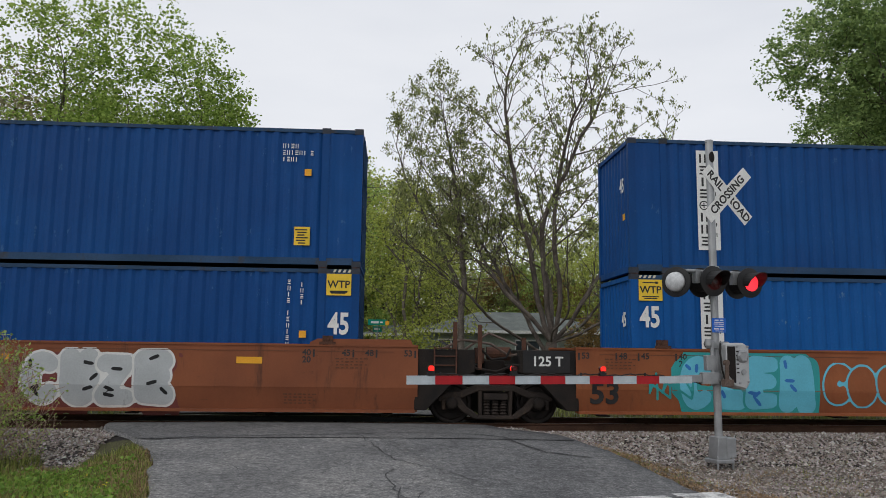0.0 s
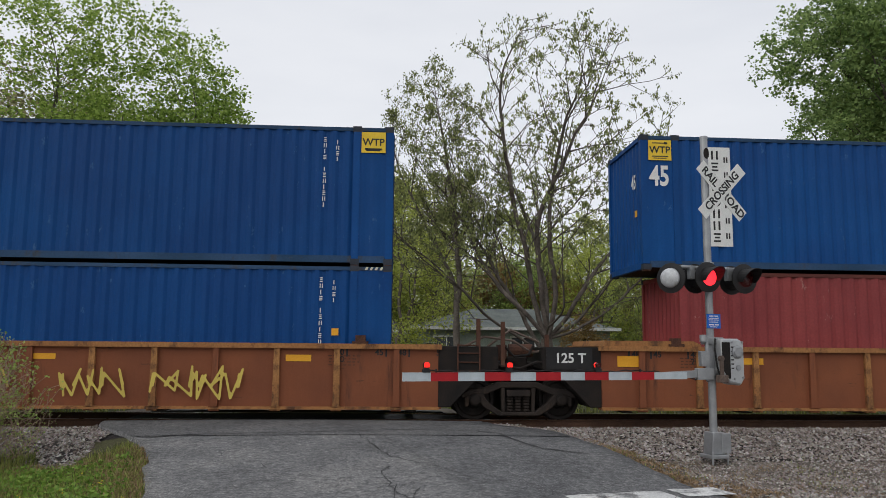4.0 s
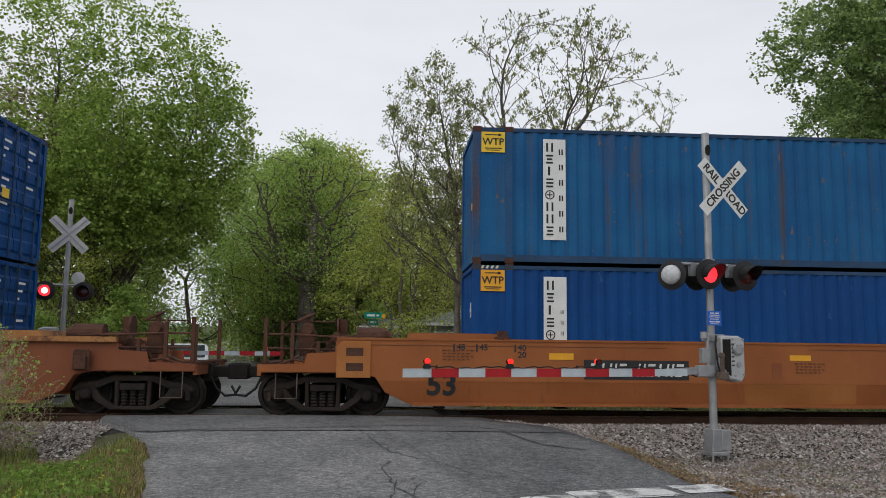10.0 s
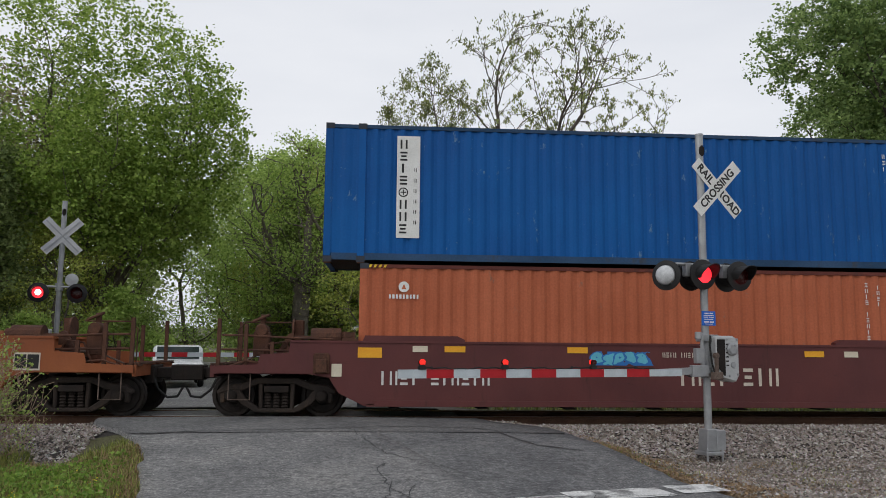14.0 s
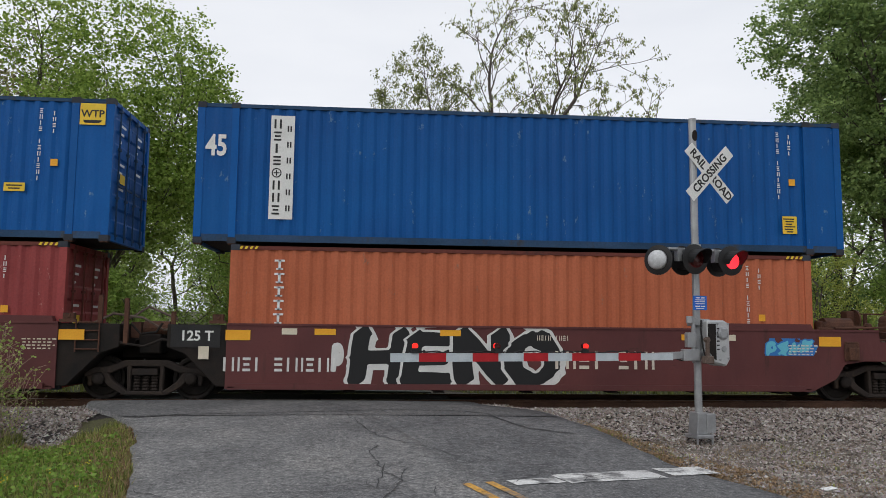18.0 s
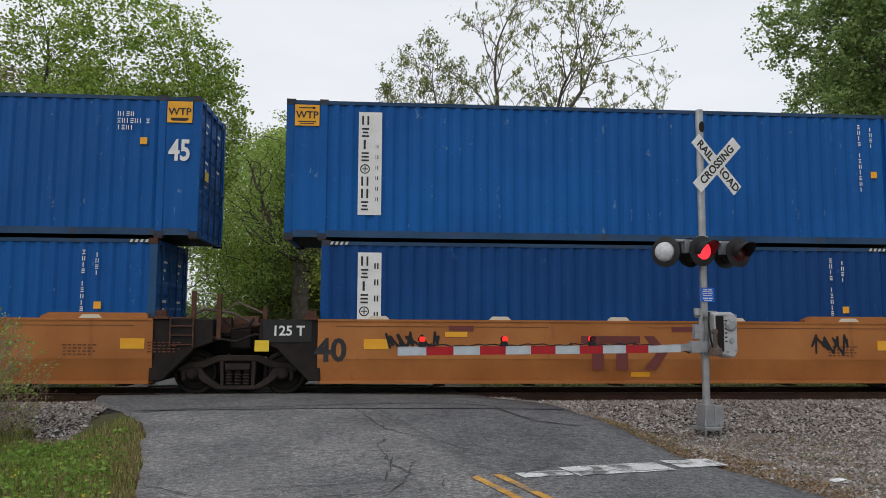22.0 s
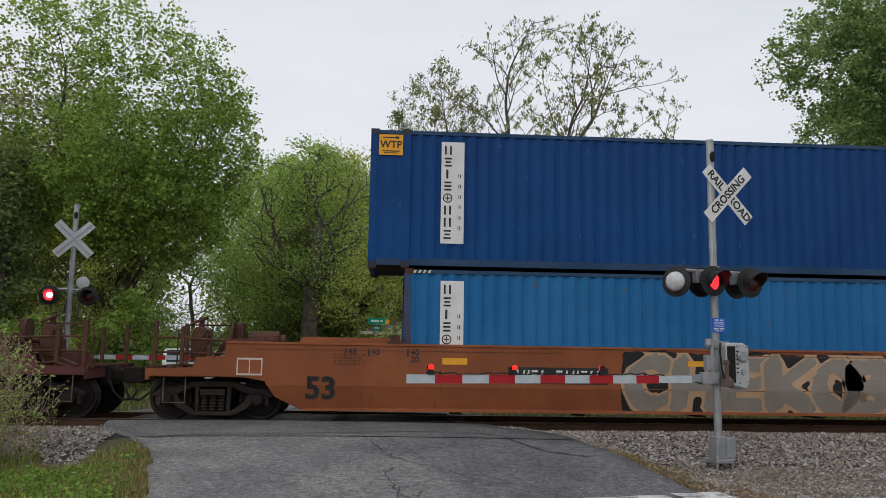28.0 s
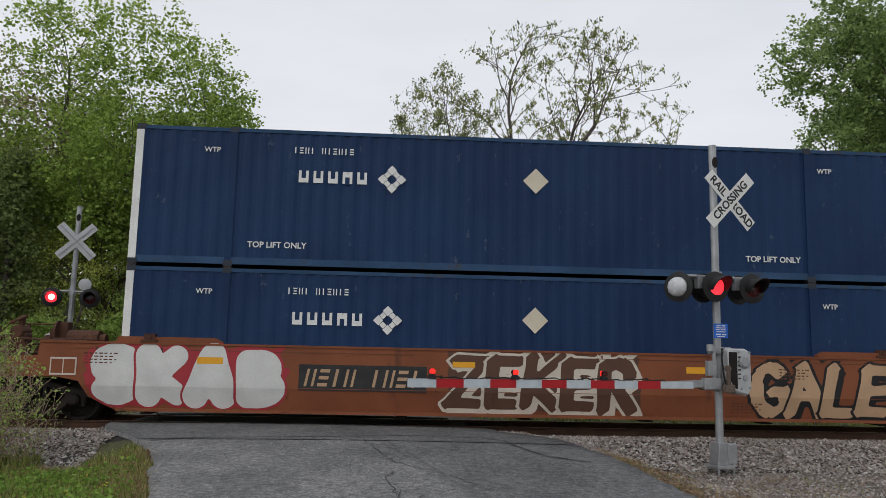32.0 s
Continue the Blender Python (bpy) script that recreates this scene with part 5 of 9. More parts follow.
def well_car(u, length, paint, style, left, right, label, marks):
    """One unit that carries a stack of boxes. left and right: the distance of its truck's centre beyond the boxes' ends and the
    kind of end ("end": its own platform and coupler; "joint": shares a truck that it owns; "shared": shares its neighbour's)."""
    w = rides(thing("well_car", label, "rail car", group="wells of the train"), u, 0)
    top, nribs = STYLES[style]
    (dl, kl), (dr, kr) = left, right
    a, b = -dl, length + dr                     # truck centres
    def end_line(c, s, kind):
        """The outline of the side from its bottom corner outwards and up, s: +1 at the left end."""
        if kind == "end":
            p = [(1.75, 0.255), (1.25, 0.50), (1.05, 0.80), (0.6, 0.88), (-1.25, 0.88), (-1.25, 1.02), (-0.35, 1.05), (-0.3, 1.25), (0.25, 1.28), (0.28, top)]
        else:
            p = [(1.60, 0.255), (1.60, 0.5), (1.60, 0.85), (1.60, 1.2), (1.60, top)]
        return [(c + s * x, z) for x, z in p]
    outline = end_line(a, 1, kl) + end_line(b, -1, kr)[::-1]
    inset = 0.07 if nribs else 0.0
    for y, nm in ((-1.40, "near"), (1.40, "far")):
        s = 1 if y < 0 else -1
        part("side_wall", shape(("wall", round(b - a, 2), style, kl, kr, nm, round(a, 2)), lambda bm, y=y, s=s: folded(bm, outline, y + s * inset, s, style), paint), paint, w)
        x0, x1 = outline[0][0], outline[-1][0]
        t0, t1 = outline[9 if kl == "end" else 4][0], outline[-10 if kr == "end" else -5][0]
        part("top_chord", shape(("chord", round(t1 - t0, 2), round(t0, 2), top, nm), lambda bm, y=y, s=s: box(bm, t0, t1, min(y - s * 0.02, y + s * 0.14), max(y - s * 0.02, y + s * 0.14), top - (0.09 if nribs else 0.03), top + 0.012), "chord" if nribs else paint), paint, w)
        part("bottom_sill", shape(("sill", round(x1 - x0, 2), round(x0, 2), nm), lambda bm, y=y, s=s: (box(bm, x0 + 0.05, x1 - 0.05, min(y - s * 0.015, y + s * 0.16), max(y - s * 0.015, y + s * 0.16), 0.24, 0.275), box(bm, x0 + 0.05, x1 - 0.05, min(y, y + s * 0.10), max(y, y + s * 0.10), 0.275, 0.295)), "chord" if nribs else paint), paint, w)
        if nribs:
            for i in range(nribs):
                x = x0 + 0.9 + (x1 - x0 - 1.8) * i / (nribs - 1)
                part("rib", shape(("rib", top, nm), lambda bm, y=y, s=s: (prism(bm, [(-0.07, 0.21), (0.07, 0.21), (0.055, top - 0.09), (-0.055, top - 0.09)], min(y, y + s * 0.07), max(y, y + s * 0.07)), box(bm, -0.10, 0.10, min(y, y + s * 0.07), max(y, y + s * 0.07), 0.21, 0.30)), "chord" if i % 3 else paint), paint, w, "", pose(x, 0, 0))
        elif y < 0:
            # seams of the folded sheet, a little proud
            part("seam", shape(("seam", round(x1 - x0, 2), round(x0, 2), style), lambda bm: box(bm, x0 + 0.5, x1 - 0.5, -1.404, -1.37, 0.725 if style != "maxi" else 0.33, 0.737 if style != "maxi" else 0.36), paint), paint, w)
            if style != "maxi":
                # thin dark strip drawn in place of the shaded gap above the sill
                part("weld_line", shape(("weld_line", round(x1 - x0, 2), round(x0, 2), style), lambda bm: box(bm, x0 + 0.2, x1 - 0.2, -1.40 + lean_in(0.3, style) - 0.006, -1.38 + lean_in(0.3, style), 0.325, 0.337), "print_brown"), "print_brown", w)
                for k, (f0, f1) in enumerate(((0.03, 0.38), (0.55, 0.97))):
                    part("ledge", shape(("ledge", round(t1 - t0, 2), k), lambda bm, f0=f0, f1=f1: box(bm, (t1 - t0) * f0, (t1 - t0) * f1, -1.407, -1.38, -0.006, 0.006), "print_brown"), "print_brown", w, "", pose(t0, 0, top - 0.13))
            n = 4
            for i in range(n + 1):
                x = t0 + 1.2 + (t1 - t0 - 2.4) * i / n
                if style == "short":
                    part("deck_bracket", shape("deck_bracket", lambda bm: prism(bm, [(-0.22, 0), (0.22, 0), (0.15, 0.07), (-0.15, 0.07)], -1.40, -1.28), "cream"), "cream", w, "", pose(x, 0, top + 0.012))
    if style == "maxi":
        part("lower_tube", shape(("lower_tube", round(b - a, 2)), lambda bm: box(bm, outline[0][0] + 0.2, outline[-1][0] - 0.2, -1.46, -1.38, 0.25, 0.36), paint, 0), paint, w)
    lift = 0.12
    for sgn, c, kind in ((1, a, kl), (-1, b, kr)):
        if kind != "shared" and style != "low":
            # raised deck plate that runs from the end over the side's top
            part("deck_plate", shape(("deck", sgn, style), lambda bm, s=sgn: prism(bm, [(s * 1.70, top), (s * 1.75, top + lift), (s * 3.6, top + lift), (s * 3.75, top + 0.05), (s * 3.75, top)], -1.37, 1.37), "chord" if nribs else paint), paint, w, "", pose(c, 0, 0))
    for k in range(7):
        part("cross_member", shape("cross_member", lambda bm: box(bm, -0.11, 0.11, -1.3, 1.3, 0.185, 0.209), "grime"), "grime", w, "", pose(outline[0][0] + 0.6 + (outline[-1][0] - outline[0][0] - 1.2) * k / 6, 0, 0))
    for x in (0.35, length - 0.35):
        part("lock_stand", shape("lock_stand", lambda bm: (box(bm, -0.1, 0.1, -1.40, -1.26, 0, 0.18), box(bm, -0.16, 0.16, -1.42, -1.36, 0.0, 0.06), tube(bm, (0.0, -1.42, 0.13), (0.0, -1.3, 0.13), 0.05, 8)), "rusty", 0), "rusty", w, "", pose(x + (0.25 if x < 2 else -0.25), 0, top))
    for sgn, c, kind in ((1, a, kl), (-1, b, kr)):
        if kind == "end":
            brake_gear(w, c, sgn, paint, style == "smooth")
            truck(w, c)
        elif kind == "joint":
            joint_gear(w, c, paint, 1)
            truck(w, c)
    # markings on the near side
    y = -1.402 if not nribs else -1.332
    for k, (mx, mz, text) in enumerate(marks.get("text", ())):
        part("figure_mark", lettering(text, marks.get("size", 0.62), marks.get("ink", "ink"), 0.018), "ink", w, "", pose(mx, y - 0.004 + lean_in(mz, style), mz, 12.4 if lean_in(mz, style) else 0))
    for mx, mz, ww, hh, mat in marks.get("plates", ()):
        part("plate", plate("pl", ww, hh, mat), mat, w, "", pose(mx, y - 0.005 + lean_in(mz, style), mz, 12.4 if mz + hh / 2 < 0.7 and style in ("smooth", "short") else 0))
    for mx, mz, n, hh, mat, back in marks.get("words", ()):
        slant = 0.2 if style != "maxi" else 0.0
        if back:
            part("mark_plate", plate("mb", n * hh * 0.76 + 0.2, hh * 1.5, back), back, w, "", pose(mx, y + 0.002, mz))
        rows = []
        for i in range(n):
            if i != 4:
                rows += stroke_mark((i - (n - 1) / 2) * hh * 0.76, 0, hh * 0.56, hh, i * 7 + n)
        part("inscription", bars(("wm", n, hh), rows, mat, slant), mat, w, "", pose(mx, y - 0.003, mz))
    for mx, mz, kind, mat in marks.get("emblems", ()):
        emblem(w, kind, mx, mz, y - 0.0065, mat)
    tint = "g_bone" if paint == "well_maroon" else "ink"
    if marks.get("ticks"):
        for side_ in (1, -1):
            for d, word in ((-1.15, "53"), (-0.38, "48"), (0.08, "45"), (0.86, "40")):
                mx = d if side_ > 0 else length - d
                if d > -1 or kl == "shared" or side_ < 0:
                    part("tick", plate("tick", 0.035, 0.15, tint), tint, w, "", pose(mx, y, top - 0.17))
                    part("length_mark", lettering(word, 0.17, tint, 0.004), tint, w, "", pose(mx + side_ * 0.14, y, top - 0.16))
            part("length_mark", lettering("20", 0.17, tint, 0.004), tint, w, "", pose(0.86 + 0.14 if side_ > 0 else length - 1.0, y, top - 0.30))
    for mx, mz in marks.get("print", ()):
        part("small_print", bars("print", [(-0.28 + 0.094 * c + 0.01 * (r % 2), 0.09 - 0.06 * r, 0.078 - 0.02 * ((c + r) % 3), 0.024) for r in range(4) for c in range(7 - r % 2)], "cream" if paint == "well_maroon" else "print_brown"), "cream", w, "", pose(mx, y - 0.002 + lean_in(mz, style), mz, 12.4 if lean_in(mz, style) else 0))
    for g in marks.get("slabs", ()):
        slab(w, style, y, *g)
    for i, g in enumerate(marks.get("graffiti", ())):
        graffiti(w, style, y, *g)
    return w


def lean_in(z, style):
    """How far the folded side has drawn in at this height: below its crease it slopes inwards."""
    return max(0.0, 0.73 - z) * 0.22 if style in ("smooth", "short") else 0.0


def arc(cx, cz, rx, rz, a0, a1, n=7):
    return [(cx + rx * math.cos(radians(a0 + (a1 - a0) * i / n)), cz + rz * math.sin(radians(a0 + (a1 - a0) * i / n))) for i in range(n + 1)]


# skeletons of sprayed letters in a unit box
SIGNS = {
    "S": [[(0.95, 0.85)] + arc(0.5, 0.74, 0.42, 0.24, 40, 270) + arc(0.5, 0.26, 0.44, 0.25, 90, -140)],
    "K": [[(0.08, 0.0), (0.08, 1.0)], [(0.95, 1.0), (0.15, 0.45), (0.98, 0.0)]],
    "A": [[(0.0, 0.0), (0.48, 1.0), (0.96, 0.0)], [(0.25, 0.38), (0.75, 0.38)]],
    "O": [arc(0.5, 0.5, 0.44, 0.48, 0, 360, 14)],
    "R": [[(0.1, 0.0), (0.1, 0.96)] + arc(0.45, 0.74, 0.42, 0.24, 90, -90) + [(0.95, 0.0)]],
    "E": [[(0.92, 0.95), (0.1, 0.95), (0.1, 0.05), (0.95, 0.05)], [(0.15, 0.5), (0.8, 0.52)]],
    "D": [[(0.08, 0.0), (0.08, 0.98), (0.4, 0.98)] + arc(0.4, 0.5, 0.5, 0.48, 80, -80) + [(0.4, 0.02), (0.08, 0.02)]],
    "B": [[(0.1, 0.02), (0.1, 0.97)] + arc(0.42, 0.75, 0.4, 0.22, 90, -85) + arc(0.45, 0.26, 0.46, 0.25, 85, -90) + [(0.1, 0.02)]],
    "C": [arc(0.55, 0.5, 0.48, 0.48, 50, 310, 12)],
    "T": [[(0.0, 0.95), (1.0, 0.95)], [(0.5, 0.95), (0.5, 0.0)]],
    "H": [[(0.08, 0.0), (0.08, 1.0)], [(0.92, 0.0), (0.92, 1.0)], [(0.08, 0.5), (0.92, 0.5)]],
    "U": [[(0.08, 1.0), (0.08, 0.35)] + arc(0.5, 0.35, 0.42, 0.34, 180, 360) + [(0.92, 1.0)]],
    "Z": [[(0.05, 0.95), (0.95, 0.95), (0.05, 0.05), (0.97, 0.05)]],
    "L": [[(0.12, 1.0), (0.12, 0.05), (0.95, 0.05)]],
    "M": [[(0.02, 0.0), (0.15, 1.0), (0.5, 0.35), (0.85, 1.0), (0.98, 0.0)]],
    "N": [[(0.08, 0.0), (0.08, 1.0), (0.92, 0.0), (0.92, 1.0)]],
    "P": [[(0.12, 0.0), (0.12, 0.96)] + arc(0.45, 0.70, 0.44, 0.27, 90, -90) + [(0.12, 0.43)]],
    "Y": [[(0.02, 1.0), (0.5, 0.5), (0.98, 1.0)], [(0.5, 0.5), (0.42, 0.0)]],
    "F": [[(0.95, 0.95), (0.12, 0.95), (0.12, 0.0)], [(0.15, 0.5), (0.78, 0.5)]],
    "G": [arc(0.55, 0.5, 0.48, 0.48, 50, 330, 12) + [(0.97, 0.45), (0.6, 0.45)]],
    "J": [[(0.2, 0.95), (0.95, 0.95)], [(0.68, 0.95), (0.68, 0.35)] + arc(0.38, 0.3, 0.3, 0.28, 0, -170)],
    # twists that spell nothing
    "1": [[(0.0, 0.9), (0.45, 0.95), (0.2, 0.3), (0.9, 0.1), (0.7, 0.75)]],
    "2": [[(0.05, 0.1), (0.35, 0.9), (0.6, 0.2), (1.0, 0.85)], [(0.2, 0.45), (0.55, 0.5)]],
    "3": [arc(0.4, 0.55, 0.38, 0.4, -60, 220, 9) + [(0.3, 0.05), (1.0, 0.2)]],
    "4": [[(0.9, 1.0), (0.1, 0.7), (0.85, 0.45), (0.1, 0.0)], [(0.5, 0.2), (1.0, 0.0)]],
    "5": [[(0.1, 0.0), (0.2, 0.9)] + arc(0.5, 0.6, 0.35, 0.35, 140, -120, 8)],
}


def field(segs, xs, zs, nib=False):
    """How far each point of a grid lies from a set of lines; a chisel nib gives angular ends."""
    X, Z = np.meshgrid(xs, zs)
    best = np.full(X.shape, 9.0)
    c, q = math.cos(0.6), math.sin(0.6)
    for (ax, az), (bx, bz) in segs:
        dx, dz = bx - ax, bz - az
        t = np.clip(((X - ax) * dx + (Z - az) * dz) / (dx * dx + dz * dz + 1e-9), 0, 1)
        ox, oz = X - ax - t * dx, Z - az - t * dz
        d = np.maximum(np.abs(ox * c + oz * q) * 0.78, np.abs(oz * c - ox * q) * 1.2) if nib else np.hypot(ox, oz)
        best = np.minimum(best, d)
    return best


def sprayed(f, xs, zs, y, style):
    """A flat patch of paint wherever the field is below zero, with smooth rims, following the side's slope."""
    vs, ids, fs = [], {}, []

    def corner(j, i):
        if (j, i) not in ids:
            ids[(j, i)] = len(vs)
            vs.append((xs[i], y + lean_in(zs[j], style), zs[j]))
        return ids[(j, i)]

    def rim(a, b):
        k = (a, b) if a < b else (b, a)
        if k not in ids:
            fa, fb = f[k[0]], f[k[1]]
            t = fa / (fa - fb)
            x, z = xs[k[0][1]] * (1 - t) + xs[k[1][1]] * t, zs[k[0][0]] * (1 - t) + zs[k[1][0]] * t
            ids[k] = len(vs)
            vs.append((x, y + lean_in(z, style), z))
        return ids[k]

    inside = f < 0
    some = inside[:-1, :-1] | inside[1:, :-1] | inside[:-1, 1:] | inside[1:, 1:]
    for j, i in zip(*np.nonzero(some)):
        ring = [(j, i), (j, i + 1), (j + 1, i + 1), (j + 1, i)]
        poly = []
        for a, b in zip(ring, ring[1:] + ring[:1]):
            if inside[a]:
                poly.append(corner(*a))
            if inside[a] != inside[b]:
                poly.append(rim(a, b))
        if len(set(poly)) > 2:
            fs.append(poly)
    m = bpy.data.meshes.new("paint")
    m.from_pydata(vs, [], fs)
    return m


def coated(m, key):
    m.materials.append(M[key])
    return m


def graffiti(parent, style, y, x0, x1, z0, z1, n, look_, fill, line, accent, seed, word="", cloud=None, waves=None):
    """Sprayed lettering: a broad outline, a fill for each sign, highlights, and a cloud of paint behind."""
    rng = random.Random(seed)
    xs, zs = np.arange(x0 - 0.2, x1 + 0.2, 0.048), np.linspace(z0, z1, max(8, int((z1 - z0) / 0.048)))
    n = len(word) or n
    step, h = (x1 - x0) / n, (z1 - z0)
    sharp = look_ in ("sharp", "block", "block9")
    fat = {"sharp": 0.155, "block": 0.18, "block9": 0.135, "thin": 0.07}.get(look_, 0.26) * min(step, h * 0.8)
    edge = 0.045 if min(step, h) > 0.5 else 0.02
    fields, lines = [], []
    for i in range(n):
        w, hh = step * (1.1 if sharp else 1.04) - 2 * fat * 0.8, h - 2 * fat - 2 * edge
        lean, cx, cz = 0.25 if look_ == "block" else rng.uniform(-0.05, 0.2) if sharp else rng.uniform(-0.05, 0.08), x0 + step * (i + 0.5), (z0 + z1) / 2 + rng.uniform(-0.04, 0.04)
        segs = []
        for ln in SIGNS[word[i] if word else rng.choice("12345")]:
            pts = [(cx + (px - 0.5) * w + lean * (pz - 0.5) * hh, cz + (pz - 0.5) * hh) for px, pz in ln]
            segs += list(zip(pts, pts[1:]))
        lines.append(segs)
        X, Z = np.meshgrid(xs, zs)
        fields.append(field(segs, xs, zs, sharp) + 0.012 * np.sin(5.1 * X + seed + i) * np.sin(7.3 * Z + i) - (0.0 if sharp else 0.03) * np.sin(3 * X + i))
    near = np.minimum.reduce(fields)
    outer = near - fat - edge
    if sharp:
        outer = np.minimum(outer, np.roll(np.roll(near, 2, 1), -2, 0) - fat - edge * 0.3)
    g = part("graffiti", coated(sprayed(outer, xs, zs, y - 0.003, style), line), line, parent, "sprayed graffiti lettering in overlapping outlined shapes")
    for i in range(n):
        f = fields[i] - fat
        if i + 1 < n:
            f = np.maximum(f, fat + edge - fields[i + 1])
        part("sign", coated(sprayed(f, xs, zs, y - 0.006, style), fill), fill, g)
    if accent:
        dabs = []
        for segs in lines:
            for q in range(3):
                (ax, az), (bx, bz) = rng.choice(segs)
                t, ox, oz = rng.random(), rng.uniform(-0.5, 0.5) * fat, rng.uniform(-0.5, 0.5) * fat
                px, pz = ax + (bx - ax) * t + ox, az + (bz - az) * t + oz
                a = rng.uniform(0, 3.14)
                dabs.append(((px, pz), (px + 0.16 * math.cos(a), pz + 0.12 * math.sin(a))))
        f = np.maximum(field(dabs, xs, zs, sharp) - 0.035, near - fat * 0.9)
        part("accent", coated(sprayed(f, xs, zs, y - 0.009, style), accent), accent, g)
    if waves:
        X, Z = np.meshgrid(xs, zs)
        band = np.abs(np.mod(Z * 1.0 + 0.09 * np.sin(7 * X + seed) + 0.05 * np.sin(15 * X), 0.42) - 0.21) - 0.022
        f = np.maximum(np.maximum(band, near - fat * 0.8), -0.25 - np.sin(2.3 * X + seed) * np.sin(4 * Z + seed))
        part("accent", coated(sprayed(f, xs, zs, y - 0.009, style), waves), waves, g)
    if cloud:
        X, Z = np.meshgrid(xs, zs)
        f = near - fat - 0.16 + 0.12 * np.sin(4.3 * X + seed) * np.sin(6.1 * Z + seed) + 0.05 * np.sin(13 * X) * np.sin(11 * Z)
        part("cloud", coated(sprayed(f, xs, zs, y - 0.001, style), cloud), cloud, g)


def slab(parent, style, y, x0, x1, z0, z1, slope, mat, rough, seed):
    """A broad patch of rolled or sprayed paint with sloping ends and a more or less ragged rim."""
    xs, zs = np.arange(x0 - 0.4, x1 + 0.5, 0.05), np.linspace(z0 - 0.06, z1 + 0.06, max(8, int((z1 - z0) / 0.05)))
    X, Z = np.meshgrid(xs, zs)
    Xs = X - slope * (Z - z0)
    wob_ = rough * (np.sin(3.1 * X + seed) * np.sin(4.7 * Z + 2 * seed) + 0.6 * np.sin(9.3 * X + seed) * np.sin(11.1 * Z) + 0.4 * np.sin(23 * X) * np.sin(19 * Z + seed))
    f = np.maximum(np.maximum(x0 - Xs, Xs - x1), np.maximum(z0 - Z, Z - z1)) + wob_
    part("paint_patch", coated(sprayed(f, xs, zs, y - 0.0015, style), mat), mat, parent, "flat patch of overpainting")


def scrawl(parent, style, y, x0, x1, zc, h, mat, seed):
    """A quick thin sprayed line, looping along."""
    rng = random.Random(seed)
    x, pts = x0, []
    while x < x1:
        pts += [(x + rng.uniform(0.0, 0.5) * h, zc + h * k * rng.uniform(0.25, 0.55)) for k in (-1, 1, -0.3, 0.7)]
        x += h * rng.uniform(0.4, 0.7)
    xs, zs = np.arange(x0 - 0.2, x1 + h, 0.03), np.arange(zc - h * 0.65, zc + h * 0.65, 0.03)
    part("graffiti", coated(sprayed(field(list(zip(pts, pts[1:])), xs, zs) - 0.022, xs, zs, y - 0.003, style), mat), mat, parent, "thin sprayed scrawl")


def emblem(parent, kind, x, z, y, mat):
    """A carrier's mark as plain shapes: a barred block with a chevron, or slanted blocks over a long wedge."""
    def barred(bm):
        prism(bm, [(-0.95, 0.32), (0.28, 0.32), (0.28, 0.17), (0.02, 0.17), (0.02, -0.36), (-0.22, -0.36), (-0.22, 0.17), (-0.48, 0.17), (-0.48, -0.36), (-0.72, -0.36), (-0.72, 0.17), (-0.95, 0.17)], -0.004, 0)
    def chevron(bm):
        prism(bm, [(0.36, 0.32), (0.58, 0.32), (0.86, -0.02), (0.60, -0.36), (0.36, -0.36), (0.62, -0.02)], -0.004, 0)
    def wedge(bm):
        prism(bm, [(-1.35, -0.14), (1.20, -0.13), (1.20, -0.16), (-1.57, -0.30)], -0.004, 0)
    def block(bm):
        [prism(bm, [(x0, z0), (x0 + w_, z0), (x0 + w_ + (z1 - z0) * 0.45, z1), (x0 + (z1 - z0) * 0.45, z1)], -0.004, 0) for x0, w_, z0, z1 in ((-0.28, 0.17, -0.11, 0.23), (-0.10, 0.36, -0.11, -0.03), (0.0, 0.36, 0.13, 0.23), (0.20, 0.12, -0.03, 0.13))]
    if kind.startswith("barred"):
        m = part("emblem", shape("em_barred", barred, mat), mat, parent, "faded carrier mark in plain shapes", pose(x, y, z) @ Matrix.Scale(0.55 if "small" in kind else 1.0, 4))
        part("chevron", shape("em_chevron", chevron, mat), mat, m)
    else:
        m = part("emblem", shape("em_wedge", wedge, mat), mat, parent, "cream carrier mark in plain shapes", pose(x, y, z))
        for k in range(4):
            part("block", shape("em_block", block, mat), mat, m, "", pose(-0.98 + 0.66 * k, 0, 0))


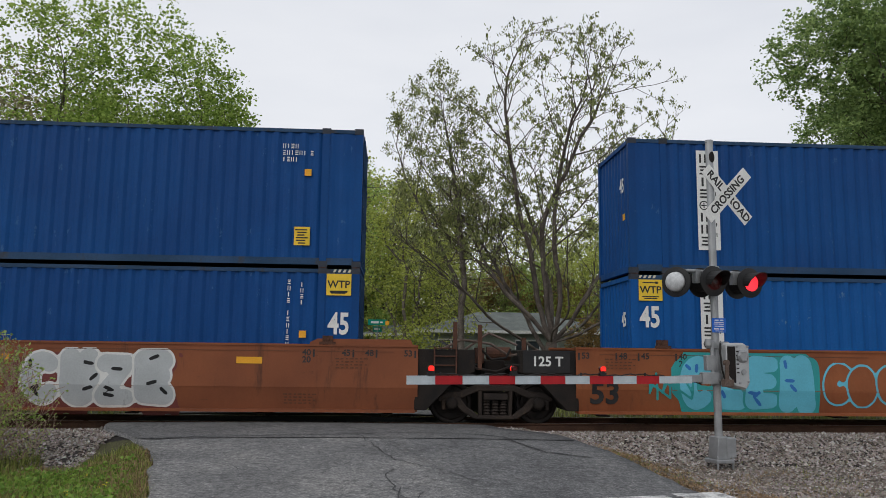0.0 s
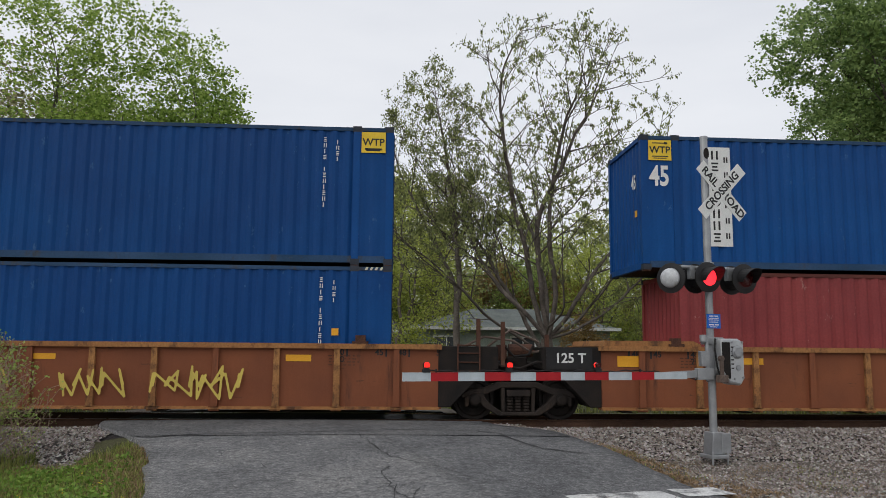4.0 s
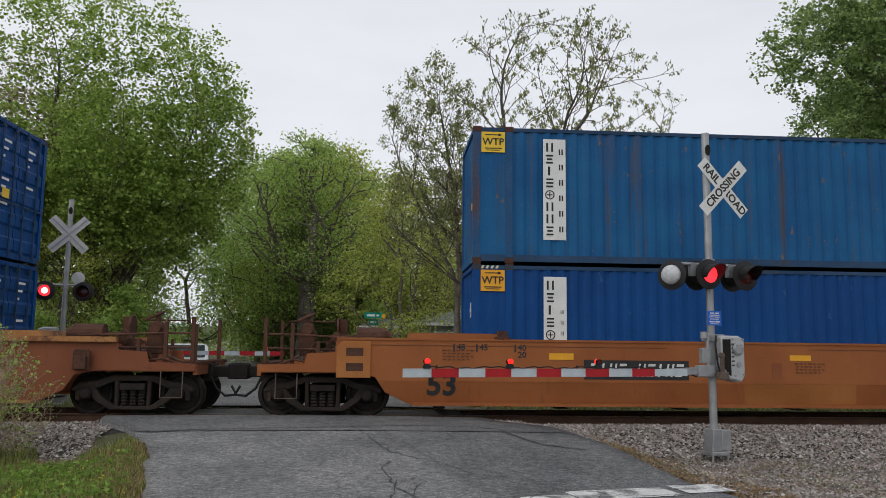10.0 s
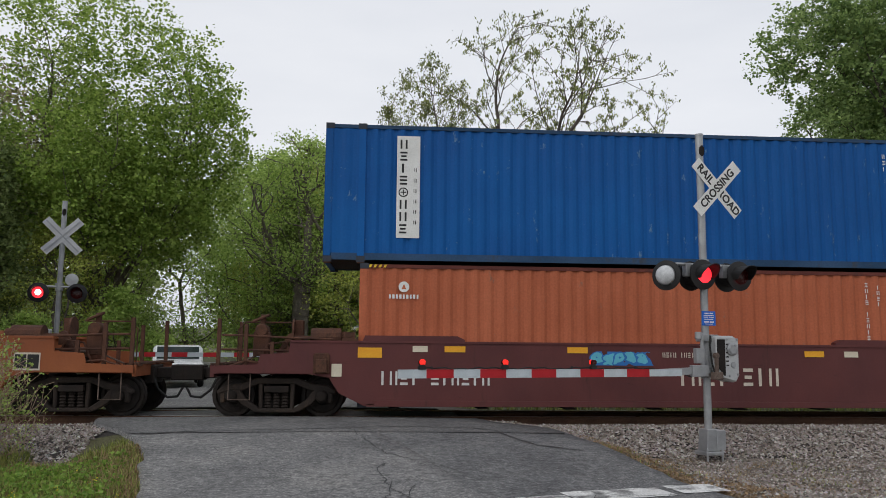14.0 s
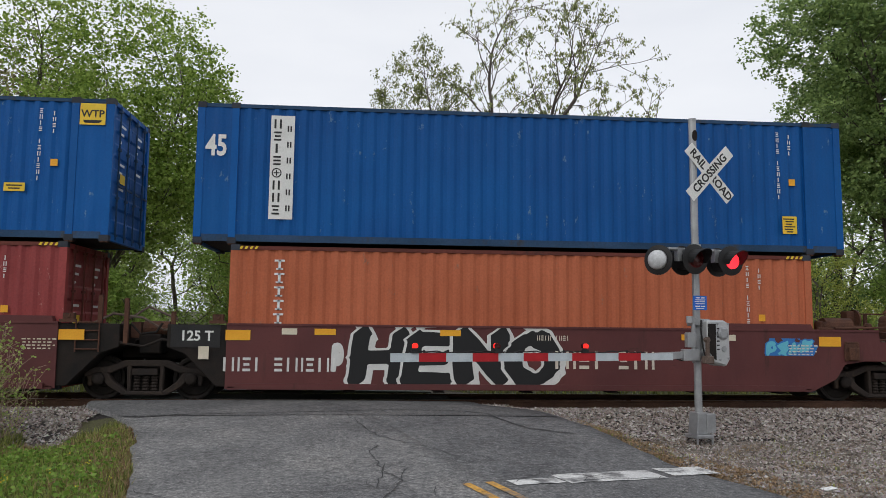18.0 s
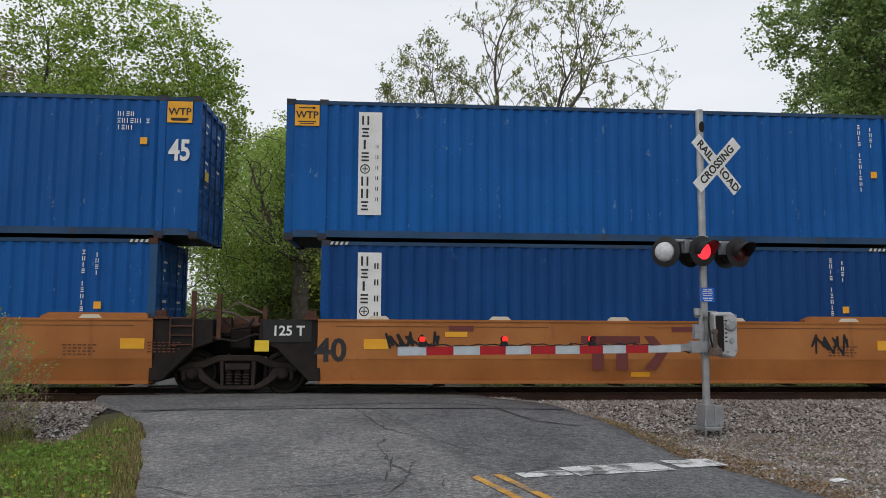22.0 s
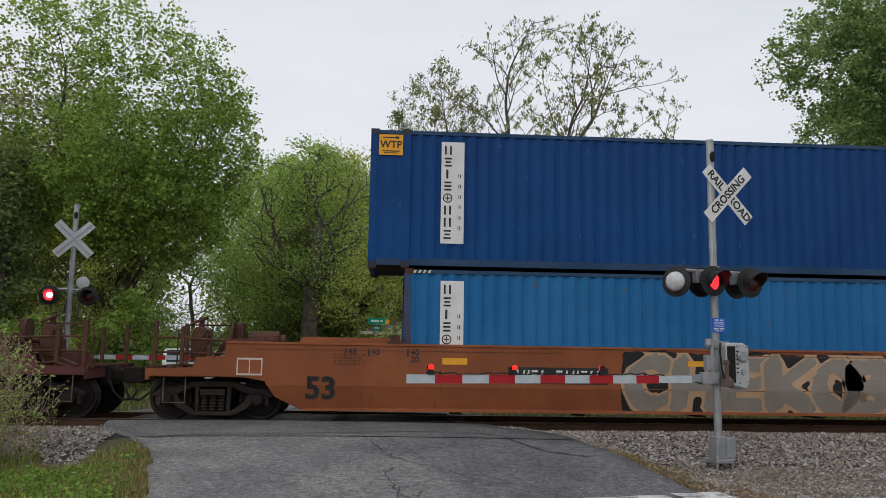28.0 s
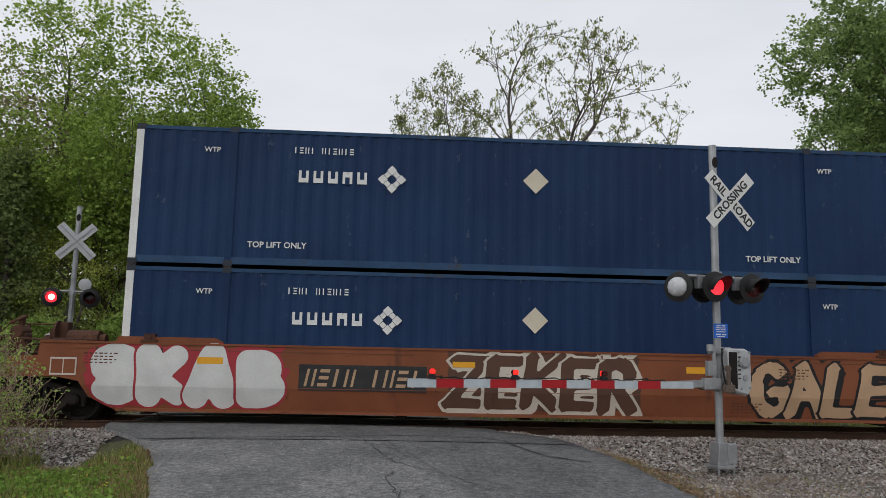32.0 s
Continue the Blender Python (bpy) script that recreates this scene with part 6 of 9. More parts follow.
for key, c in (("g_white", (0.62, 0.62, 0.60)), ("g_silver", (0.42, 0.44, 0.45)), ("g_cyan", (0.12, 0.45, 0.58)), ("g_teal", (0.03, 0.30, 0.30)), ("g_black", (0.015, 0.015, 0.016)), ("g_bone", (0.58, 0.52, 0.44)),
               ("g_lilac", (0.42, 0.30, 0.50)), ("g_purple", (0.11, 0.07, 0.22)), ("g_yellow", (0.60, 0.46, 0.10)), ("g_red", (0.36, 0.035, 0.045)), ("g_tan", (0.46, 0.30, 0.18)), ("g_navy", (0.03, 0.07, 0.20)), ("g_pink", (0.55, 0.30, 0.30)), ("g_blue", (0.03, 0.16, 0.45)), ("g_maroon", (0.15, 0.04, 0.035)), ("g_cyanteal", (0.04, 0.24, 0.30)), ("g_olive", (0.30, 0.30, 0.08)), ("g_slate", (0.16, 0.18, 0.21)), ("g_rustdark", (0.10, 0.05, 0.032)), ("g_oxide", (0.22, 0.045, 0.035)), ("g_sky", (0.02, 0.28, 0.48)), ("g_stone", (0.24, 0.21, 0.18)), ("g_brick", (0.26, 0.045, 0.045))):
    M[key] = surface("spray_" + key[2:], tuple(0.9 * v for v in c), tuple(1.08 * v for v in c), 0.65, 0, 1.5, 40, 0.05, tuple(0.6 * v for v in c), 0.66, 0.2, grit=0.06, chips=tuple(0.8 * v for v in c))
STD = {"ticks": (0.3, 1.1, 13.1, 12.4), "plates": ((1.8, 1.24, 0.5, 0.13, "amber"), (11.6, 1.24, 0.5, 0.13, "amber"), (6.8, 1.26, 0.45, 0.11, "amber")), "print": ((-0.3, 1.25), (13.6, 1.2), (12.6, 0.5))}
BRN = {"ticks": (0.3, 1.1, 13.1, 12.4), "plates": ((-0.4, 1.22, 0.45, 0.22, "amber"), (2.2, 1.24, 0.5, 0.13, "amber"), (11.9, 1.24, 0.5, 0.13, "amber"), (7.0, 1.24, 0.45, 0.11, "amber")), "print": ((1.0, 1.2), (12.8, 1.2))}


def marked(base, **more):
    d = {k: tuple(v) for k, v in base.items()}
    for k, v in more.items():
        d[k] = tuple(d.get(k, ())) + tuple(v) if isinstance(v, (list, tuple)) else v
    return d


U = [-14.42, 4.91, 24.29, 47.74, 66.71, 86.52, 109.90, 133.25, 156.69, 176.00, 195.34, 216.88, 232.05, 247.47, 262.74, 278.10, 297.57, 312.91, 328.48, 343.92, 359.36, 380.80, 400.16, 419.29, 442.66, 462.06, 481.35, 503.50]
F = 13.716
# boxes: upper paint and marks, lower length, paint and marks
STACKS = [
    ("deep", "joq", F, "deep", "rkio"), ("deep", "nitqk", F, "blue", "wlnjy"), ("deep", "wlNiyr", F, "pale", "wlNjya"), ("deep", "vnir", F, "deep", "nio"),
    ("deep", "wlNiyrk", 12.192, "red", "ito"), ("deep", "wlNiyr", F, "deep", "vlNia"), ("worn", "wlnjyrqx", F, "deep", "vniaok"), ("deep", "wlNiyr", F, "deep", "vniaok"),
    ("worn", "wNjyrx", F, "deep", "vniaok"), ("blue", "vnjoak", F, "deep", "vniaok"), ("pale", "wnjorkx", F, "deep", "njokt"), ("blue", "nqkjo", 12.192, "orange", "Oi"),
    ("blue", "niyr", 12.192, "blue", "nio"), ("blue", "wniyor", 12.192, "pale", "jo"), ("blue", "wlNiyor", 12.192, "red", "Xiot"), ("blue", "lNiqo", 12.192, "orange", "Tio"),
    ("deep", "wlNiyr", 12.192, "red", "Sitox"), ("pale", "wnjorkx", 12.192, "blue", "njo"), ("blue", "vnjoak", 12.192, "blue", "niox"), ("blue", "vnioak", 12.192, "deep", "Nio"),
    ("worn", "vlnjyor", 12.192, "red", "Oiot"), ("blue", "njok", F, "deep", "vnioak"), ("blue", "wnjok", F, "deep", "wlnioak"), ("deep", "wlNiyr", F, "deep", "nir"),
    ("deep", "vnioak", 12.192, "pale", "njox"), ("worn", "wNjyrx", F, "deep", "wlNior"), ("blue", "wlnjoyrx", F, "pale", "wnjorkx"), ("navy", "pU", 16.154, "navy", "pU"),
]
NAMES = {"deep": "deep blue", "blue": "blue", "pale": "faded light blue", "worn": "rust-streaked blue", "red": "red-brown", "orange": "orange", "navy": "dark navy"}
for u, (p1, f1, l2, p2, f2) in zip(U, STACKS):
    big = p1 == "navy"
    l1 = 16.154 if big else F
    container(u, 3.137, l1, p1, f1, "%s corrugated steel container, upper box of a stack" % NAMES[p1])
    container(u + (l1 - l2) / 2, 0.215, l2, p2, f2, "%s corrugated steel container, lower box in a well" % NAMES[p2])


def half(i):
    """Half of the gap between box stacks i and i + 1."""
    return (U[i + 1] - U[i] - F) / 2 if i + 1 < len(U) else 2.8


J, E = "joint", "end"
S53, S40 = (3.0, E), (0.85, E)
FIFTY = [(-0.62, 0.64, "53")]
def unit(i, paint, style, kl, kr, label, marks):
    left = S53 if kl == "e" else S40 if kl == "c" else (half(i - 1) if i else 2.8, J if kl == "j" else "shared")
    right = S53 if kr == "e" else S40 if kr == "c" else (half(i), J if kr == "j" else "shared")
    if i == 27:
        left, right, = (1.75, E), (1.75, E)
    return well_car(U[i], 16.154 if i == 27 else F, paint, style, left, right, label, marks)


RUSTY53 = "weathered orange-brown steel well car with graffiti and dark trucks"
unit(0, "well_brown", "smooth", "j", "j", RUSTY53, marked(STD, graffiti=[(7.3, 10.1, 0.28, 1.45, 4, "bubble", "g_silver", "g_white", "g_black", 3, "CUZE")], slabs=[(7.1, 10.2, 0.22, 1.3, 0.0, "g_maroon", 0.12, 2)]))
unit(1, "well_rust", "smooth", "s", "j", RUSTY53, marked(STD, text=FIFTY, graffiti=[(0.95, 3.7, 0.24, 1.50, 4, "bubble", "g_cyan", "g_teal", "g_blue", 5, "CLEM", "g_teal"), (3.95, 6.2, 0.40, 1.32, 4, "bubble", "well_rust", "g_cyan", None, 6, "COOA"), (7.4, 9.8, 0.25, 1.44, 2, "sharp", "g_bone", "g_black", None, 7, "ME", "g_black"), (9.9, 11.5, 0.35, 1.45, 2, "thin", "well_rust", "g_bone", None, 8)], emblems=[(7.0, 1.0, "barred", "g_oxide")]))
unit(2, "well_brown", "smooth", "s", "e", RUSTY53, marked(STD, text=FIFTY, slabs=[(0.2, 0.85, 0.24, 1.54, 0.55, "g_black", 0.01, 4), (0.85, 6.9, 0.26, 1.54, 0.12, "g_black", 0.015, 5), (6.4, 7.5, 0.26, 0.8, -0.5, "g_tan", 0.03, 7)], graffiti=[(0.75, 7.1, 0.24, 1.56, 3, "block", "g_bone", "g_bone", None, 9, "BTR")], plates=[(1.8, 0.92, 0.5, 0.13, "amber"), (5.55, 0.95, 0.5, 0.13, "amber"), (7.0, 1.18, 0.28, 0.26, "ink")]))
unit(3, "well_brown", "ribbed", "e", "s", "rusty brown ribbed steel well car with yellow scrawls", marked(BRN, words=[(2.2, 0.85, 10, 0.2, "g_bone", "ink")]))
unit(4, "well_brown", "ribbed", "j", "s", "rusty brown ribbed steel well car", marked(BRN))
unit(5, "well_brown", "ribbed", "j", "e", "rusty brown ribbed steel well car with yellow scrawls", marked(BRN, text=[(13.6, 0.72, "53")], size=0.4))
unit(6, "well_orange", "low", "e", "e", "low-sided orange-brown ribbed well car", marked({}, text=[(6.05, 0.55, "53")], size=0.36, words=[(2.75, 0.52, 11, 0.22, "g_bone", "print_brown")], print=[(0.3, 0.55), (5.1, 0.45)], plates=[(-1.6, 1.0, 0.4, 0.12, "amber"), (4.5, 0.53, 0.3, 0.26, "print_brown"), (8.0, 1.14, 0.45, 0.07, "amber"), (5.0, 1.14, 0.3, 0.06, "amber")], emblems=[(10.2, 0.52, "barred_small", "print_brown")]))
unit(7, "well_brown", "few", "e", "e", "rusty brown ribbed well car with worn yellow top chord", marked({}, words=[(2.05, 0.57, 11, 0.18, "g_tan", "print_brown")], plates=[(14.2, 0.75, 0.35, 0.25, "g_tan"), (4.0, 1.42, 0.6, 0.09, "amber"), (9.0, 1.42, 0.6, 0.09, "amber")], print=[(0.2, 0.6)]))
unit(8, "well_orange", "smooth", "e", "j", "faded yellow-orange smooth-sided well car", marked(STD, text=FIFTY, words=[(3.35, 0.98, 10, 0.26, "g_white", "ink")], slabs=[(5.6, 8.0, 0.3, 0.72, 0.0, "well_yellow", 0.012, 3), (9.5, 11.5, 0.8, 1.05, 0.0, "well_yellow", 0.08, 5)], plates=[(12.4, 1.0, 0.44, 0.38, "chord"), (6.3, 1.0, 0.2, 0.3, "well_rust")], print=[(7.0, 1.05)]))
unit(9, "well_orange", "smooth", "s", "j", "faded orange well car with lilac and teal graffiti", marked(STD, text=FIFTY, slabs=[(0.3, 5.7, 0.3, 1.5, 0.0, "g_cyanteal", 0.06, 3), (8.0, 14.2, 0.3, 1.5, 0.0, "g_cyanteal", 0.06, 6)], graffiti=[(0.3, 5.85, 0.22, 1.54, 5, "block9", "g_lilac", "g_white", None, 14, "DARKS", None, "g_purple"), (8.1, 13.9, 0.22, 1.54, 4, "block9", "g_lilac", "g_white", None, 15, "AKUN", None, "g_purple")], plates=[(6.8, 0.98, 2.5, 0.56, "ink"), (4.9, 1.38, 0.5, 0.1, "amber")], emblems=[(6.85, 1.0, "barred", "g_white")]))
unit(10, "well_rust", "smooth", "s", "e", "orange well car with purple and white bubble graffiti", marked(STD, text=FIFTY, graffiti=[(-0.2, 3.75, 0.77, 1.55, 6, "bubble", "g_purple", "g_white", None, 17, "BOBRED"), (3.8, 6.95, 0.70, 1.54, 6, "bubble", "g_white", "g_maroon", None, 18, "BOOND"), (9.0, 10.3, 1.15, 1.5, 4, "thin", "well_rust", "g_tan", None, 19)], words=[(10.3, 0.92, 11, 0.30, "g_white", "ink")], slabs=[(8.2, 12.6, 0.3, 0.68, 0.0, "well_orange", 0.02, 4)]))
MAX = {"plates": ((1.0, 1.30, 0.48, 0.2, "amber"), (2.7, 1.38, 0.42, 0.12, "amber"), (5.2, 1.38, 0.42, 0.12, "amber"), (10.2, 1.34, 0.42, 0.12, "amber"), (13.2, 1.28, 0.48, 0.2, "amber"), (0.35, 0.95, 0.2, 0.25, "cream"), (2.0, 1.38, 0.3, 0.12, "cream"), (11.0, 1.34, 0.3, 0.12, "cream")), "print": ((12.6, 1.1),), "words": ((8.35, 0.86, 8, 0.36, "g_bone", None), (7.3, 1.3, 9, 0.1, "g_bone", None))}
unit(11, "well_maroon", "maxi", "c", "j", "maroon smooth-sided well car with white markings", marked(MAX, words=[(2.3, 0.80, 11, 0.27, "g_white", None)], graffiti=[(5.5, 6.65, 1.08, 1.36, 5, "sharp", "g_cyan", "g_blue", None, 21)]))
unit(12, "well_maroon", "maxi", "s", "j", "maroon smooth-sided well car with white markings", marked(MAX, words=[(1.8, 0.75, 11, 0.27, "g_white", None)]))
unit(13, "well_maroon", "maxi", "s", "j", "maroon well car with red and blue graffiti", marked(MAX, graffiti=[(1.2, 5.6, 0.3, 1.5, 5, "sharp", "g_red", "g_blue", "g_white", 23)]))
unit(14, "well_maroon", "maxi", "s", "j", "maroon well car with yellow and white graffiti", marked(MAX, slabs=[(2.3, 7.8, 0.24, 1.46, 0.0, "g_red", 0.10, 3)], graffiti=[(2.6, 7.6, 0.28, 1.46, 5, "block9", "g_olive", "g_yellow", "g_bone", 25, "NEKPS", None, "g_bone"), (1.5, 2.4, 1.1, 1.35, 4, "thin", "well_maroon", "g_silver", None, 26)]))
unit(15, "well_maroon", "maxi", "s", "c", "maroon well car with black and white graffiti", marked(MAX, words=[(1.8, 0.73, 11, 0.27, "g_white", None)], graffiti=[(3.25, 7.4, 0.26, 1.5, 4, "block9", "g_black", "g_white", None, 27, "HENO"), (11.8, 12.8, 0.98, 1.34, 4, "sharp", "g_cyan", "g_blue", None, 28), (2.85, 3.3, 0.6, 1.2, 2, "thin", "g_white", "g_white", None, 29)]))
YEL = {"plates": ((-0.35, 0.98, 0.28, 0.22, "yellow"), (1.9, 1.02, 0.5, 0.2, "amber"), (3.6, 1.34, 0.5, 0.1, "g_maroon"), (8.2, 1.34, 0.5, 0.1, "g_maroon"), (12.6, 1.02, 0.46, 0.2, "amber"), (7.3, 0.42, 0.4, 0.1, "amber"), (3.5, 1.22, 0.45, 0.1, "amber")), "print": ((13.2, 0.95), (11.6, 0.9))}
FORTY = [(1.0, 0.88, "40")]
unit(16, "well_yellow", "short", "c", "j", "yellow-orange well car with a painted-over patch", marked(YEL, text=FORTY, words=[(4.0, 0.80, 9, 0.22, "g_white", "ink")], slabs=[(7.5, 9.75, 0.45, 1.28, 0.0, "g_bone", 0.16, 31)]))
unit(17, "well_yellow", "short", "s", "j", "yellow-orange well car with pale outlined graffiti", marked(YEL, text=FORTY, slabs=[(1.45, 6.1, 0.28, 1.46, 0.0, "g_tan", 0.05, 3), (8.3, 13.3, 0.28, 1.42, 0.0, "g_tan", 0.04, 5)], graffiti=[(1.6, 4.8, 0.3, 1.2, 3, "thin", "g_tan", "g_maroon", None, 33), (8.4, 13.2, 0.3, 1.38, 5, "sharp", "g_tan", "g_black", None, 34)], emblems=[(7.15, 0.92, "barred", "g_maroon")]))
unit(18, "well_yellow", "short", "s", "j", "yellow-orange well car with rust stains and graffiti", marked(YEL, text=FORTY, slabs=[(1.3, 4.9, 0.3, 1.42, 0.0, "g_tan", 0.07, 4), (8.4, 9.4, 0.25, 1.38, 0.0, "g_rustdark", 0.16, 8)], graffiti=[(1.4, 4.8, 0.32, 1.38, 3, "thin", "g_tan", "g_maroon", None, 36, "BOO")], emblems=[(6.8, 0.88, "barred", "g_maroon")]))
unit(19, "well_yellow", "short", "s", "j", "yellow-orange well car with dark scrawls", marked(YEL, text=FORTY, emblems=[(7.0, 0.88, "barred", "g_maroon")]))
unit(20, "well_yellow", "short", "s", "c", "yellow-orange well car with red and white graffiti", marked(YEL, text=FORTY, slabs=[(1.4, 7.1, 0.3, 1.5, 0.0, "g_purple", 0.14, 6)], graffiti=[(1.55, 7.0, 0.24, 1.5, 5, "block9", "g_brick", "g_white", None, 40, "LAYZE", None, "g_maroon")], words=[(9.8, 0.90, 10, 0.22, "g_white", "ink")]))
BN = {"ticks": (0.9, 1.7, 13.0, 12.2), "plates": ((-0.35, 1.36, 0.55, 0.24, "amber"), (3.7, 1.26, 0.42, 0.11, "amber"), (6.4, 1.26, 0.45, 0.11, "amber"), (9.8, 1.26, 0.45, 0.11, "amber"), (13.0, 1.28, 0.45, 0.11, "amber"), (14.6, 1.42, 0.22, 0.22, "amber")), "print": ((0.4, 1.25), (12.3, 1.25), (13.6, 1.15), (13.8, 0.85))}
for i, kl, kr in ((21, "e", "j"), (22, "s", "j"), (23, "s", "e")):
    unit(i, "well_maroon", "smooth", kl, kr, "dark red-brown smooth-sided well car with cream markings", marked(BN, text=FIFTY if i == 22 else [(-0.1, 0.62, "53")], ink="g_bone", words=[(3.9, 0.92, 11, 0.24, "g_bone", None), (6.6, 1.46, 10, 0.1, "g_bone", None), (6.8, 1.08, 10, 0.1, "g_bone", None)], emblems=[(9.7, 0.86, "wedge", "g_bone")] if i != 23 else [], graffiti=[(1.2, 2.3, 0.6, 1.3, 2, "thin", "well_maroon", "g_tan", None, 44)] if i == 22 else [] if i != 23 else [(7.0, 12.3, 0.25, 1.45, 6, "bubble", "g_pink", "g_black", "g_white", 45)]))
unit(24, "well_rust", "smooth", "e", "j", "orange-brown smooth-sided well car with silver and black graffiti", marked(STD, text=[(-0.85, 0.66, "53")], words=[(3.9, 0.98, 11, 0.22, "g_white", "ink")], slabs=[(5.2, 13.1, 0.26, 1.48, 0.0, "g_black", 0.03, 2)], graffiti=[(5.3, 10.2, 0.24, 1.48, 5, "block9", "g_stone", "g_tan", None, 47, "CHEKO"), (9.9, 13.0, 0.24, 1.48, 3, "block9", "g_stone", "g_tan", None, 48, "BOY")]))
unit(25, "well_rust", "smooth", "s", "j", "orange-brown smooth-sided well car with graffiti", marked(STD, text=FIFTY, slabs=[(1.3, 5.2, 0.28, 1.46, 0.0, "g_bone", 0.07, 3)], graffiti=[(1.4, 5.2, 0.24, 1.5, 4, "block9", "g_bone", "g_black", None, 49, "FASE"), (9.3, 12.7, 0.34, 1.5, 4, "bubble", "g_black", "g_white", "g_silver", 50, "DOAP")], emblems=[(8.1, 0.95, "barred", "g_oxide")]))
unit(26, "well_rust", "smooth", "s", "e", "orange-brown smooth-sided well car with grey-blue graffiti", marked(STD, text=FIFTY, slabs=[(1.4, 5.5, 0.26, 1.46, 0.0, "g_slate", 0.10, 4)], graffiti=[(1.5, 5.4, 0.25, 1.48, 4, "block9", "g_stone", "g_black", "g_bone", 52, "MARG", None, "g_lilac")], words=[(10.2, 0.95, 11, 0.36, "g_white", "ink"), (8.0, 0.95, 1, 0.26, "ink", None)], print=[(6.3, 0.95), (6.6, 0.78)], plates=[(7.2, 0.95, 0.3, 0.28, "print_brown")]))
w = unit(27, "well_brown", "smooth", "e", "s", "rusty brown well car with pale sprayed graffiti", marked(STD, slabs=[(-0.5, 3.2, 0.4, 1.5, 0.0, "g_red", 0.13, 3), (6.5, 10.4, 0.36, 1.5, 0.0, "g_rustdark", 0.06, 5)], graffiti=[(-0.5, 3.25, 0.26, 1.58, 4, "bubble", "g_white", "g_red", None, 55, "SKAB"), (6.5, 10.3, 0.3, 1.54, 5, "block9", "g_rustdark", "g_bone", None, 56, "ZEKER"), (12.7, 16.5, 0.26, 1.5, 5, "block9", "g_tan", "g_black", None, 57, "GALEN")], words=[(4.8, 0.95, 9, 0.34, "g_tan", "ink")]))
for i, spans, mat in ((3, ((5.0, 6.2), (7.2, 8.6), (9.0, 10.8)), "g_yellow"), (5, ((4.4, 5.2), (5.6, 6.2), (7.6, 8.0), (9.0, 9.3)), "g_yellow"), (19, ((2.05, 3.1), (10.9, 11.8)), "g_black"), (20, ((10.2, 11.0),), "g_maroon"), (9, ((6.6, 7.6),), "g_navy"), (26, ((5.6, 6.6),), "g_black"), (12, ((1.8, 3.0),), "g_silver"), (1, ((0.2, 1.0),), "g_teal")):
    for o, uu, zz in MOVING:
        if o.name.startswith("well_car") and uu == U[i]:
            for k, (xa, xb) in enumerate(spans):
                scrawl(o, "ribbed" if i in (3, 5) else "smooth", -1.41, xa, xb, {19: 1.05, 20: 1.22, 9: 0.45, 26: 0.55}.get(i, 0.75), {19: 0.4, 20: 0.35, 9: 0.25, 26: 0.35}.get(i, 0.6), mat, 100 + i * 5 + k)

# ---- crossing signals ----
FLASH = []          # (lamp disc, True where it is lit in the first half of the beat)


def lamp_head(parent, x, y, z, turn, phase, bright=False):
    """A round black backboard with a hooded lens. The disc inside shows its lit face for half the beat."""
    h = part("lamp_head", shape("lamp_board", lambda bm: (lathe(bm, [(0.255, 0.02), (0.255, 0.0), (0.19, -0.015), (0.16, -0.02)], lambda a, b, hh: (a, hh, b), 26), lathe(bm, [(0.17, 0.02), (0.15, 0.16), (0.08, 0.20)], lambda a, b, hh: (a, hh, b), 16)), "black"), "black", parent, "round black backboard with hood", pose(x, y, z, 0, 0, turn))
    def hood(bm):
        n = 14
        rows = []
        for r in (0.165, 0.155):
            rows.append(([bm.verts.new((r * math.cos(q), -0.015, r * math.sin(q))) for q in (math.radians(-25 + 230 * i / n) for i in range(n + 1))],
                         [bm.verts.new((r * 0.96 * math.cos(q), -0.08 - 0.26 * max(0, math.sin(q) * 0.6 + 0.4), r * 0.96 * math.sin(q))) for q in (math.radians(-25 + 230 * i / n) for i in range(n + 1))]))
        for i in range(n):
            (a, b), (c, d) = rows
            bm.faces.new((a[i], a[i + 1], b[i + 1], b[i]))
            bm.faces.new((c[i + 1], c[i], d[i], d[i + 1]))
            bm.faces.new((b[i], b[i + 1], d[i + 1], d[i]))
    part("hood", shape("hood", hood, "black"), "black", h)
    def disc(bm):
        lathe(bm, [(0.145, 0.0), (0.11, -0.012), (0.05, -0.02)], lambda a, b, hh: (a, hh, b), 24)
    d = part("lens", shape("lens_lit", disc, "lit"), "lit", h, "red lens, lit for half of each beat", pose(0, -0.03, 0))
    part("lens_back", shape("lens_off", lambda bm: lathe(bm, [(0.147, 0.0), (0.11, 0.012), (0.05, 0.02)], lambda a, b, hh: (a, hh, b), 24), "lens_dark"), "lens_dark", d, "dark red lens face", pose(0, 0.002, 0))
    if bright:
        part("lamp_core", shape("lamp_core", lambda bm: lathe(bm, [(0.085, -0.012), (0.06, -0.026), (0.02, -0.03)], lambda a, b, hh: (a, hh, b), 16), "lit_core"), "lit_core", d)
    FLASH.append((d, phase, -0.03))
    return h


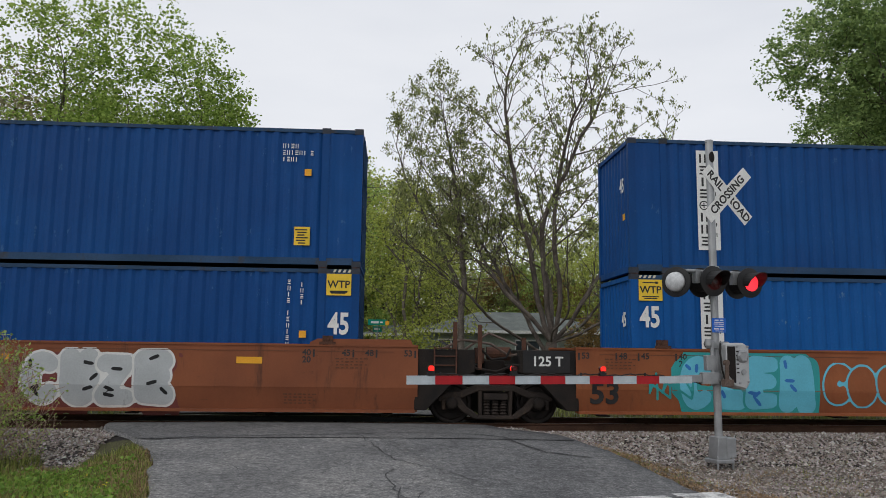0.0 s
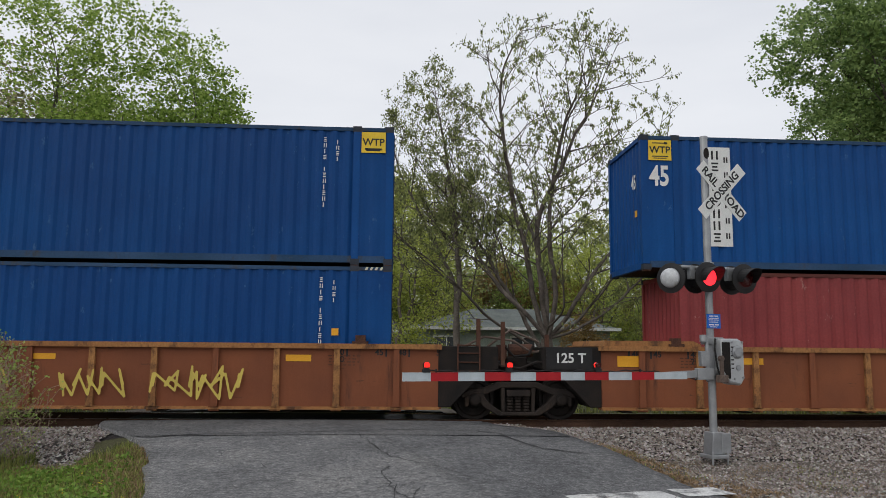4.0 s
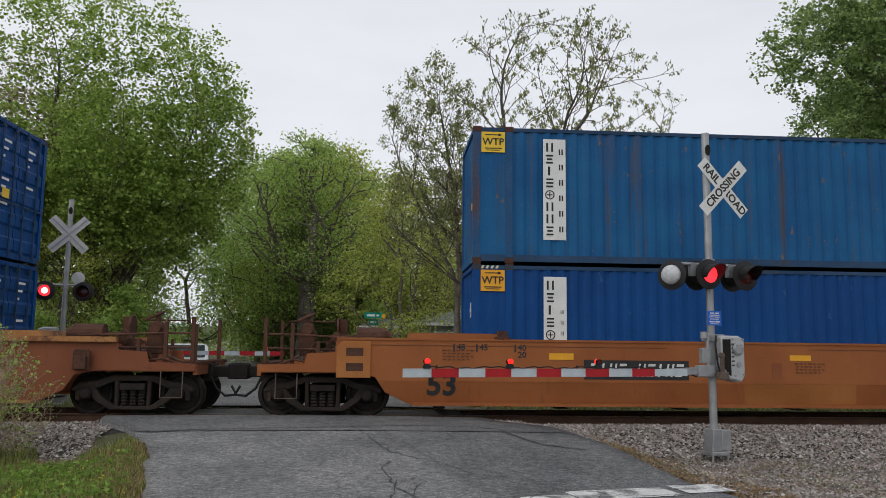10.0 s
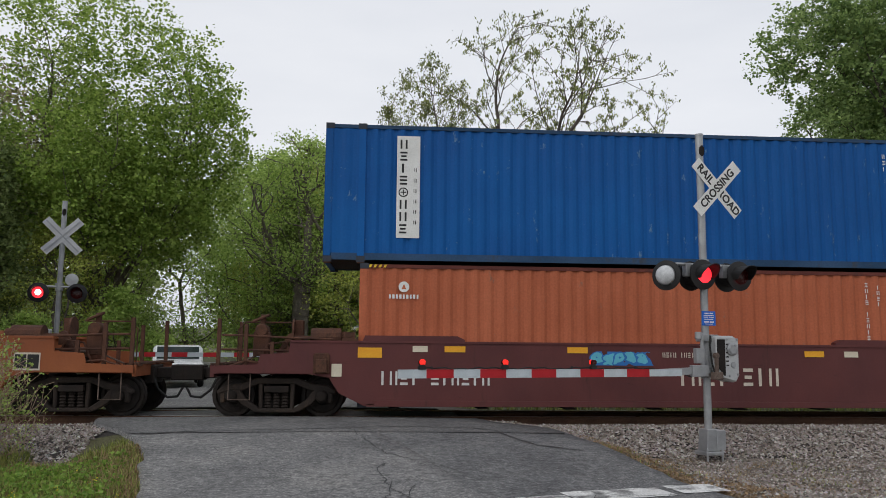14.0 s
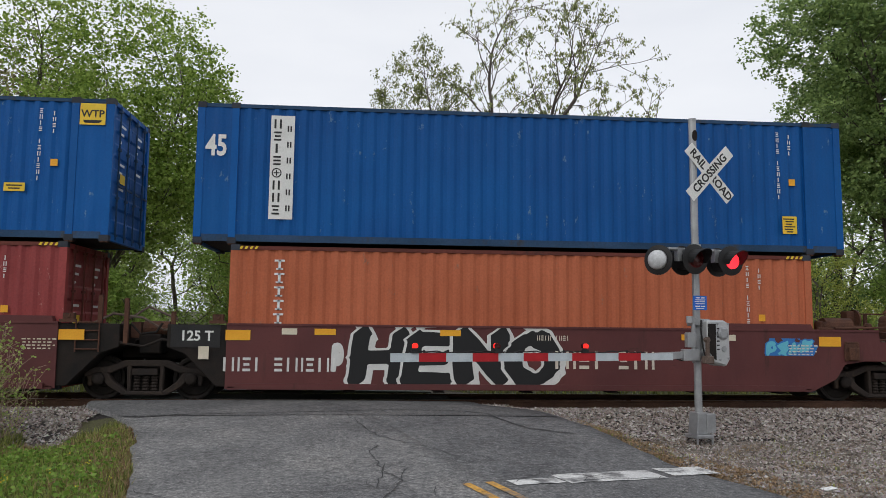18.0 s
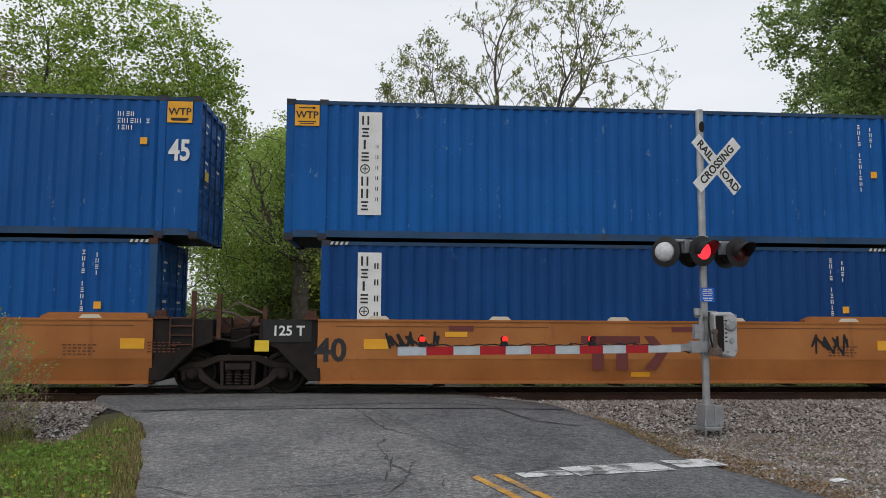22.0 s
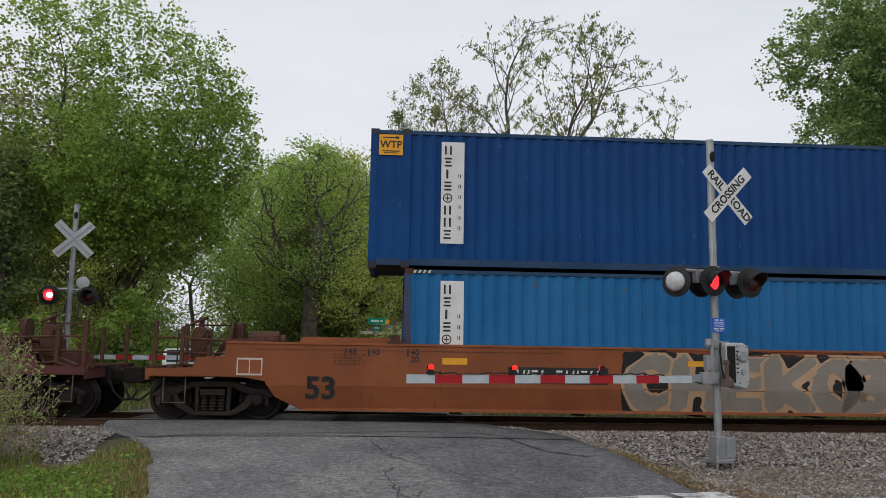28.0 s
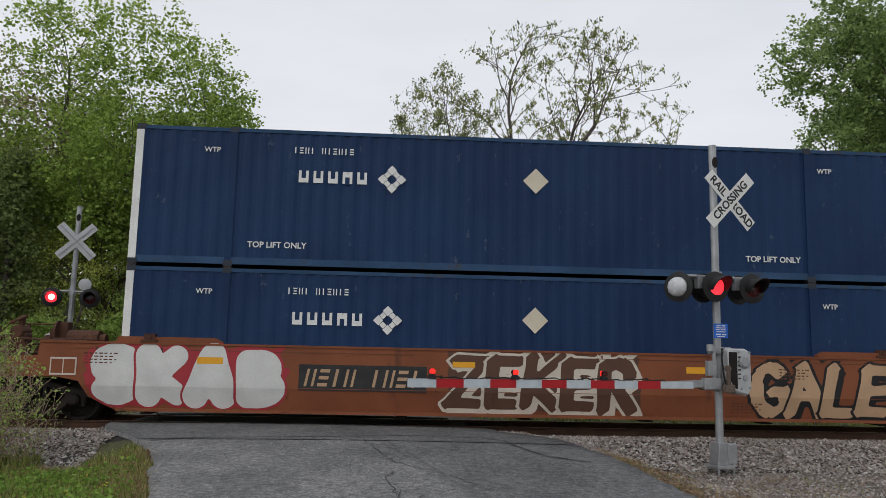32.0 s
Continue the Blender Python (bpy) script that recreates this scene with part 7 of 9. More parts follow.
def crossbuck(parent, z, turn, lettered, y=0, x=0):
    """Two crossed blades on the mast."""
    for k, ang in enumerate((45, -45)):
        b = part("blade", shape("blade", lambda bm: box(bm, -0.61, 0.61, -0.004, 0.004, -0.115, 0.115), "white" if lettered else "aluminium"), "white", parent, "white crossbuck blade with black letters" if lettered else "back of a crossbuck blade", pose(x, y - 0.012 * k, z, 0, ang, turn))
        if lettered:
            for wx, word in (((-0.33, "RAIL"), (0.33, "ROAD")) if k == 0 else ((0.0, "CROSSING"),)):
                part("lettering", lettering(word, 0.195, "ink", 0.005), "ink", b, "", pose(wx, -0.006, 0))
        else:
            part("brace", shape("blade_brace", lambda bm: box(bm, -0.58, 0.58, -0.02, -0.004, -0.02, 0.02), "silver"), "silver", b)


def signal_mast(x, y, zg, turn, faces_us, label):
    s = thing("crossing_signal", label, "crossing signal", pose(x, y, zg, 0, 0, turn))
    part("mast", shape("mast", lambda bm: (tube(bm, (0, 0, 0.0), (0, 0, 5.42), 0.065, 14), tube(bm, (0, 0, 5.42), (0, 0, 5.46), 0.07, 14)), "silver"), "silver", s)
    part("base_casting", shape("base_casting", lambda bm: (box(bm, -0.17, 0.17, -0.17, 0.17, 0.0, 0.06), prism(bm, [(-0.13, 0.06), (0.13, 0.06), (0.10, 0.42), (-0.10, 0.42)], -0.12, 0.12), box(bm, 0.06, 0.24, -0.14, 0.1, 0.08, 0.40), tube(bm, (-0.15, -0.15, -0.1), (-0.15, -0.15, 0.12), 0.02, 6), tube(bm, (0.15, -0.15, -0.1), (0.15, -0.15, 0.12), 0.02, 6)), "silver", 0.012), "silver", s, "cast base with a junction box")
    part("top_mark", shape("top_mark", lambda bm: lathe(bm, [(0.03, 0), (0.05, -0.004), (0.05, 0.02)], lambda a, b, h: (a, h - 0.068, b * 2 + 5.15), 10), "grime"), "grime", s)
    crossbuck(s, 4.50, 0, faces_us, -0.09 if faces_us else -0.08, 0.27 if faces_us else 0.0)
    part("cross_arm", shape("cross_arm", lambda bm: (tube(bm, (-0.60, -0.05, 3.15), (0.62, -0.05, 3.15), 0.03, 8), tube(bm, (0, 0, 3.05), (0, 0, 3.25), 0.10, 10), [box(bm, k - 0.05, k + 0.05, -0.1, 0.0, 2.95, 3.17) for k in (-0.38, 0.38)]), "silver"), "silver", s)
    for k, phase in (((-0.15, False), (0.60, True)) if faces_us else ((-0.47, False), (0.45, True))):
        lamp_head(s, k, -0.19, 2.98, 0, phase, not faces_us)
        if faces_us:
            b = part("rear_lamp_head", STORE[("lamp_board", "black")], "black", s, "", pose(k, 0.16, 2.98, 0, 0, 180))
    return s


T_ROAD = math.degrees(ROAD_A)
near = signal_mast(5.42, 12.8, -0.30, T_ROAD, True, "galvanised crossing signal with crossbuck, red lamps and a lowered gate")
side = part("side_lamp_head", shape("side_board", lambda bm: lathe(bm, [(0.255, 0.02), (0.255, 0.0), (0.19, -0.015)], lambda a, b, h: (a, h, b), 26), "black"), "black", near, "lamp head turned aside with a frosted lens", pose(-0.74, 0.02, 2.96, 0, 0, -62))
part("frosted_lens", shape("frosted", lambda bm: lathe(bm, [(0.17, 0), (0.16, -0.05), (0.12, -0.10), (0.05, -0.125)], lambda a, b, h: (a, h, b), 22), "bulb", 0, True), "bulb", side, "", pose(0, -0.015, 0))
part("lens_hood", shape("side_hood", lambda bm: tube(bm, (0, 0.03, 0), (0, 0.30, 0), 0.14, 14, 0.10), "black"), "black", side)
pl = part("notice", plate("notice", 0.28, 0.24, "blue_sign"), "blue_sign", near, "small blue emergency notice", pose(0.01, -0.085, 2.25))
part("notice_print", bars("notice", [(-0.045, 0.085, 0.08, 0.018), (0.055, 0.085, 0.07, 0.018), (0, 0.05, 0.2, 0.012), (-0.06, 0.02, 0.09, 0.012), (0.05, 0.02, 0.1, 0.012), (0, -0.015, 0.18, 0.012), (-0.05, -0.06, 0.1, 0.02), (0.06, -0.06, 0.08, 0.02), (0, -0.095, 0.16, 0.01)], "white"), "white", pl, "", pose(0, -0.003, 0))
mech = part("gate_mechanism", shape("gate_box", lambda bm: prism(bm, [(-0.10, -0.36), (0.16, -0.42), (0.24, -0.30), (0.24, 0.30), (0.12, 0.36), (-0.22, 0.36), (-0.22, -0.2)], -0.16, 0.18), "aluminium", 0.03), "aluminium", near, "rounded aluminium gate motor housing", pose(0.27, -0.06, 1.60))
part("cover", shape("gate_cover", lambda bm: (lathe(bm, [(0.11, 0), (0.11, -0.03), (0.07, -0.045)], lambda a, b, h: (a + 0.08, h - 0.16, b + 0.14), 16), [tube(bm, (0.08 + 0.075 * math.cos(k), -0.2, 0.14 + 0.075 * math.sin(k)), (0.08 + 0.075 * math.cos(k), -0.215, 0.14 + 0.075 * math.sin(k)), 0.016, 6) for k in (0, 1.05, 2.1, 3.14, 4.2, 5.2)]), "silver"), "silver", mech)
# no hollow is cut: a flat dark plate gives the recess its shade
part("gear_recess", shape("gear_recess", lambda bm: prism(bm, [(-0.21, -0.16), (-0.09, -0.30), (-0.06, -0.30), (-0.06, 0.30), (-0.21, 0.30)], -0.168, -0.15), "grime"), "grime", mech, "flat dark plate for a shaded gear recess")
for bx, bz, r in ((0.19, 0.30, 0.018), (0.19, -0.28, 0.018), (-0.02, 0.30, 0.018), (0.02, -0.30, 0.018), (0.10, -0.12, 0.05)):
    part("bolt", shape(("mech_bolt", r), lambda bm, r=r: tube(bm, (0, -0.16, 0), (0, -0.178, 0), r, 8), "silver"), "silver", mech, "", pose(bx, 0, bz))
part("counterweight", shape("counterweight", lambda bm: (box(bm, -0.03, 0.03, -0.24, -0.19, -0.30, 0.1), box(bm, -0.09, 0.09, -0.27, -0.17, -0.34, -0.22), tube(bm, (0, -0.25, 0.05), (0, -0.16, 0.05), 0.045, 8)), "gear_steel", 0.008), "gear_steel", mech, "", pose(-0.28, 0, -0.02))
part("conduit", shape("conduit", lambda bm: pipe(bm, [(-0.30, -0.1, 0.36), (-0.33, -0.12, 0.2), (-0.31, -0.14, -0.1), (-0.25, -0.14, -0.28)], 0.016, 6), "rubber"), "rubber", mech)
part("vent_slot", bars("gate_vents", [(-0.015, 0.22 - 0.07 * i, 0.05, 0.022) for i in range(6)], "black"), "black", mech, "", pose(0, -0.162, 0))
part("clamp", shape("gate_clamp", lambda bm: (box(bm, -0.13, 0.2, -0.1, 0.1, 1.86, 1.98), box(bm, -0.13, 0.2, -0.1, 0.1, 1.32, 1.44), tube(bm, (-0.17, -0.12, 1.25), (-0.17, -0.12, 2.0), 0.035, 8), box(bm, -0.3, -0.12, -0.15, -0.05, 1.5, 1.75), tube(bm, (-0.24, -0.12, 1.9), (-0.24, -0.12, 2.02), 0.06, 8)), "silver", 0.01), "silver", near)
part("cable", shape("gate_cable", lambda bm: pipe(bm, [(-0.2, -0.12, 1.45), (-0.42, -0.14, 1.28), (-0.7, -0.16, 1.36), (-0.95, -0.16, 1.40)], 0.012, 5), "rubber"), "rubber", near)
arm = part("gate_arm", shape("arm_root", lambda bm: (prism(bm, [(-0.05, 1.38), (-0.05, 1.50), (-1.05, 1.46), (-1.05, 1.34)], -0.17, -0.13), box(bm, -0.42, -0.1, -0.2, -0.1, 1.33, 1.52), box(bm, 0.0, 0.42, -0.2, -0.14, 1.36, 1.46)), "silver", 0.008), "silver", near, "red and white striped gate arm", pose(0, 0, -0.05))
for i in range(10):
    part("stripe", shape(("stripe", i % 2 == 0), lambda bm: (box(bm, 0, 0.418, -0.025, 0.025, -0.055, 0.055), box(bm, -0.001, 0.419, -0.028, 0.028, 0.055, 0.062), box(bm, -0.001, 0.419, -0.028, 0.028, -0.062, -0.055)), "grey_sheet" if i % 2 == 0 else "red_sheet"), "grey_sheet", arm, "", pose(-5.454 + 0.42 * i, -0.16, 1.40))
part("stripe", shape("root_stripe", lambda bm: box(bm, 0, 0.62, -0.025, 0.025, -0.055, 0.055), "grey_sheet"), "grey_sheet", arm, "", pose(-1.252, -0.16, 1.40))
for x, mode in ((-5.10, None), (-3.79, False), (-2.275, True)):
    a = part("arm_lamp", shape("arm_lamp", lambda bm: (box(bm, -0.05, 0.05, -0.04, 0.04, 0, 0.05), tube(bm, (0, 0, 0.05), (0, 0, 0.075), 0.045, 10)), "black"), "black", arm, "small red lamp on the arm", pose(x, -0.16, 1.462))
    d = part("lamp_glass", shape("arm_glass", lambda bm: prism(bm, [(-0.034, 0), (0.034, 0), (0.04, 0.045), (0.018, 0.07), (-0.018, 0.07), (-0.04, 0.045)], -0.05, -0.012), "lit_small"), "lit_small", a, "", pose(0, 0, 0.075))
    part("lamp_back", shape("arm_glass_off", lambda bm: prism(bm, [(-0.034, 0), (0.034, 0), (0.04, 0.045), (0.018, 0.07), (-0.018, 0.07), (-0.04, 0.045)], -0.01, 0.05), "lens_dark"), "lens_dark", d)
    if mode is not None:
        FLASH.append((d, mode, 0.0))
part("arm_cable", shape("arm_cable", lambda bm: pipe(bm, [(-5.1 + 0.09 * k, 0.0, 0.012 * math.sin(2.1 * k) + 0.010 * math.sin(0.7 * k)) for k in range(45)], 0.010, 5), "rubber"), "rubber", arm, "thin black cable looping along the arm", pose(0, -0.16, 1.478))
for i in range(4):
    part("arm_clip", shape("arm_clip", lambda bm: box(bm, -0.012, 0.012, -0.012, 0.012, 0, 0.05), "black"), "black", arm, "", pose(-1.5 - 1.15 * i, -0.16, 1.46))

far = signal_mast(-8.62, 21.2, -0.25, T_ROAD, False, "galvanised crossing signal seen from behind with a lit red lamp")
part("bell", shape("bell", lambda bm: lathe(bm, [(0.02, 0.0), (0.16, 0.02), (0.17, 0.06), (0.05, 0.12)], lambda a, b, h: (a, h, b), 16), "aluminium"), "aluminium", far, "", pose(0.28, 0.0, 3.35))
part("gate_mechanism", STORE[("gate_box", "aluminium")], "aluminium", far, "", pose(-0.34, 0.06, 1.68, 0, 0, 180))
farm = part("gate_arm", shape("far_arm_root", lambda bm: box(bm, 0.0, 0.9, 0.13, 0.18, 1.33, 1.42), "silver"), "silver", far, "red and white striped gate arm")
for i in range(12):
    part("stripe", STORE[(("stripe", i % 2 == 0), "grey_sheet" if i % 2 == 0 else "red_sheet")], "grey_sheet", farm, "", pose(0.8 + 0.42 * i, 0.15, 1.38))
d = part("arm_lamp", shape("far_arm_lamp", lambda bm: (tube(bm, (0, 0, 0), (0, 0, 0.12), 0.06, 10)), "lit_small"), "lit_small", farm, "small lit red lamp", pose(5.3, 0.15, 1.44))

# ---- trees and plants ----
def leaf_mesh(name, points, size, rng, material, squash=0.75, stand=0.0):
    """Many small folded leaves round the given points: (place, spread, number)."""
    ps, ss = [], []
    for p, spread, n in points:
        ps.append(rng.normal(0, 1, (n, 3)) * spread * (1, 1, squash) + np.array(p))
        ss.append(size * rng.uniform(0.55, 1.35, n))
    c, s = np.concatenate(ps), np.concatenate(ss)
    n = len(c)
    d = rng.normal(0, 1, (n, 3)) * (1, 1, 0.55) * (1 - 0.6 * stand) + (0, 0, 1.4 * stand)
    d /= np.linalg.norm(d, axis=1)[:, None]
    e = np.cross(d, rng.normal(0, 0.9, (n, 3)) + (0, 0, 0.45))
    e /= np.linalg.norm(e, axis=1)[:, None]
    d, e = d * s[:, None], e * s[:, None] * (0.45 if not stand else 0.26)
    v = np.stack([c - d * 0.5, c + e, c + d * 0.6, c - e], 1).reshape(-1, 3)
    m = bpy.data.meshes.new(name)
    m.vertices.add(4 * n)
    m.vertices.foreach_set("co", v.astype(np.float32).ravel())
    m.loops.add(4 * n)
    m.loops.foreach_set("vertex_index", np.arange(4 * n, dtype=np.int32))
    m.polygons.add(n)
    m.polygons.foreach_set("loop_start", np.arange(0, 4 * n, 4, dtype=np.int32))
    m.update(calc_edges=True)
    m.materials.append(M[material])
    return m


def limb_mesh(name, segs, material):
    """Tapered limbs: (from, to, radius there, radius here)."""
    vs, fs = [], []
    for p, q, r, r2 in segs:
        k = 7 if r > 0.08 else 5 if r > 0.025 else 3
        turn = (q - p).to_track_quat("Z", "Y")
        base = len(vs)
        for c, rad in ((p, r), (q, r2)):
            for i in range(k):
                a = 2 * math.pi * i / k
                vs.append(c + turn @ Vector((rad * math.cos(a), rad * math.sin(a), 0)))
        for i in range(k):
            j = (i + 1) % k
            fs.append((base + i, base + j, base + k + j, base + k + i))
    m = bpy.data.meshes.new(name)
    m.from_pydata(vs, [], fs)
    m.materials.append(M[material])
    return smooth(m)


def tree(x, y, z, meshes, label, turn=0.0, size=1.0, group=""):
    t = thing("tree", label, "tree", pose(x, y, z, 0, 0, turn), group)
    t.scale = (size, size, size)
    part("trunk", meshes[0], "bark", t, "branching trunk")
    part("crown", meshes[1], "leaf_l", t, "leafy crown")
    return t


def conifer_meshes(seed, height, radius, count, leaf_mat, bark, leaf=0.16):
    rng = random.Random(seed)
    segs = [(Vector((0, 0, -0.2)), Vector((0, 0, height * 0.5)), 0.2, 0.13), (Vector((0, 0, height * 0.5)), Vector((0, 0, height)), 0.13, 0.02)]
    pts = []
    z = height * 0.08
    while z < height * 0.97:
        k = 1 - (z / height)
        for i in range(6):
            a = rng.uniform(0, 6.28)
            l = radius * (k ** 0.65) * rng.uniform(0.6, 1.15)
            q = Vector((math.cos(a) * l, math.sin(a) * l, z + rng.uniform(-0.2, 0.35)))
            segs.append((Vector((0, 0, z - 0.2)), q, 0.03, 0.008))
            for f in (0.45, 0.75, 1.0):
                pts.append((tuple(Vector((0, 0, z - 0.2)).lerp(q, f)), 0.28, 0))
        z += height * 0.045
    per = max(1, count // len(pts))
    nr = np.random.default_rng(seed)
    return limb_mesh("trunk", segs, bark), leaf_mesh("crown", [(p, s, per) for p, s, _ in pts], leaf, nr, leaf_mat, 0.8)


def wood(seed, height, trunk, radius, base, count, leaf, leaf_mat, bark, lobes=26, tips=520, balance=0.45, tuft=0.3, lobe=0.34, squash=0.7, stand=0.0, fork=0.12, full=0.6, leader=0.72, lean=(0, 0), thin=0.55, dome=0.7, least=0.0):
    """A tree grown towards its crown: tips gathered in leafy lobes, each joined to the limb that reaches it soonest."""
    rng = np.random.default_rng(seed)
    pts = []
    for k in range(lobes):
        u, a = (k + rng.uniform(0, 1)) / lobes, rng.uniform(0, 6.283)
        wide = max(0.12, math.sin(math.pi * u ** full)) ** dome
        out = radius * wide * math.sqrt(rng.uniform(0.1, 1.0)) * 0.8
        c = np.array((math.cos(a) * out + lean[0] * u, math.sin(a) * out + lean[1] * u, base + (height - base) * (0.04 + 0.88 * u)))
        n = max(4, int(tips / lobes))
        d = rng.normal(0, 1, (n, 3)) + (0, 0, 0.35)
        d /= np.linalg.norm(d, axis=1)[:, None]
        pts.append(c + d * (radius * lobe * rng.uniform(0.6, 1.2) * (0.45 + 0.55 * wide)) * rng.uniform(0.35, 1.0, (n, 1)) * (1, 1, 0.75))
    pts = np.concatenate(pts)
    reach = np.hypot(pts[:, 0] - lean[0] * 0.5, pts[:, 1] - lean[1] * 0.5)
    far = np.quantile(reach, 0.95)
    pts = pts[reach < 1.1 * far]
    pts = pts * ((radius / far,) * 2 + (height / pts[:, 2].max(),))
    nodes, parent, run = [np.array((0.0, 0.0, -0.2))], [-1], [0.0]
    stem = int(height * leader / 0.6)
    low = base + (height - base) * fork
    for k in range(1, stem):
        z = height * leader * k / stem
        free = max(0.0, z - low)
        nodes.append(nodes[-1] + np.array((rng.normal(0, 0.10 if free else 0.02) + lean[0] * 0.5 / stem, rng.normal(0, 0.10 if free else 0.02) + lean[1] * 0.5 / stem, 0.6)))
        parent.append(k - 1)
        run.append(run[-1] + 0.6)
    best, who = np.full(len(pts), 1e9), np.zeros(len(pts), int)

    def offer(k):
        p = nodes[k]
        c = np.linalg.norm(pts - p, axis=1) + balance * run[k] + 1.2 * np.maximum(0, p[2] + 0.1 - pts[:, 2]) + (50.0 if p[2] < low * 0.9 else 0.0)
        m = c < best
        best[m], who[m] = c[m], k

    for k in range(len(nodes)):
        offer(k)
    ends = []
    open_ = np.ones(len(pts), bool)
    for _ in range(len(pts)):
        j = int(np.argmin(np.where(open_, best, 1e12)))
        open_[j] = False
        k, p = int(who[j]), pts[j]
        gap = np.linalg.norm(p - nodes[k])
        steps = int(gap / 0.55)
        for i in range(steps):
            f = (i + 1) / (steps + 1)
            mid = nodes[k] * (1 - 1 / (steps + 1 - i)) + p / (steps + 1 - i) + rng.normal(0, 0.05, 3) + (0, 0, -0.12 * gap * f * (1 - f))
            nodes.append(mid)
            parent.append(k)
            run.append(run[k] + np.linalg.norm(mid - nodes[k]))
            k = len(nodes) - 1
            offer(k)
        nodes.append(p)
        parent.append(k)
        run.append(run[k] + np.linalg.norm(p - nodes[k]))
        ends.append(len(nodes) - 1)
        offer(len(nodes) - 1)
    load = np.zeros(len(nodes))
    load[ends] = 1
    for k in range(len(nodes) - 1, 0, -1):
        load[parent[k]] += load[k]
    r = np.maximum(0.006, trunk * (load / load[0]) ** thin)
    segs = [(Vector(nodes[parent[k]]), Vector(nodes[k]), min(r[parent[k]], r[k] * 1.5), r[k]) for k in range(1, len(nodes)) if load[k] and r[k] >= least]
    per = max(1, count // len(ends))
    clumps = [(tuple(nodes[k]), tuft * rng.uniform(0.6, 1.3), per) for k in ends]
    return limb_mesh("trunk", segs, bark), leaf_mesh("crown", clumps, leaf, rng, leaf_mat, squash, stand)


def grown(seed, height, trunk, radius, base, count, leaf, leaf_mat, bark, stems=6, spread=55, peak=0.45, depth=3, tuft=0.1, squash=1.0, stand=0.0, lobed=0.22, rise=0.05, sides=0.8, bole=2.0, angle=(32, 52), reach=0.62, lean=(0, 0), thin=0.55, least=0.0, stagger=1.6, gap=0.42):
    """A tree branched limb by limb: stems fan out of the bole, each sends side limbs off in turn, up to an uneven crown line."""
    rng = random.Random(seed)
    up = Vector((0, 0, 1))
    nodes, parent, ends = [Vector((0, 0, -0.2))], [-1], []

    def limit(p):
        u = (p.z - base) / (height - base)
        if u < 0:
            return 0.5 * radius
        if u >= 1:
            return 0.0
        k = u / peak if u < peak else (1 - u) / (1 - peak)
        a = math.atan2(p.y, p.x)
        return radius * math.sqrt(1 - (1 - k) ** 2) * (1 + lobed * noise.noise((1.7 * math.cos(a) + seed, 1.7 * math.sin(a), u * 4.0)))

    def grow(k, q):
        nodes.append(q)
        parent.append(k)
        return len(nodes) - 1

    def limb(k, d, length, level):
        n = max(2, int(length / gap))
        step, roll = length / n, rng.uniform(0, 6.28)
        wag = 0.09 if level < 2 else 0.15
        for i in range(n):
            d = (d + Vector((rng.gauss(0, wag), rng.gauss(0, wag), rng.gauss(0, wag * 0.8))) + up * rise).normalized()
            q = nodes[k] + d * step
            k = grow(k, q)
            if math.hypot(q.x - lean[0] * q.z, q.y - lean[1] * q.z) > limit(q):
                break
            if level < depth and (level or i * step > stagger) and rng.random() < sides:
                roll += 2.4
                o = d.orthogonal().normalized()
                o = o * math.cos(roll) + d.cross(o) * math.sin(roll)
                t = radians(rng.uniform(*angle))
                limb(k, d * math.cos(t) + o * math.sin(t), height * reach * (0.40, 0.17, 0.075)[level] * rng.uniform(0.6, 1.1) * (1 - 0.35 * min(1, i * step / height)), level + 1)
            if level >= depth - 1 and i:
                ends.append(k)
        ends.append(k)

    k = 0
    bole_tops = []
    for _ in range(max(2, int(bole / 0.5))):
        k = grow(k, nodes[k] + Vector((rng.gauss(0, 0.03) + lean[0] * 0.5, rng.gauss(0, 0.03) + lean[1] * 0.5, 0.5)))
        bole_tops.append(k)
    for j in range(stems):
        t, a = radians(spread * ((j + 0.3) / stems) ** 0.75), 2.4 * j + rng.uniform(-0.3, 0.3)
        d = Vector((math.sin(t) * math.cos(a), math.sin(t) * math.sin(a), math.cos(t)))
        limb(bole_tops[-1 if j % 3 else -2], d, height * 1.6, 0)
    load = np.zeros(len(nodes))
    load[ends] = 1
    for k in range(len(nodes) - 1, 0, -1):
        load[parent[k]] += load[k]
    r = np.maximum(0.0055, trunk * (load / load[0]) ** thin)
    segs = [(nodes[parent[k]], nodes[k], min(r[parent[k]], r[k] * 1.4), r[k]) for k in range(1, len(nodes)) if load[k] and r[k] >= least]
    nr = np.random.default_rng(seed)
    per, rest = divmod(count, len(ends))
    clumps = [(tuple(nodes[e]), tuft * nr.uniform(0.6, 1.3), per + (1 if nr.random() < rest / len(ends) else 0)) for e in ends]
    return limb_mesh("trunk", segs, bark), leaf_mesh("crown", clumps, leaf, nr, leaf_mat, squash, stand)


# the trees before the house: still half bare
BARE = grown(17, 12.9, 0.25, 5.8, 1.4, 25000, 0.105, "leaf_s", "bark_mid", 11, 80, 0.5, 3, 0.07, 1.0, 0.75, 0.14, 0.012, 0.62, 2.0, reach=0.66, gap=0.34, thin=0.5)
tree(5.4, 26.5, 0.0, BARE, "spreading half-bare tree with grey limbs and small new leaves", 40)
SIDE = grown(12, 13.0, 0.13, 2.9, 3.6, 15000, 0.095, "leaf_s", "bark", 6, 28, 0.6, 3, 0.10, 1.0, 0.5, 0.2, 0.015, 0.8, 2.6, reach=0.5, gap=0.32)
tree(2.5, 28.2, 0.0, SIDE, "slender many-stemmed tree with pale green spring leaves", 10)
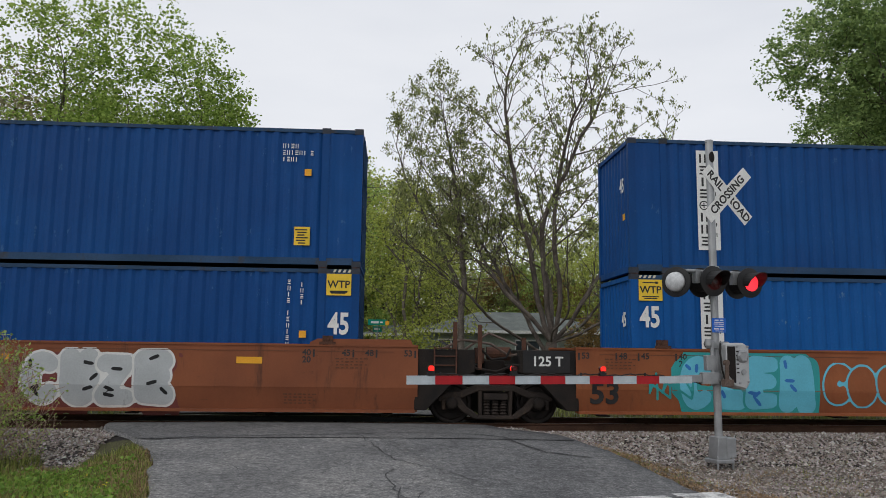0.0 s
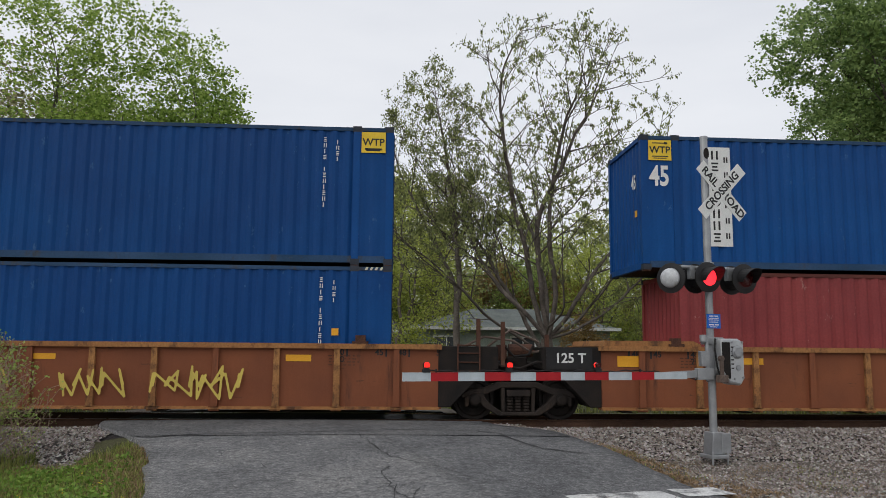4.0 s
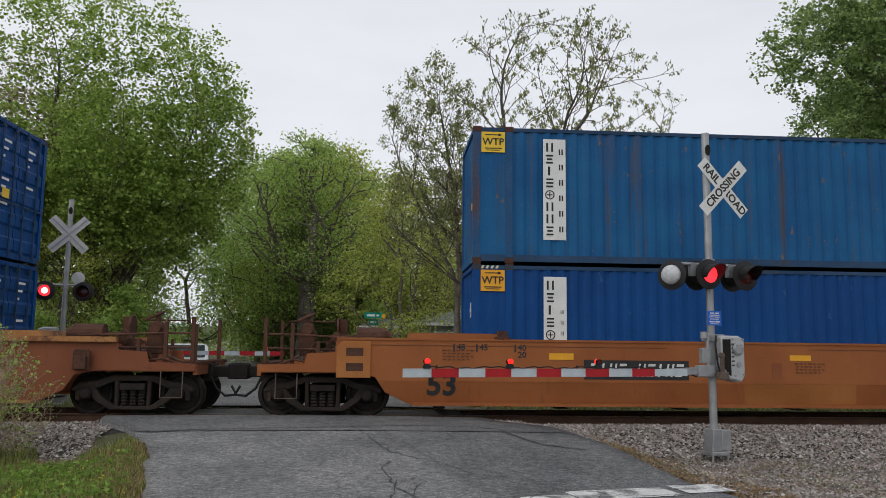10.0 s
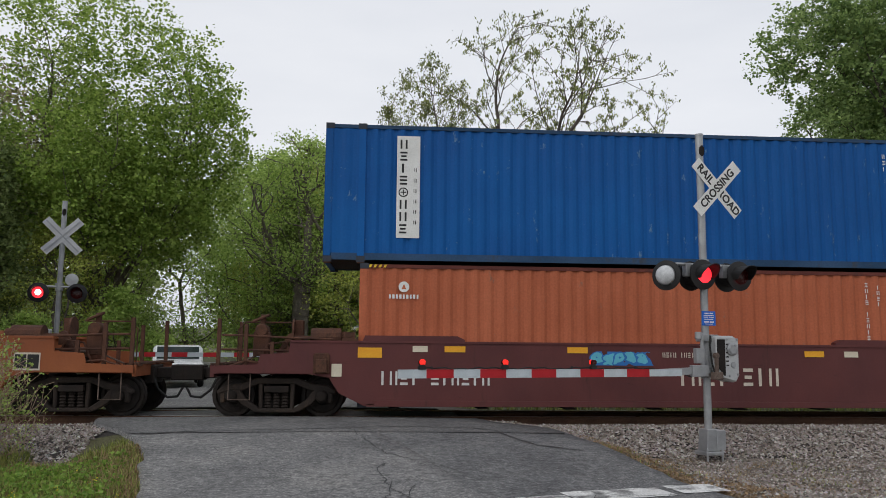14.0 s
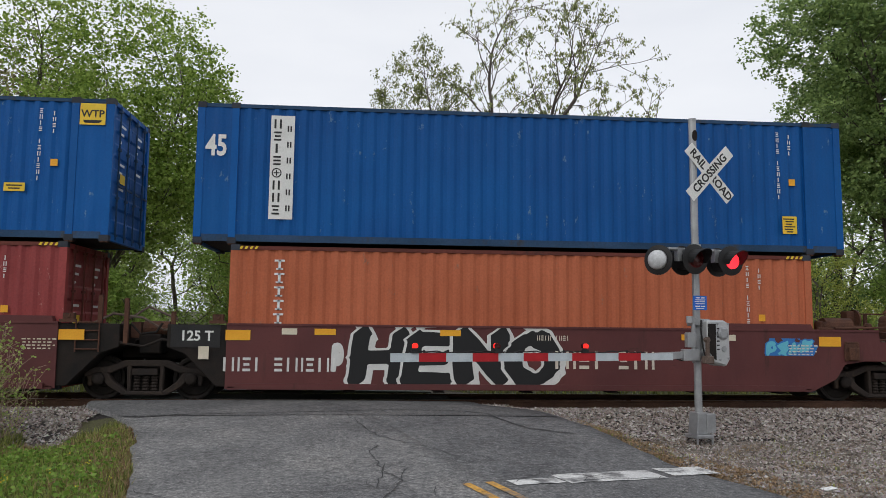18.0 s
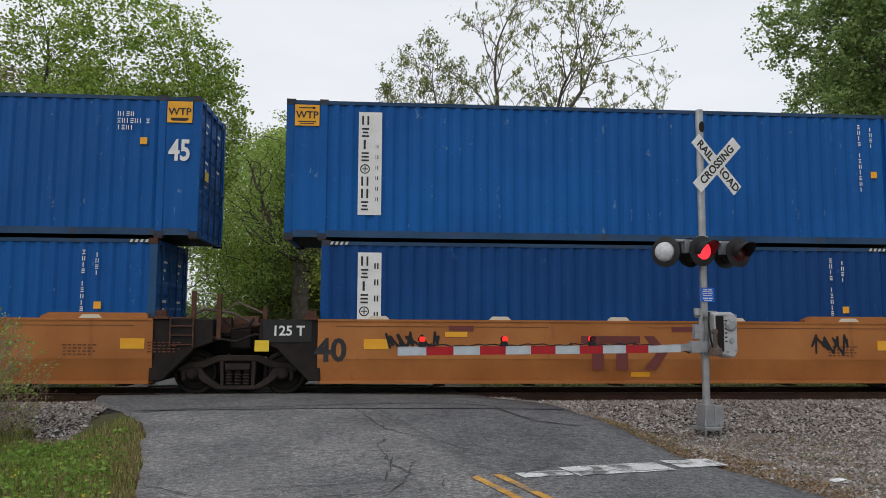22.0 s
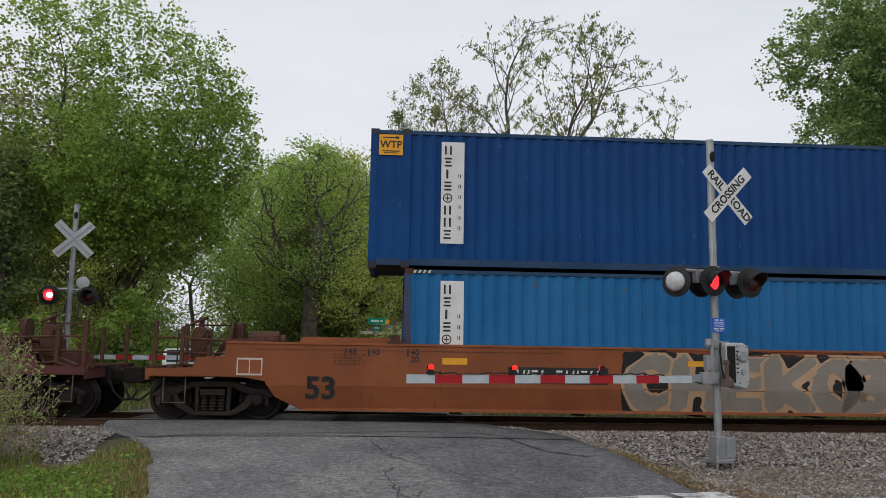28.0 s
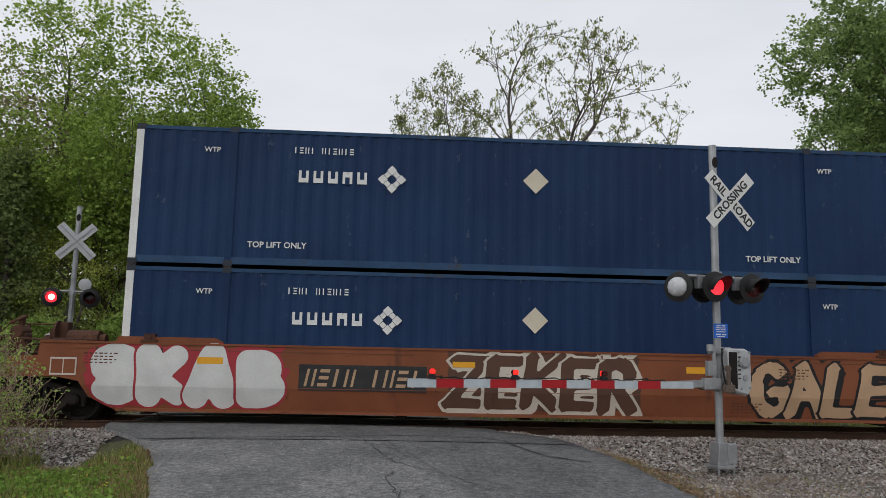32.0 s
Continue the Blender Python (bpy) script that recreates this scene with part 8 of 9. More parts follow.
BUSHY = grown(13, 8.6, 0.15, 3.3, 1.0, 6500, 0.11, "leaf_y", "bark_dark", 6, 55, 0.5, 3, 0.16, 1.0, 0.0, 0.25, 0.012, 0.75, 1.6, reach=0.6, gap=0.3)
tree(12.3, 28.5, 0.0, BUSHY, "many-stemmed small tree with sparse yellow-green leaves", 0)
# tall leafy trees
OAK = grown(21, 19.3, 0.30, 5.45, 3.0, 74000, 0.13, "leaf_t", "bark", 12, 62, 0.45, 3, 0.22, 0.8, 0.0, 0.12, 0.004, 0.8, 3.0, reach=0.62, least=0.011)
RUDDY = grown(33, 17.2, 0.28, 5.2, 1.5, 42000, 0.14, "leaf_b", "bark_dark", 10, 58, 0.5, 3, 0.25, 0.8, 0.0, 0.15, 0.004, 0.8, 2.5, least=0.011)
OAK2 = wood(22, 16.0, 0.32, 5.0, 1.2, 21000, 0.14, "leaf_m", "bark", 90, 1200, 0.55, 0.31, 0.24, full=0.75, dome=0.5, least=0.0105)
DEEP = grown(23, 18.8, 0.30, 6.2, 4.6, 92000, 0.14, "leaf_r", "bark_dark", 12, 80, 0.55, 3, 0.26, 0.45, 0.0, 0.25, 0.0, 0.8, 4.2, reach=0.62, least=0.011)
DEEP_FAR = wood(34, 18.0, 0.36, 5.8, 1.0, 23000, 0.18, "leaf_r", "bark_dark", 90, 1100, 0.55, 0.32, 0.26, full=0.7, least=0.0105)
GOLD = wood(24, 10.5, 0.2, 3.9, 0.6, 12500, 0.125, "leaf_y", "bark", 70, 760, 0.5, 0.36, 0.26, full=0.75, least=0.0105)
LIME = wood(29, 10.0, 0.18, 3.5, 0.5, 13500, 0.12, "leaf_l", "bark", 80, 800, 0.5, 0.34, 0.26, full=0.75, dome=0.45, least=0.0105)
PALE = wood(25, 13.0, 0.26, 4.2, 1.0, 17000, 0.13, "leaf_b", "bark", 70, 760, 0.5, 0.38, 0.26, full=0.75, least=0.0105)
CEDAR = conifer_meshes(26, 10.0, 2.2, 15000, "leaf_d", "bark_dark", 0.13)
SHRUB = wood(27, 3.6, 0.06, 2.0, 0.15, 7000, 0.12, "leaf_l", "bark_dark", 22, 260, 0.4, 0.2, 0.36, 0.8, 0, 0.02, 0.8, 0.3)
PINK = wood(28, 3.8, 0.06, 1.8, 0.2, 5500, 0.11, "leaf_o", "bark_dark", 20, 240, 0.4, 0.2, 0.36, 0.8, 0, 0.02, 0.8, 0.3)
FRESH, OLIVE, DENSE, YELLOW = "tall leafy tree with fresh green spring foliage", "tall tree with olive-green spring foliage", "broad dense deep green tree", "yellow-green spring tree at the edge of a wood"
MAPLE, WAN, DARK, LOW = "smaller bright green tree at the roadside", "pale olive spring tree behind a house", "dark green cedar with foliage down to the ground", "dense green shrub beside the track"
for x, y, ms, turn, s, label in (
        (-12.2, 34, OAK, 20, 1.0, FRESH), (-17.6, 35.5, RUDDY, 140, 1.0, OLIVE), (-17.5, 30, OAK2, 200, 0.72, OLIVE), (-15.0, 40, OAK2, 75, 0.9, OLIVE),
        (21.6, 30.5, DEEP, 30, 0.98, DENSE), (27, 34, DEEP_FAR, 150, 1.05, DENSE), (24.5, 40, DEEP_FAR, 310, 0.85, DENSE),
        (-3.0, 49, GOLD, 10, 1.3, YELLOW), (0.4, 34.5, GOLD, 80, 0.82, YELLOW), (0.6, 51, GOLD, 190, 1.22, YELLOW), (4.2, 50, PALE, 120, 0.95, WAN),
        (8.5, 51, GOLD, 250, 1.0, YELLOW), (13.0, 49, GOLD, 300, 0.95, YELLOW), (17.0, 46, PALE, 30, 0.75, WAN), (15.8, 36, GOLD, 140, 0.6, YELLOW), (19.5, 38, LIME, 20, 0.7, MAPLE),
        (-6.2, 54, LIME, 80, 1.5, FRESH), (-2.4, 58, PALE, 200, 1.05, WAN), (-9.6, 58, LIME, 180, 1.5, FRESH),
        (-13.5, 39, LIME, 180, 0.8, MAPLE), (-12.0, 48, LIME, 270, 1.0, MAPLE), (-15.5, 33, LIME, 30, 0.7, MAPLE),
        (-14.2, 29, CEDAR, 100, 0.9, DARK), (-5.4, 46, CEDAR, 50, 1.15, DARK),
        (9.6, 38, PINK, 0, 0.8, "bronze-leaved shrub beside a house"), (7.0, 49, PINK, 90, 1.7, "bronze-leaved small tree behind a house"), (10.5, 48, PINK, 200, 1.6, "bronze-leaved small tree behind a house"),
        (14.8, 37, SHRUB, 30, 0.9, LOW), (19, 36, SHRUB, 120, 1.1, LOW), (-10.2, 31, SHRUB, 60, 1.0, LOW), (-11.5, 25.5, SHRUB, 160, 0.7, LOW), (-14.5, 25, SHRUB, 260, 0.9, LOW),
        (-1.6, 38.5, SHRUB, 10, 0.42, LOW), (23, 33, SHRUB, 200, 1.2, LOW), (17.5, 33, SHRUB, 300, 0.9, LOW),
        (-6.6, 46, LIME, 40, 1.26, MAPLE), (-4.3, 52, LIME, 140, 1.36, MAPLE), (-8.5, 62, LIME, 250, 1.5, FRESH), (-6.9, 47, GOLD, 300, 0.75, YELLOW), (2.6, 46.5, GOLD, 20, 0.75, YELLOW), (12.0, 45, GOLD, 60, 0.72, YELLOW), (16.0, 41, LIME, 200, 0.62, MAPLE), (8.6, 47.5, LIME, 130, 0.7, MAPLE),
        (13.6, 33, GOLD, 210, 0.5, YELLOW), (17.6, 30, GOLD, 15, 0.55, YELLOW), (-0.9, 44, SHRUB, 70, 1.0, LOW), (-17.0, 30, LIME, 300, 0.7, MAPLE), (-12.6, 30.5, GOLD, 100, 0.62, YELLOW)):
    tree(x, y, bed_height(x, y), ms, label, turn, s, "trees beyond the track")
# the thick trunk beside the street sign
STOUT = wood(31, 12.5, 0.46, 4.3, 3.6, 12000, 0.13, "leaf_l", "bark", 70, 700, 0.5, 0.36, 0.26, full=0.9, least=0.0105)
tree(-4.5, 42.0, 0.1, STOUT, "thick-trunked tree with high green foliage", 0)


def far_wood():
    """Woods closing the view all round, too far to count."""
    rng = np.random.default_rng(5)
    pts = []
    for i in range(1000):
        a = rng.uniform(-0.8, 0.8)
        r = rng.uniform(60, 88)
        x, y = math.sin(a) * r, math.cos(a) * r
        if abs(x + 16.5 + (y - 60) * 0.28) < 3.5:
            continue
        pts.append(((x, y, rng.uniform(0.0, 1.0) ** 1.4 * 10.5 + 0.5), 1.4, 45))
    for i in range(620):
        x, y = rng.uniform(-34, 30), rng.uniform(47, 58)
        if abs(x - centre(y)) < 4.0 or (0 < x < 13 and y < 49):
            continue
        pts.append(((x, y, rng.uniform(0, 1) ** 1.3 * 6.0 + 0.3), 0.9, 60))
    for i in range(160):
        a = rng.uniform(2.0, 4.28)
        r = rng.uniform(45, 70)
        pts.append(((math.sin(a) * r, math.cos(a) * r, rng.uniform(1, 12)), 2.2, 30))
    return leaf_mesh("far_wood", pts, 0.38, rng, "leaf_m")


tagged(new("far_wood", far_wood()), "distant mixed spring woodland closing the view", "woodland", kind="stuff")


def grass(name, area, count, tall, material, seed, label, keep=lambda x, y: True, lean=0.5, width=0.006):
    """Upright narrow blades scattered over a patch of ground."""
    rng = np.random.default_rng(seed)
    x0, x1, y0, y1 = area
    xy = rng.uniform((x0, y0), (x1, y1), (count, 2))
    vs, fs = [], []
    for x, y in xy:
        if not keep(x, y):
            continue
        z = bed_height(x, y) - 0.01
        h, a, w = tall * rng.uniform(0.4, 1.25), rng.uniform(0, 6.28), width * rng.uniform(0.6, 1.5)
        dx, dy = math.cos(a), math.sin(a)
        k, b = rng.uniform(0.1, lean) * h, len(vs)
        vs += [(x - dy * w, y + dx * w, z), (x + dy * w, y - dx * w, z), (x + dx * k * 0.4 + dy * w * 0.8, y + dy * k * 0.4 - dx * w * 0.8, z + h * 0.6), (x + dx * k * 0.4 - dy * w * 0.8, y + dy * k * 0.4 + dx * w * 0.8, z + h * 0.6), (x + dx * k, y + dy * k, z + h)]
        fs += [(b, b + 1, b + 2, b + 3), (b + 3, b + 2, b + 4)]
    m = bpy.data.meshes.new(name)
    m.from_pydata(vs, [], fs)
    m.materials.append(M[material])
    return tagged(new(name, m), label, "grass", kind="stuff")


def verge(x, y):
    return x < left_edge(y) - 0.02 - 0.10 * max(0, y - 11.5) and y < (12.35 if x < left_edge(y) - 0.9 else 12.95) + 0.2 * math.sin(3 * x)


grass("grass", (-7.0, -2.0, 6.0, 13.5), 33000, 0.12, "blade", 1, "fresh green roadside grass", verge, 0.7, 0.005)
grass("dry_grass", (-6.0, -2.0, 6.0, 12.4), 17000, 0.12, "straw", 2, "dry straw among roadside grass", lambda x, y: verge(x, y) and (x > left_edge(y) - 0.7 or noise.noise((x * 1.1, y * 1.1, 9)) > 0.05), 1.2, 0.004)
grass("dry_grass", (3.0, 8.0, 7.5, 13.0), 12000, 0.05, "straw", 3, "dry straw on gravel beside the road", lambda x, y: x > right_edge(y) + 0.03 and (x < right_edge(y) + 0.9 + 0.5 * noise.noise((x, y, 0)) or noise.noise((x * 1.2, y * 1.6, 31)) > 0.12), 1.8, 0.0035)
grass("grass", (3.0, 9.0, 7.2, 13.2), 5000, 0.06, "blade", 14, "thin yellow-green weeds in gravel beside the road", lambda x, y: x > right_edge(y) + 0.06 and (noise.noise((x * 1.4, y * 1.4, 21)) > 0.22 or (y > 10.2 and x < right_edge(y) + 0.45)), 1.0, 0.005)
grass("grass", (-30, 30, 19.8, 34), 26000, 0.22, "blade", 4, "rough grass beyond the track", lambda x, y: not left_edge(y) - 0.2 < x < right_edge(y) + 0.2, 0.7, 0.012)
cl = np.random.default_rng(9)
patch = [((x, y, bed_height(x, y) + cl.uniform(0.02, 0.12)), 0.05, 9) for x, y in ((cl.uniform(-7, -2.2), cl.uniform(6.2, 11.8)) for _ in range(1300)) if verge(x, y) and x < left_edge(y) - 0.3 + 0.25 * noise.noise((x * 3, y * 3, 1))]
tagged(new("clover", leaf_mesh("clover", patch, 0.045, cl, "clover")), "bright green clover and broad-leaved weeds", "weeds", kind="stuff")
lit = np.random.default_rng(10)
edge_litter = [((x, y, bed_height(x, y) + 0.02), 0.06, 14) for x, y in ((lit.uniform(-5.0, -1.8), lit.uniform(6.3, 12.6)) for _ in range(2600)) if left_edge(y) - 0.28 - 0.2 * noise.noise((x * 2, y * 2, 3)) < x < left_edge(y) + 0.03]
spread = [((x, y, bed_height(x, y) + 0.012), 0.07, 16) for x, y in ((lit.uniform(3.0, 9.5), lit.uniform(7.0, 13.6)) for _ in range(2700)) if right_edge(y) - 0.06 < x < right_edge(y) + 0.55 + 1.1 * noise.noise((x * 0.8, y * 0.8, 7))]
tagged(new("needle_litter", leaf_mesh("needle_litter", spread + edge_litter, 0.034, lit, "needle", 0.1)), "brown needles and dead leaves along the road edge", "litter", kind="stuff")
paper = thing("paper_scrap", "flat white paper scrap on gravel", "litter", pose(5.0, 8.35, bed_height(5.0, 8.35) + 0.03, 3, -4, 20))
part("sheet", shape("paper", lambda bm: box(bm, -0.09, 0.09, -0.045, 0.045, 0, 0.006), "trim"), "trim", paper)
fl = np.random.default_rng(8)
flowers = [((x, y, bed_height(x, y) + fl.uniform(0.1, 0.2)), 0.015, 4) for x, y in ((fl.uniform(-4.8, -2.3), fl.uniform(7, 10.8)) for _ in range(30)) if verge(x, y)]
tagged(new("wildflowers", leaf_mesh("wildflowers", flowers, 0.02, fl, "petal")), "tiny yellow wildflowers in roadside grass", "flowers", kind="stuff")
# the bare bush beside the track, with new leaves at its foot
BRUSH = wood(41, 2.3, 0.024, 1.15, 0.2, 800, 0.05, "leaf_l", "twig", 26, 260, 0.5, 0.05, 0.4, 0.8, 0, 0.0, 0.9, 0.1)
for x, y, s, r in ((-6.15, 12.5, 0.85, 0), (-6.7, 12.7, 1.0, 100), (-5.75, 12.7, 0.5, 200), (-6.3, 12.9, 0.9, 280), (-6.9, 12.3, 0.95, 40), (-6.0, 12.3, 0.6, 330)):
    t = thing("bush", "leafless twiggy bush with a few green shoots", "bush", pose(x, y, bed_height(x, y), 0, 0, r))
    t.scale = (s, s, s)
    part("branchwork", BRUSH[0], "bark", t)
    part("foliage", BRUSH[1], "leaf_l", t)
grass("weeds", (-7.2, -5.2, 11.8, 13.4), 900, 0.22, "blade", 6, "tall green weeds at the foot of a bush", lambda x, y: (x + 6.2) ** 2 + (y - 12.6) ** 2 < 0.6, 0.8, 0.01)


def stones(area, count, size, seed, name, label, keep):
    """Loose crushed stone: small uneven lumps."""
    rng = np.random.default_rng(seed)
    base = np.array([(1, 0, 0), (-0.9, 0.1, 0.1), (0.1, 1, -0.1), (0, -0.9, 0.15), (0.05, 0.1, 0.8), (0.1, 0, -0.6)], float)
    tri = np.array([(0, 2, 4), (2, 1, 4), (1, 3, 4), (3, 0, 4)])
    x0, x1, y0, y1 = area
    pts = [(x, y) for x, y in rng.uniform((x0, y0), (x1, y1), (count, 2)) if keep(x, y)]
    vs, fs = [], []
    for i, (x, y) in enumerate(pts):
        z = bed_height(x, y)
        a, s = rng.uniform(0, 6.28), size * rng.uniform(0.5, 1.4)
        j = base * rng.uniform(0.55, 1.35, (6, 3)) * s
        j[4, :2] += rng.uniform(-0.7, 0.7, 2) * s
        c, q = math.cos(a), math.sin(a)
        vs.append(np.stack([j[:, 0] * c - j[:, 1] * q + x, j[:, 0] * q + j[:, 1] * c + y, j[:, 2] + z + s * 0.25], 1))
        fs.append(tri + 6 * i)
    m = bpy.data.meshes.new(name)
    m.from_pydata(np.concatenate(vs).tolist(), [], np.concatenate(fs).tolist())
    m.materials.append(M["pebble"])
    return tagged(new(name, m), label, "gravel", kind="stuff")


def pebbles(name, stops):
    m = bpy.data.materials.new(name)
    m.use_nodes = True
    n, l = m.node_tree.nodes, m.node_tree.links
    geo, ramp, tex, mx, co = n.new("ShaderNodeNewGeometry"), n.new("ShaderNodeValToRGB"), n.new("ShaderNodeTexNoise"), n.new("ShaderNodeMix"), n.new("ShaderNodeTexCoord")
    ramp.color_ramp.elements[0].color, ramp.color_ramp.elements[1].color = (*stops[0], 1), (*stops[-1], 1)
    for i, c in enumerate(stops[1:-1]):
        ramp.color_ramp.elements.new((i + 1) / (len(stops) - 1)).color = (*c, 1)
    tex.inputs["Scale"].default_value = 45
    l.new(co.outputs["Object"], tex.inputs["Vector"])
    l.new(geo.outputs["Random Per Island"], ramp.inputs["Fac"])
    mx.data_type, mx.blend_type = "RGBA", "MULTIPLY"
    mx.inputs["Factor"].default_value = 0.6
    l.new(ramp.outputs["Color"], mx.inputs["A"])
    l.new(tex.outputs["Color"], mx.inputs["B"])
    l.new(mx.outputs["Result"], n["Principled BSDF"].inputs["Base Color"])
    n["Principled BSDF"].inputs["Roughness"].default_value = 0.9
    return m


M["pebble"] = pebbles("crushed_stone", ((0.07, 0.054, 0.045), (0.30, 0.25, 0.215), (0.46, 0.415, 0.38), (0.15, 0.11, 0.085), (0.68, 0.64, 0.60)))
stones((2.0, 13.5, 12.9, 15.75), 20000, 0.034, 11, "ballast", "crushed grey-brown track ballast", lambda x, y: x > right_edge(y) + 0.05 and y > 13.0 + 0.25 * noise.noise((x * 1.3, 0, 2)))
stones((3.2, 13.0, 7.0, 13.2), 27000, 0.024, 12, "gravel", "fine grey gravel beside the road", lambda x, y: x > right_edge(y) + 0.3 + 0.5 * noise.noise((x, y, 4)))
stones((-13.0, -4.8, 12.3, 15.75), 17000, 0.034, 13, "ballast", "crushed grey-brown track ballast", lambda x, y: x < left_edge(y) - 0.05)


# ---- the house beyond the track ----
def frame_of(bm, w, h):
    """A flat window frame in one piece."""
    rings = [[bm.verts.new(p) for p in ((a, y, b), (w - a, y, b), (w - a, y, h - b), (a, y, h - b))] for a, b, y in ((-0.07, -0.08, 0), (-0.07, -0.08, -0.03), (0, 0, -0.03), (0, 0, 0))]
    for p, q in zip(rings, rings[1:] + rings[:1]):
        for i in range(4):
            bm.faces.new((p[i], p[(i + 1) % 4], q[(i + 1) % 4], q[i]))


def house(x, y, z, turn):
    h = thing("house", "low grey-green sided house with a hipped shingle roof", "house", pose(x, y, z, 0, 0, turn))
    def boards(bm, w, d, z0, z1):
        zz = z0
        while zz < z1 - 0.01:
            t = min(zz + 0.2, z1)
            box(bm, 0, w, -0.012, 0.0, zz, t - 0.02)
            zz += 0.2
    for nm, x0, w, dy, ht in (("main", 0.0, 10.2, 0.0, 2.45), ("wing", -2.6, 2.55, 0.8, 2.25)):
        part("wall", shape(("hwall", nm), lambda bm, w=w, ht=ht: box(bm, 0, w, 0, 7, 0.0, ht), "siding"), "siding", h, "", pose(x0, dy, 0))
        part("siding", shape(("boards", nm), lambda bm, w=w, ht=ht: boards(bm, w, 7, 0.85, ht), "siding"), "siding", h, "", pose(x0, dy, 0))
        part("brick_base", shape(("bbase", nm), lambda bm, w=w: box(bm, -0.05, w + 0.05, -0.06, 0.0, 0, 0.84), "brick"), "brick", h, "low red brick base", pose(x0, dy, 0))
        o, rh = 0.45, 1.15 if nm == "main" else 0.7
        def roof(bm, w=w, ht=ht, rh=rh):
            a = [bm.verts.new(p) for p in ((-o, -o, ht), (w + o, -o, ht), (w + o, 7 + o, ht), (-o, 7 + o, ht))]
            b = [bm.verts.new(p) for p in ((min(3.4, w / 2), 3.5, ht + rh), (max(w - 3.4, w / 2), 3.5, ht + rh))]
            for f in ((a[0], a[1], b[1], b[0]), (a[1], a[2], b[1]), (a[2], a[3], b[0], b[1]), (a[3], a[0], b[0]), (a[3], a[2], a[1], a[0])):
                bm.faces.new(f)
        part("roof", shape(("hroof", nm), roof, "shingle"), "shingle", h, "grey-green shingle roof", pose(x0, dy, 0))
        part("fascia", shape(("fascia", nm), lambda bm, w=w, ht=ht: box(bm, -o - 0.02, w + o + 0.02, -o - 0.03, -o, ht - 0.12, ht + 0.03), "trim"), "trim", h, "", pose(x0, dy, 0))
    for wx, wd, wy, z0, z1 in ((1.0, 1.25, 0.0, 0.95, 1.95), (5.0, 1.2, 0.0, 1.35, 1.95), (8.2, 0.85, 0.0, 0.95, 1.95), (-1.5, 0.8, 0.8, 0.95, 1.85)):
        f = part("window", shape(("hwin", wd, z1 - z0), lambda bm, wd=wd, hh=z1 - z0: frame_of(bm, wd, hh), "trim"), "trim", h, "white-framed window", pose(wx, wy - 0.015, z0))
        part("glazing_bar", shape(("hbar", wd, z1 - z0), lambda bm, wd=wd, hh=z1 - z0: box(bm, wd / 2 - 0.03, wd / 2 + 0.03, -0.03, 0, 0, hh), "trim"), "trim", f)
        part("pane", shape(("hpane", wd, z1 - z0), lambda bm, wd=wd, hh=z1 - z0: box(bm, 0, wd, -0.012, -0.004, 0, hh), "glass"), "glass", f)
    return h


house(1.35, 40.0, 0.05, 0)
fence = thing("fence", "weathered grey wooden picket fence", "fence", pose(12.6, 41, 0.1))
for i in range(26):
    part("picket", shape("picket", lambda bm: prism(bm, [(-0.06, 0), (0.06, 0), (0.06, 1.35), (0, 1.45), (-0.06, 1.35)], -0.012, 0.012), "fence_wood"), "fence_wood", fence, "", pose(0.15 * i, 0, random.uniform(-0.02, 0.02)))
part("fence_rail", shape("fence_rail", lambda bm: (box(bm, -0.1, 3.9, 0.012, 0.05, 0.3, 0.38), box(bm, -0.1, 3.9, 0.012, 0.05, 1.0, 1.08)), "fence_wood"), "fence_wood", fence)

sign = thing("street_sign", "green street-name sign on a thin steel post", "street sign", pose(-0.62, 30.0, bed_height(-0.62, 30) - 0.02))
part("post", shape("sign_post", lambda bm: tube(bm, (0, 0, 0), (0, 0, 2.75), 0.03, 8), "silver"), "silver", sign)
for z, ang, w in ((2.72, 8, 0.72), (2.46, 62, 0.7)):
    b = part("name_blade", plate(("nb", w), w, 0.22, "green_sign"), "green_sign", sign, "green name blade with pale bars", pose(0, -0.035, z + 0.02, 0, 0, ang))
    part("name_bar", bars(("nb", w), [(-0.1, 0, 0.3, 0.08), (0.16, 0.0, 0.1, 0.06)], "white"), "white", b, "", pose(0, -0.004, 0))
part("number_tab", plate("tab", 0.14, 0.17, "amber"), "amber", sign, "", pose(0.38, -0.035, 2.72))


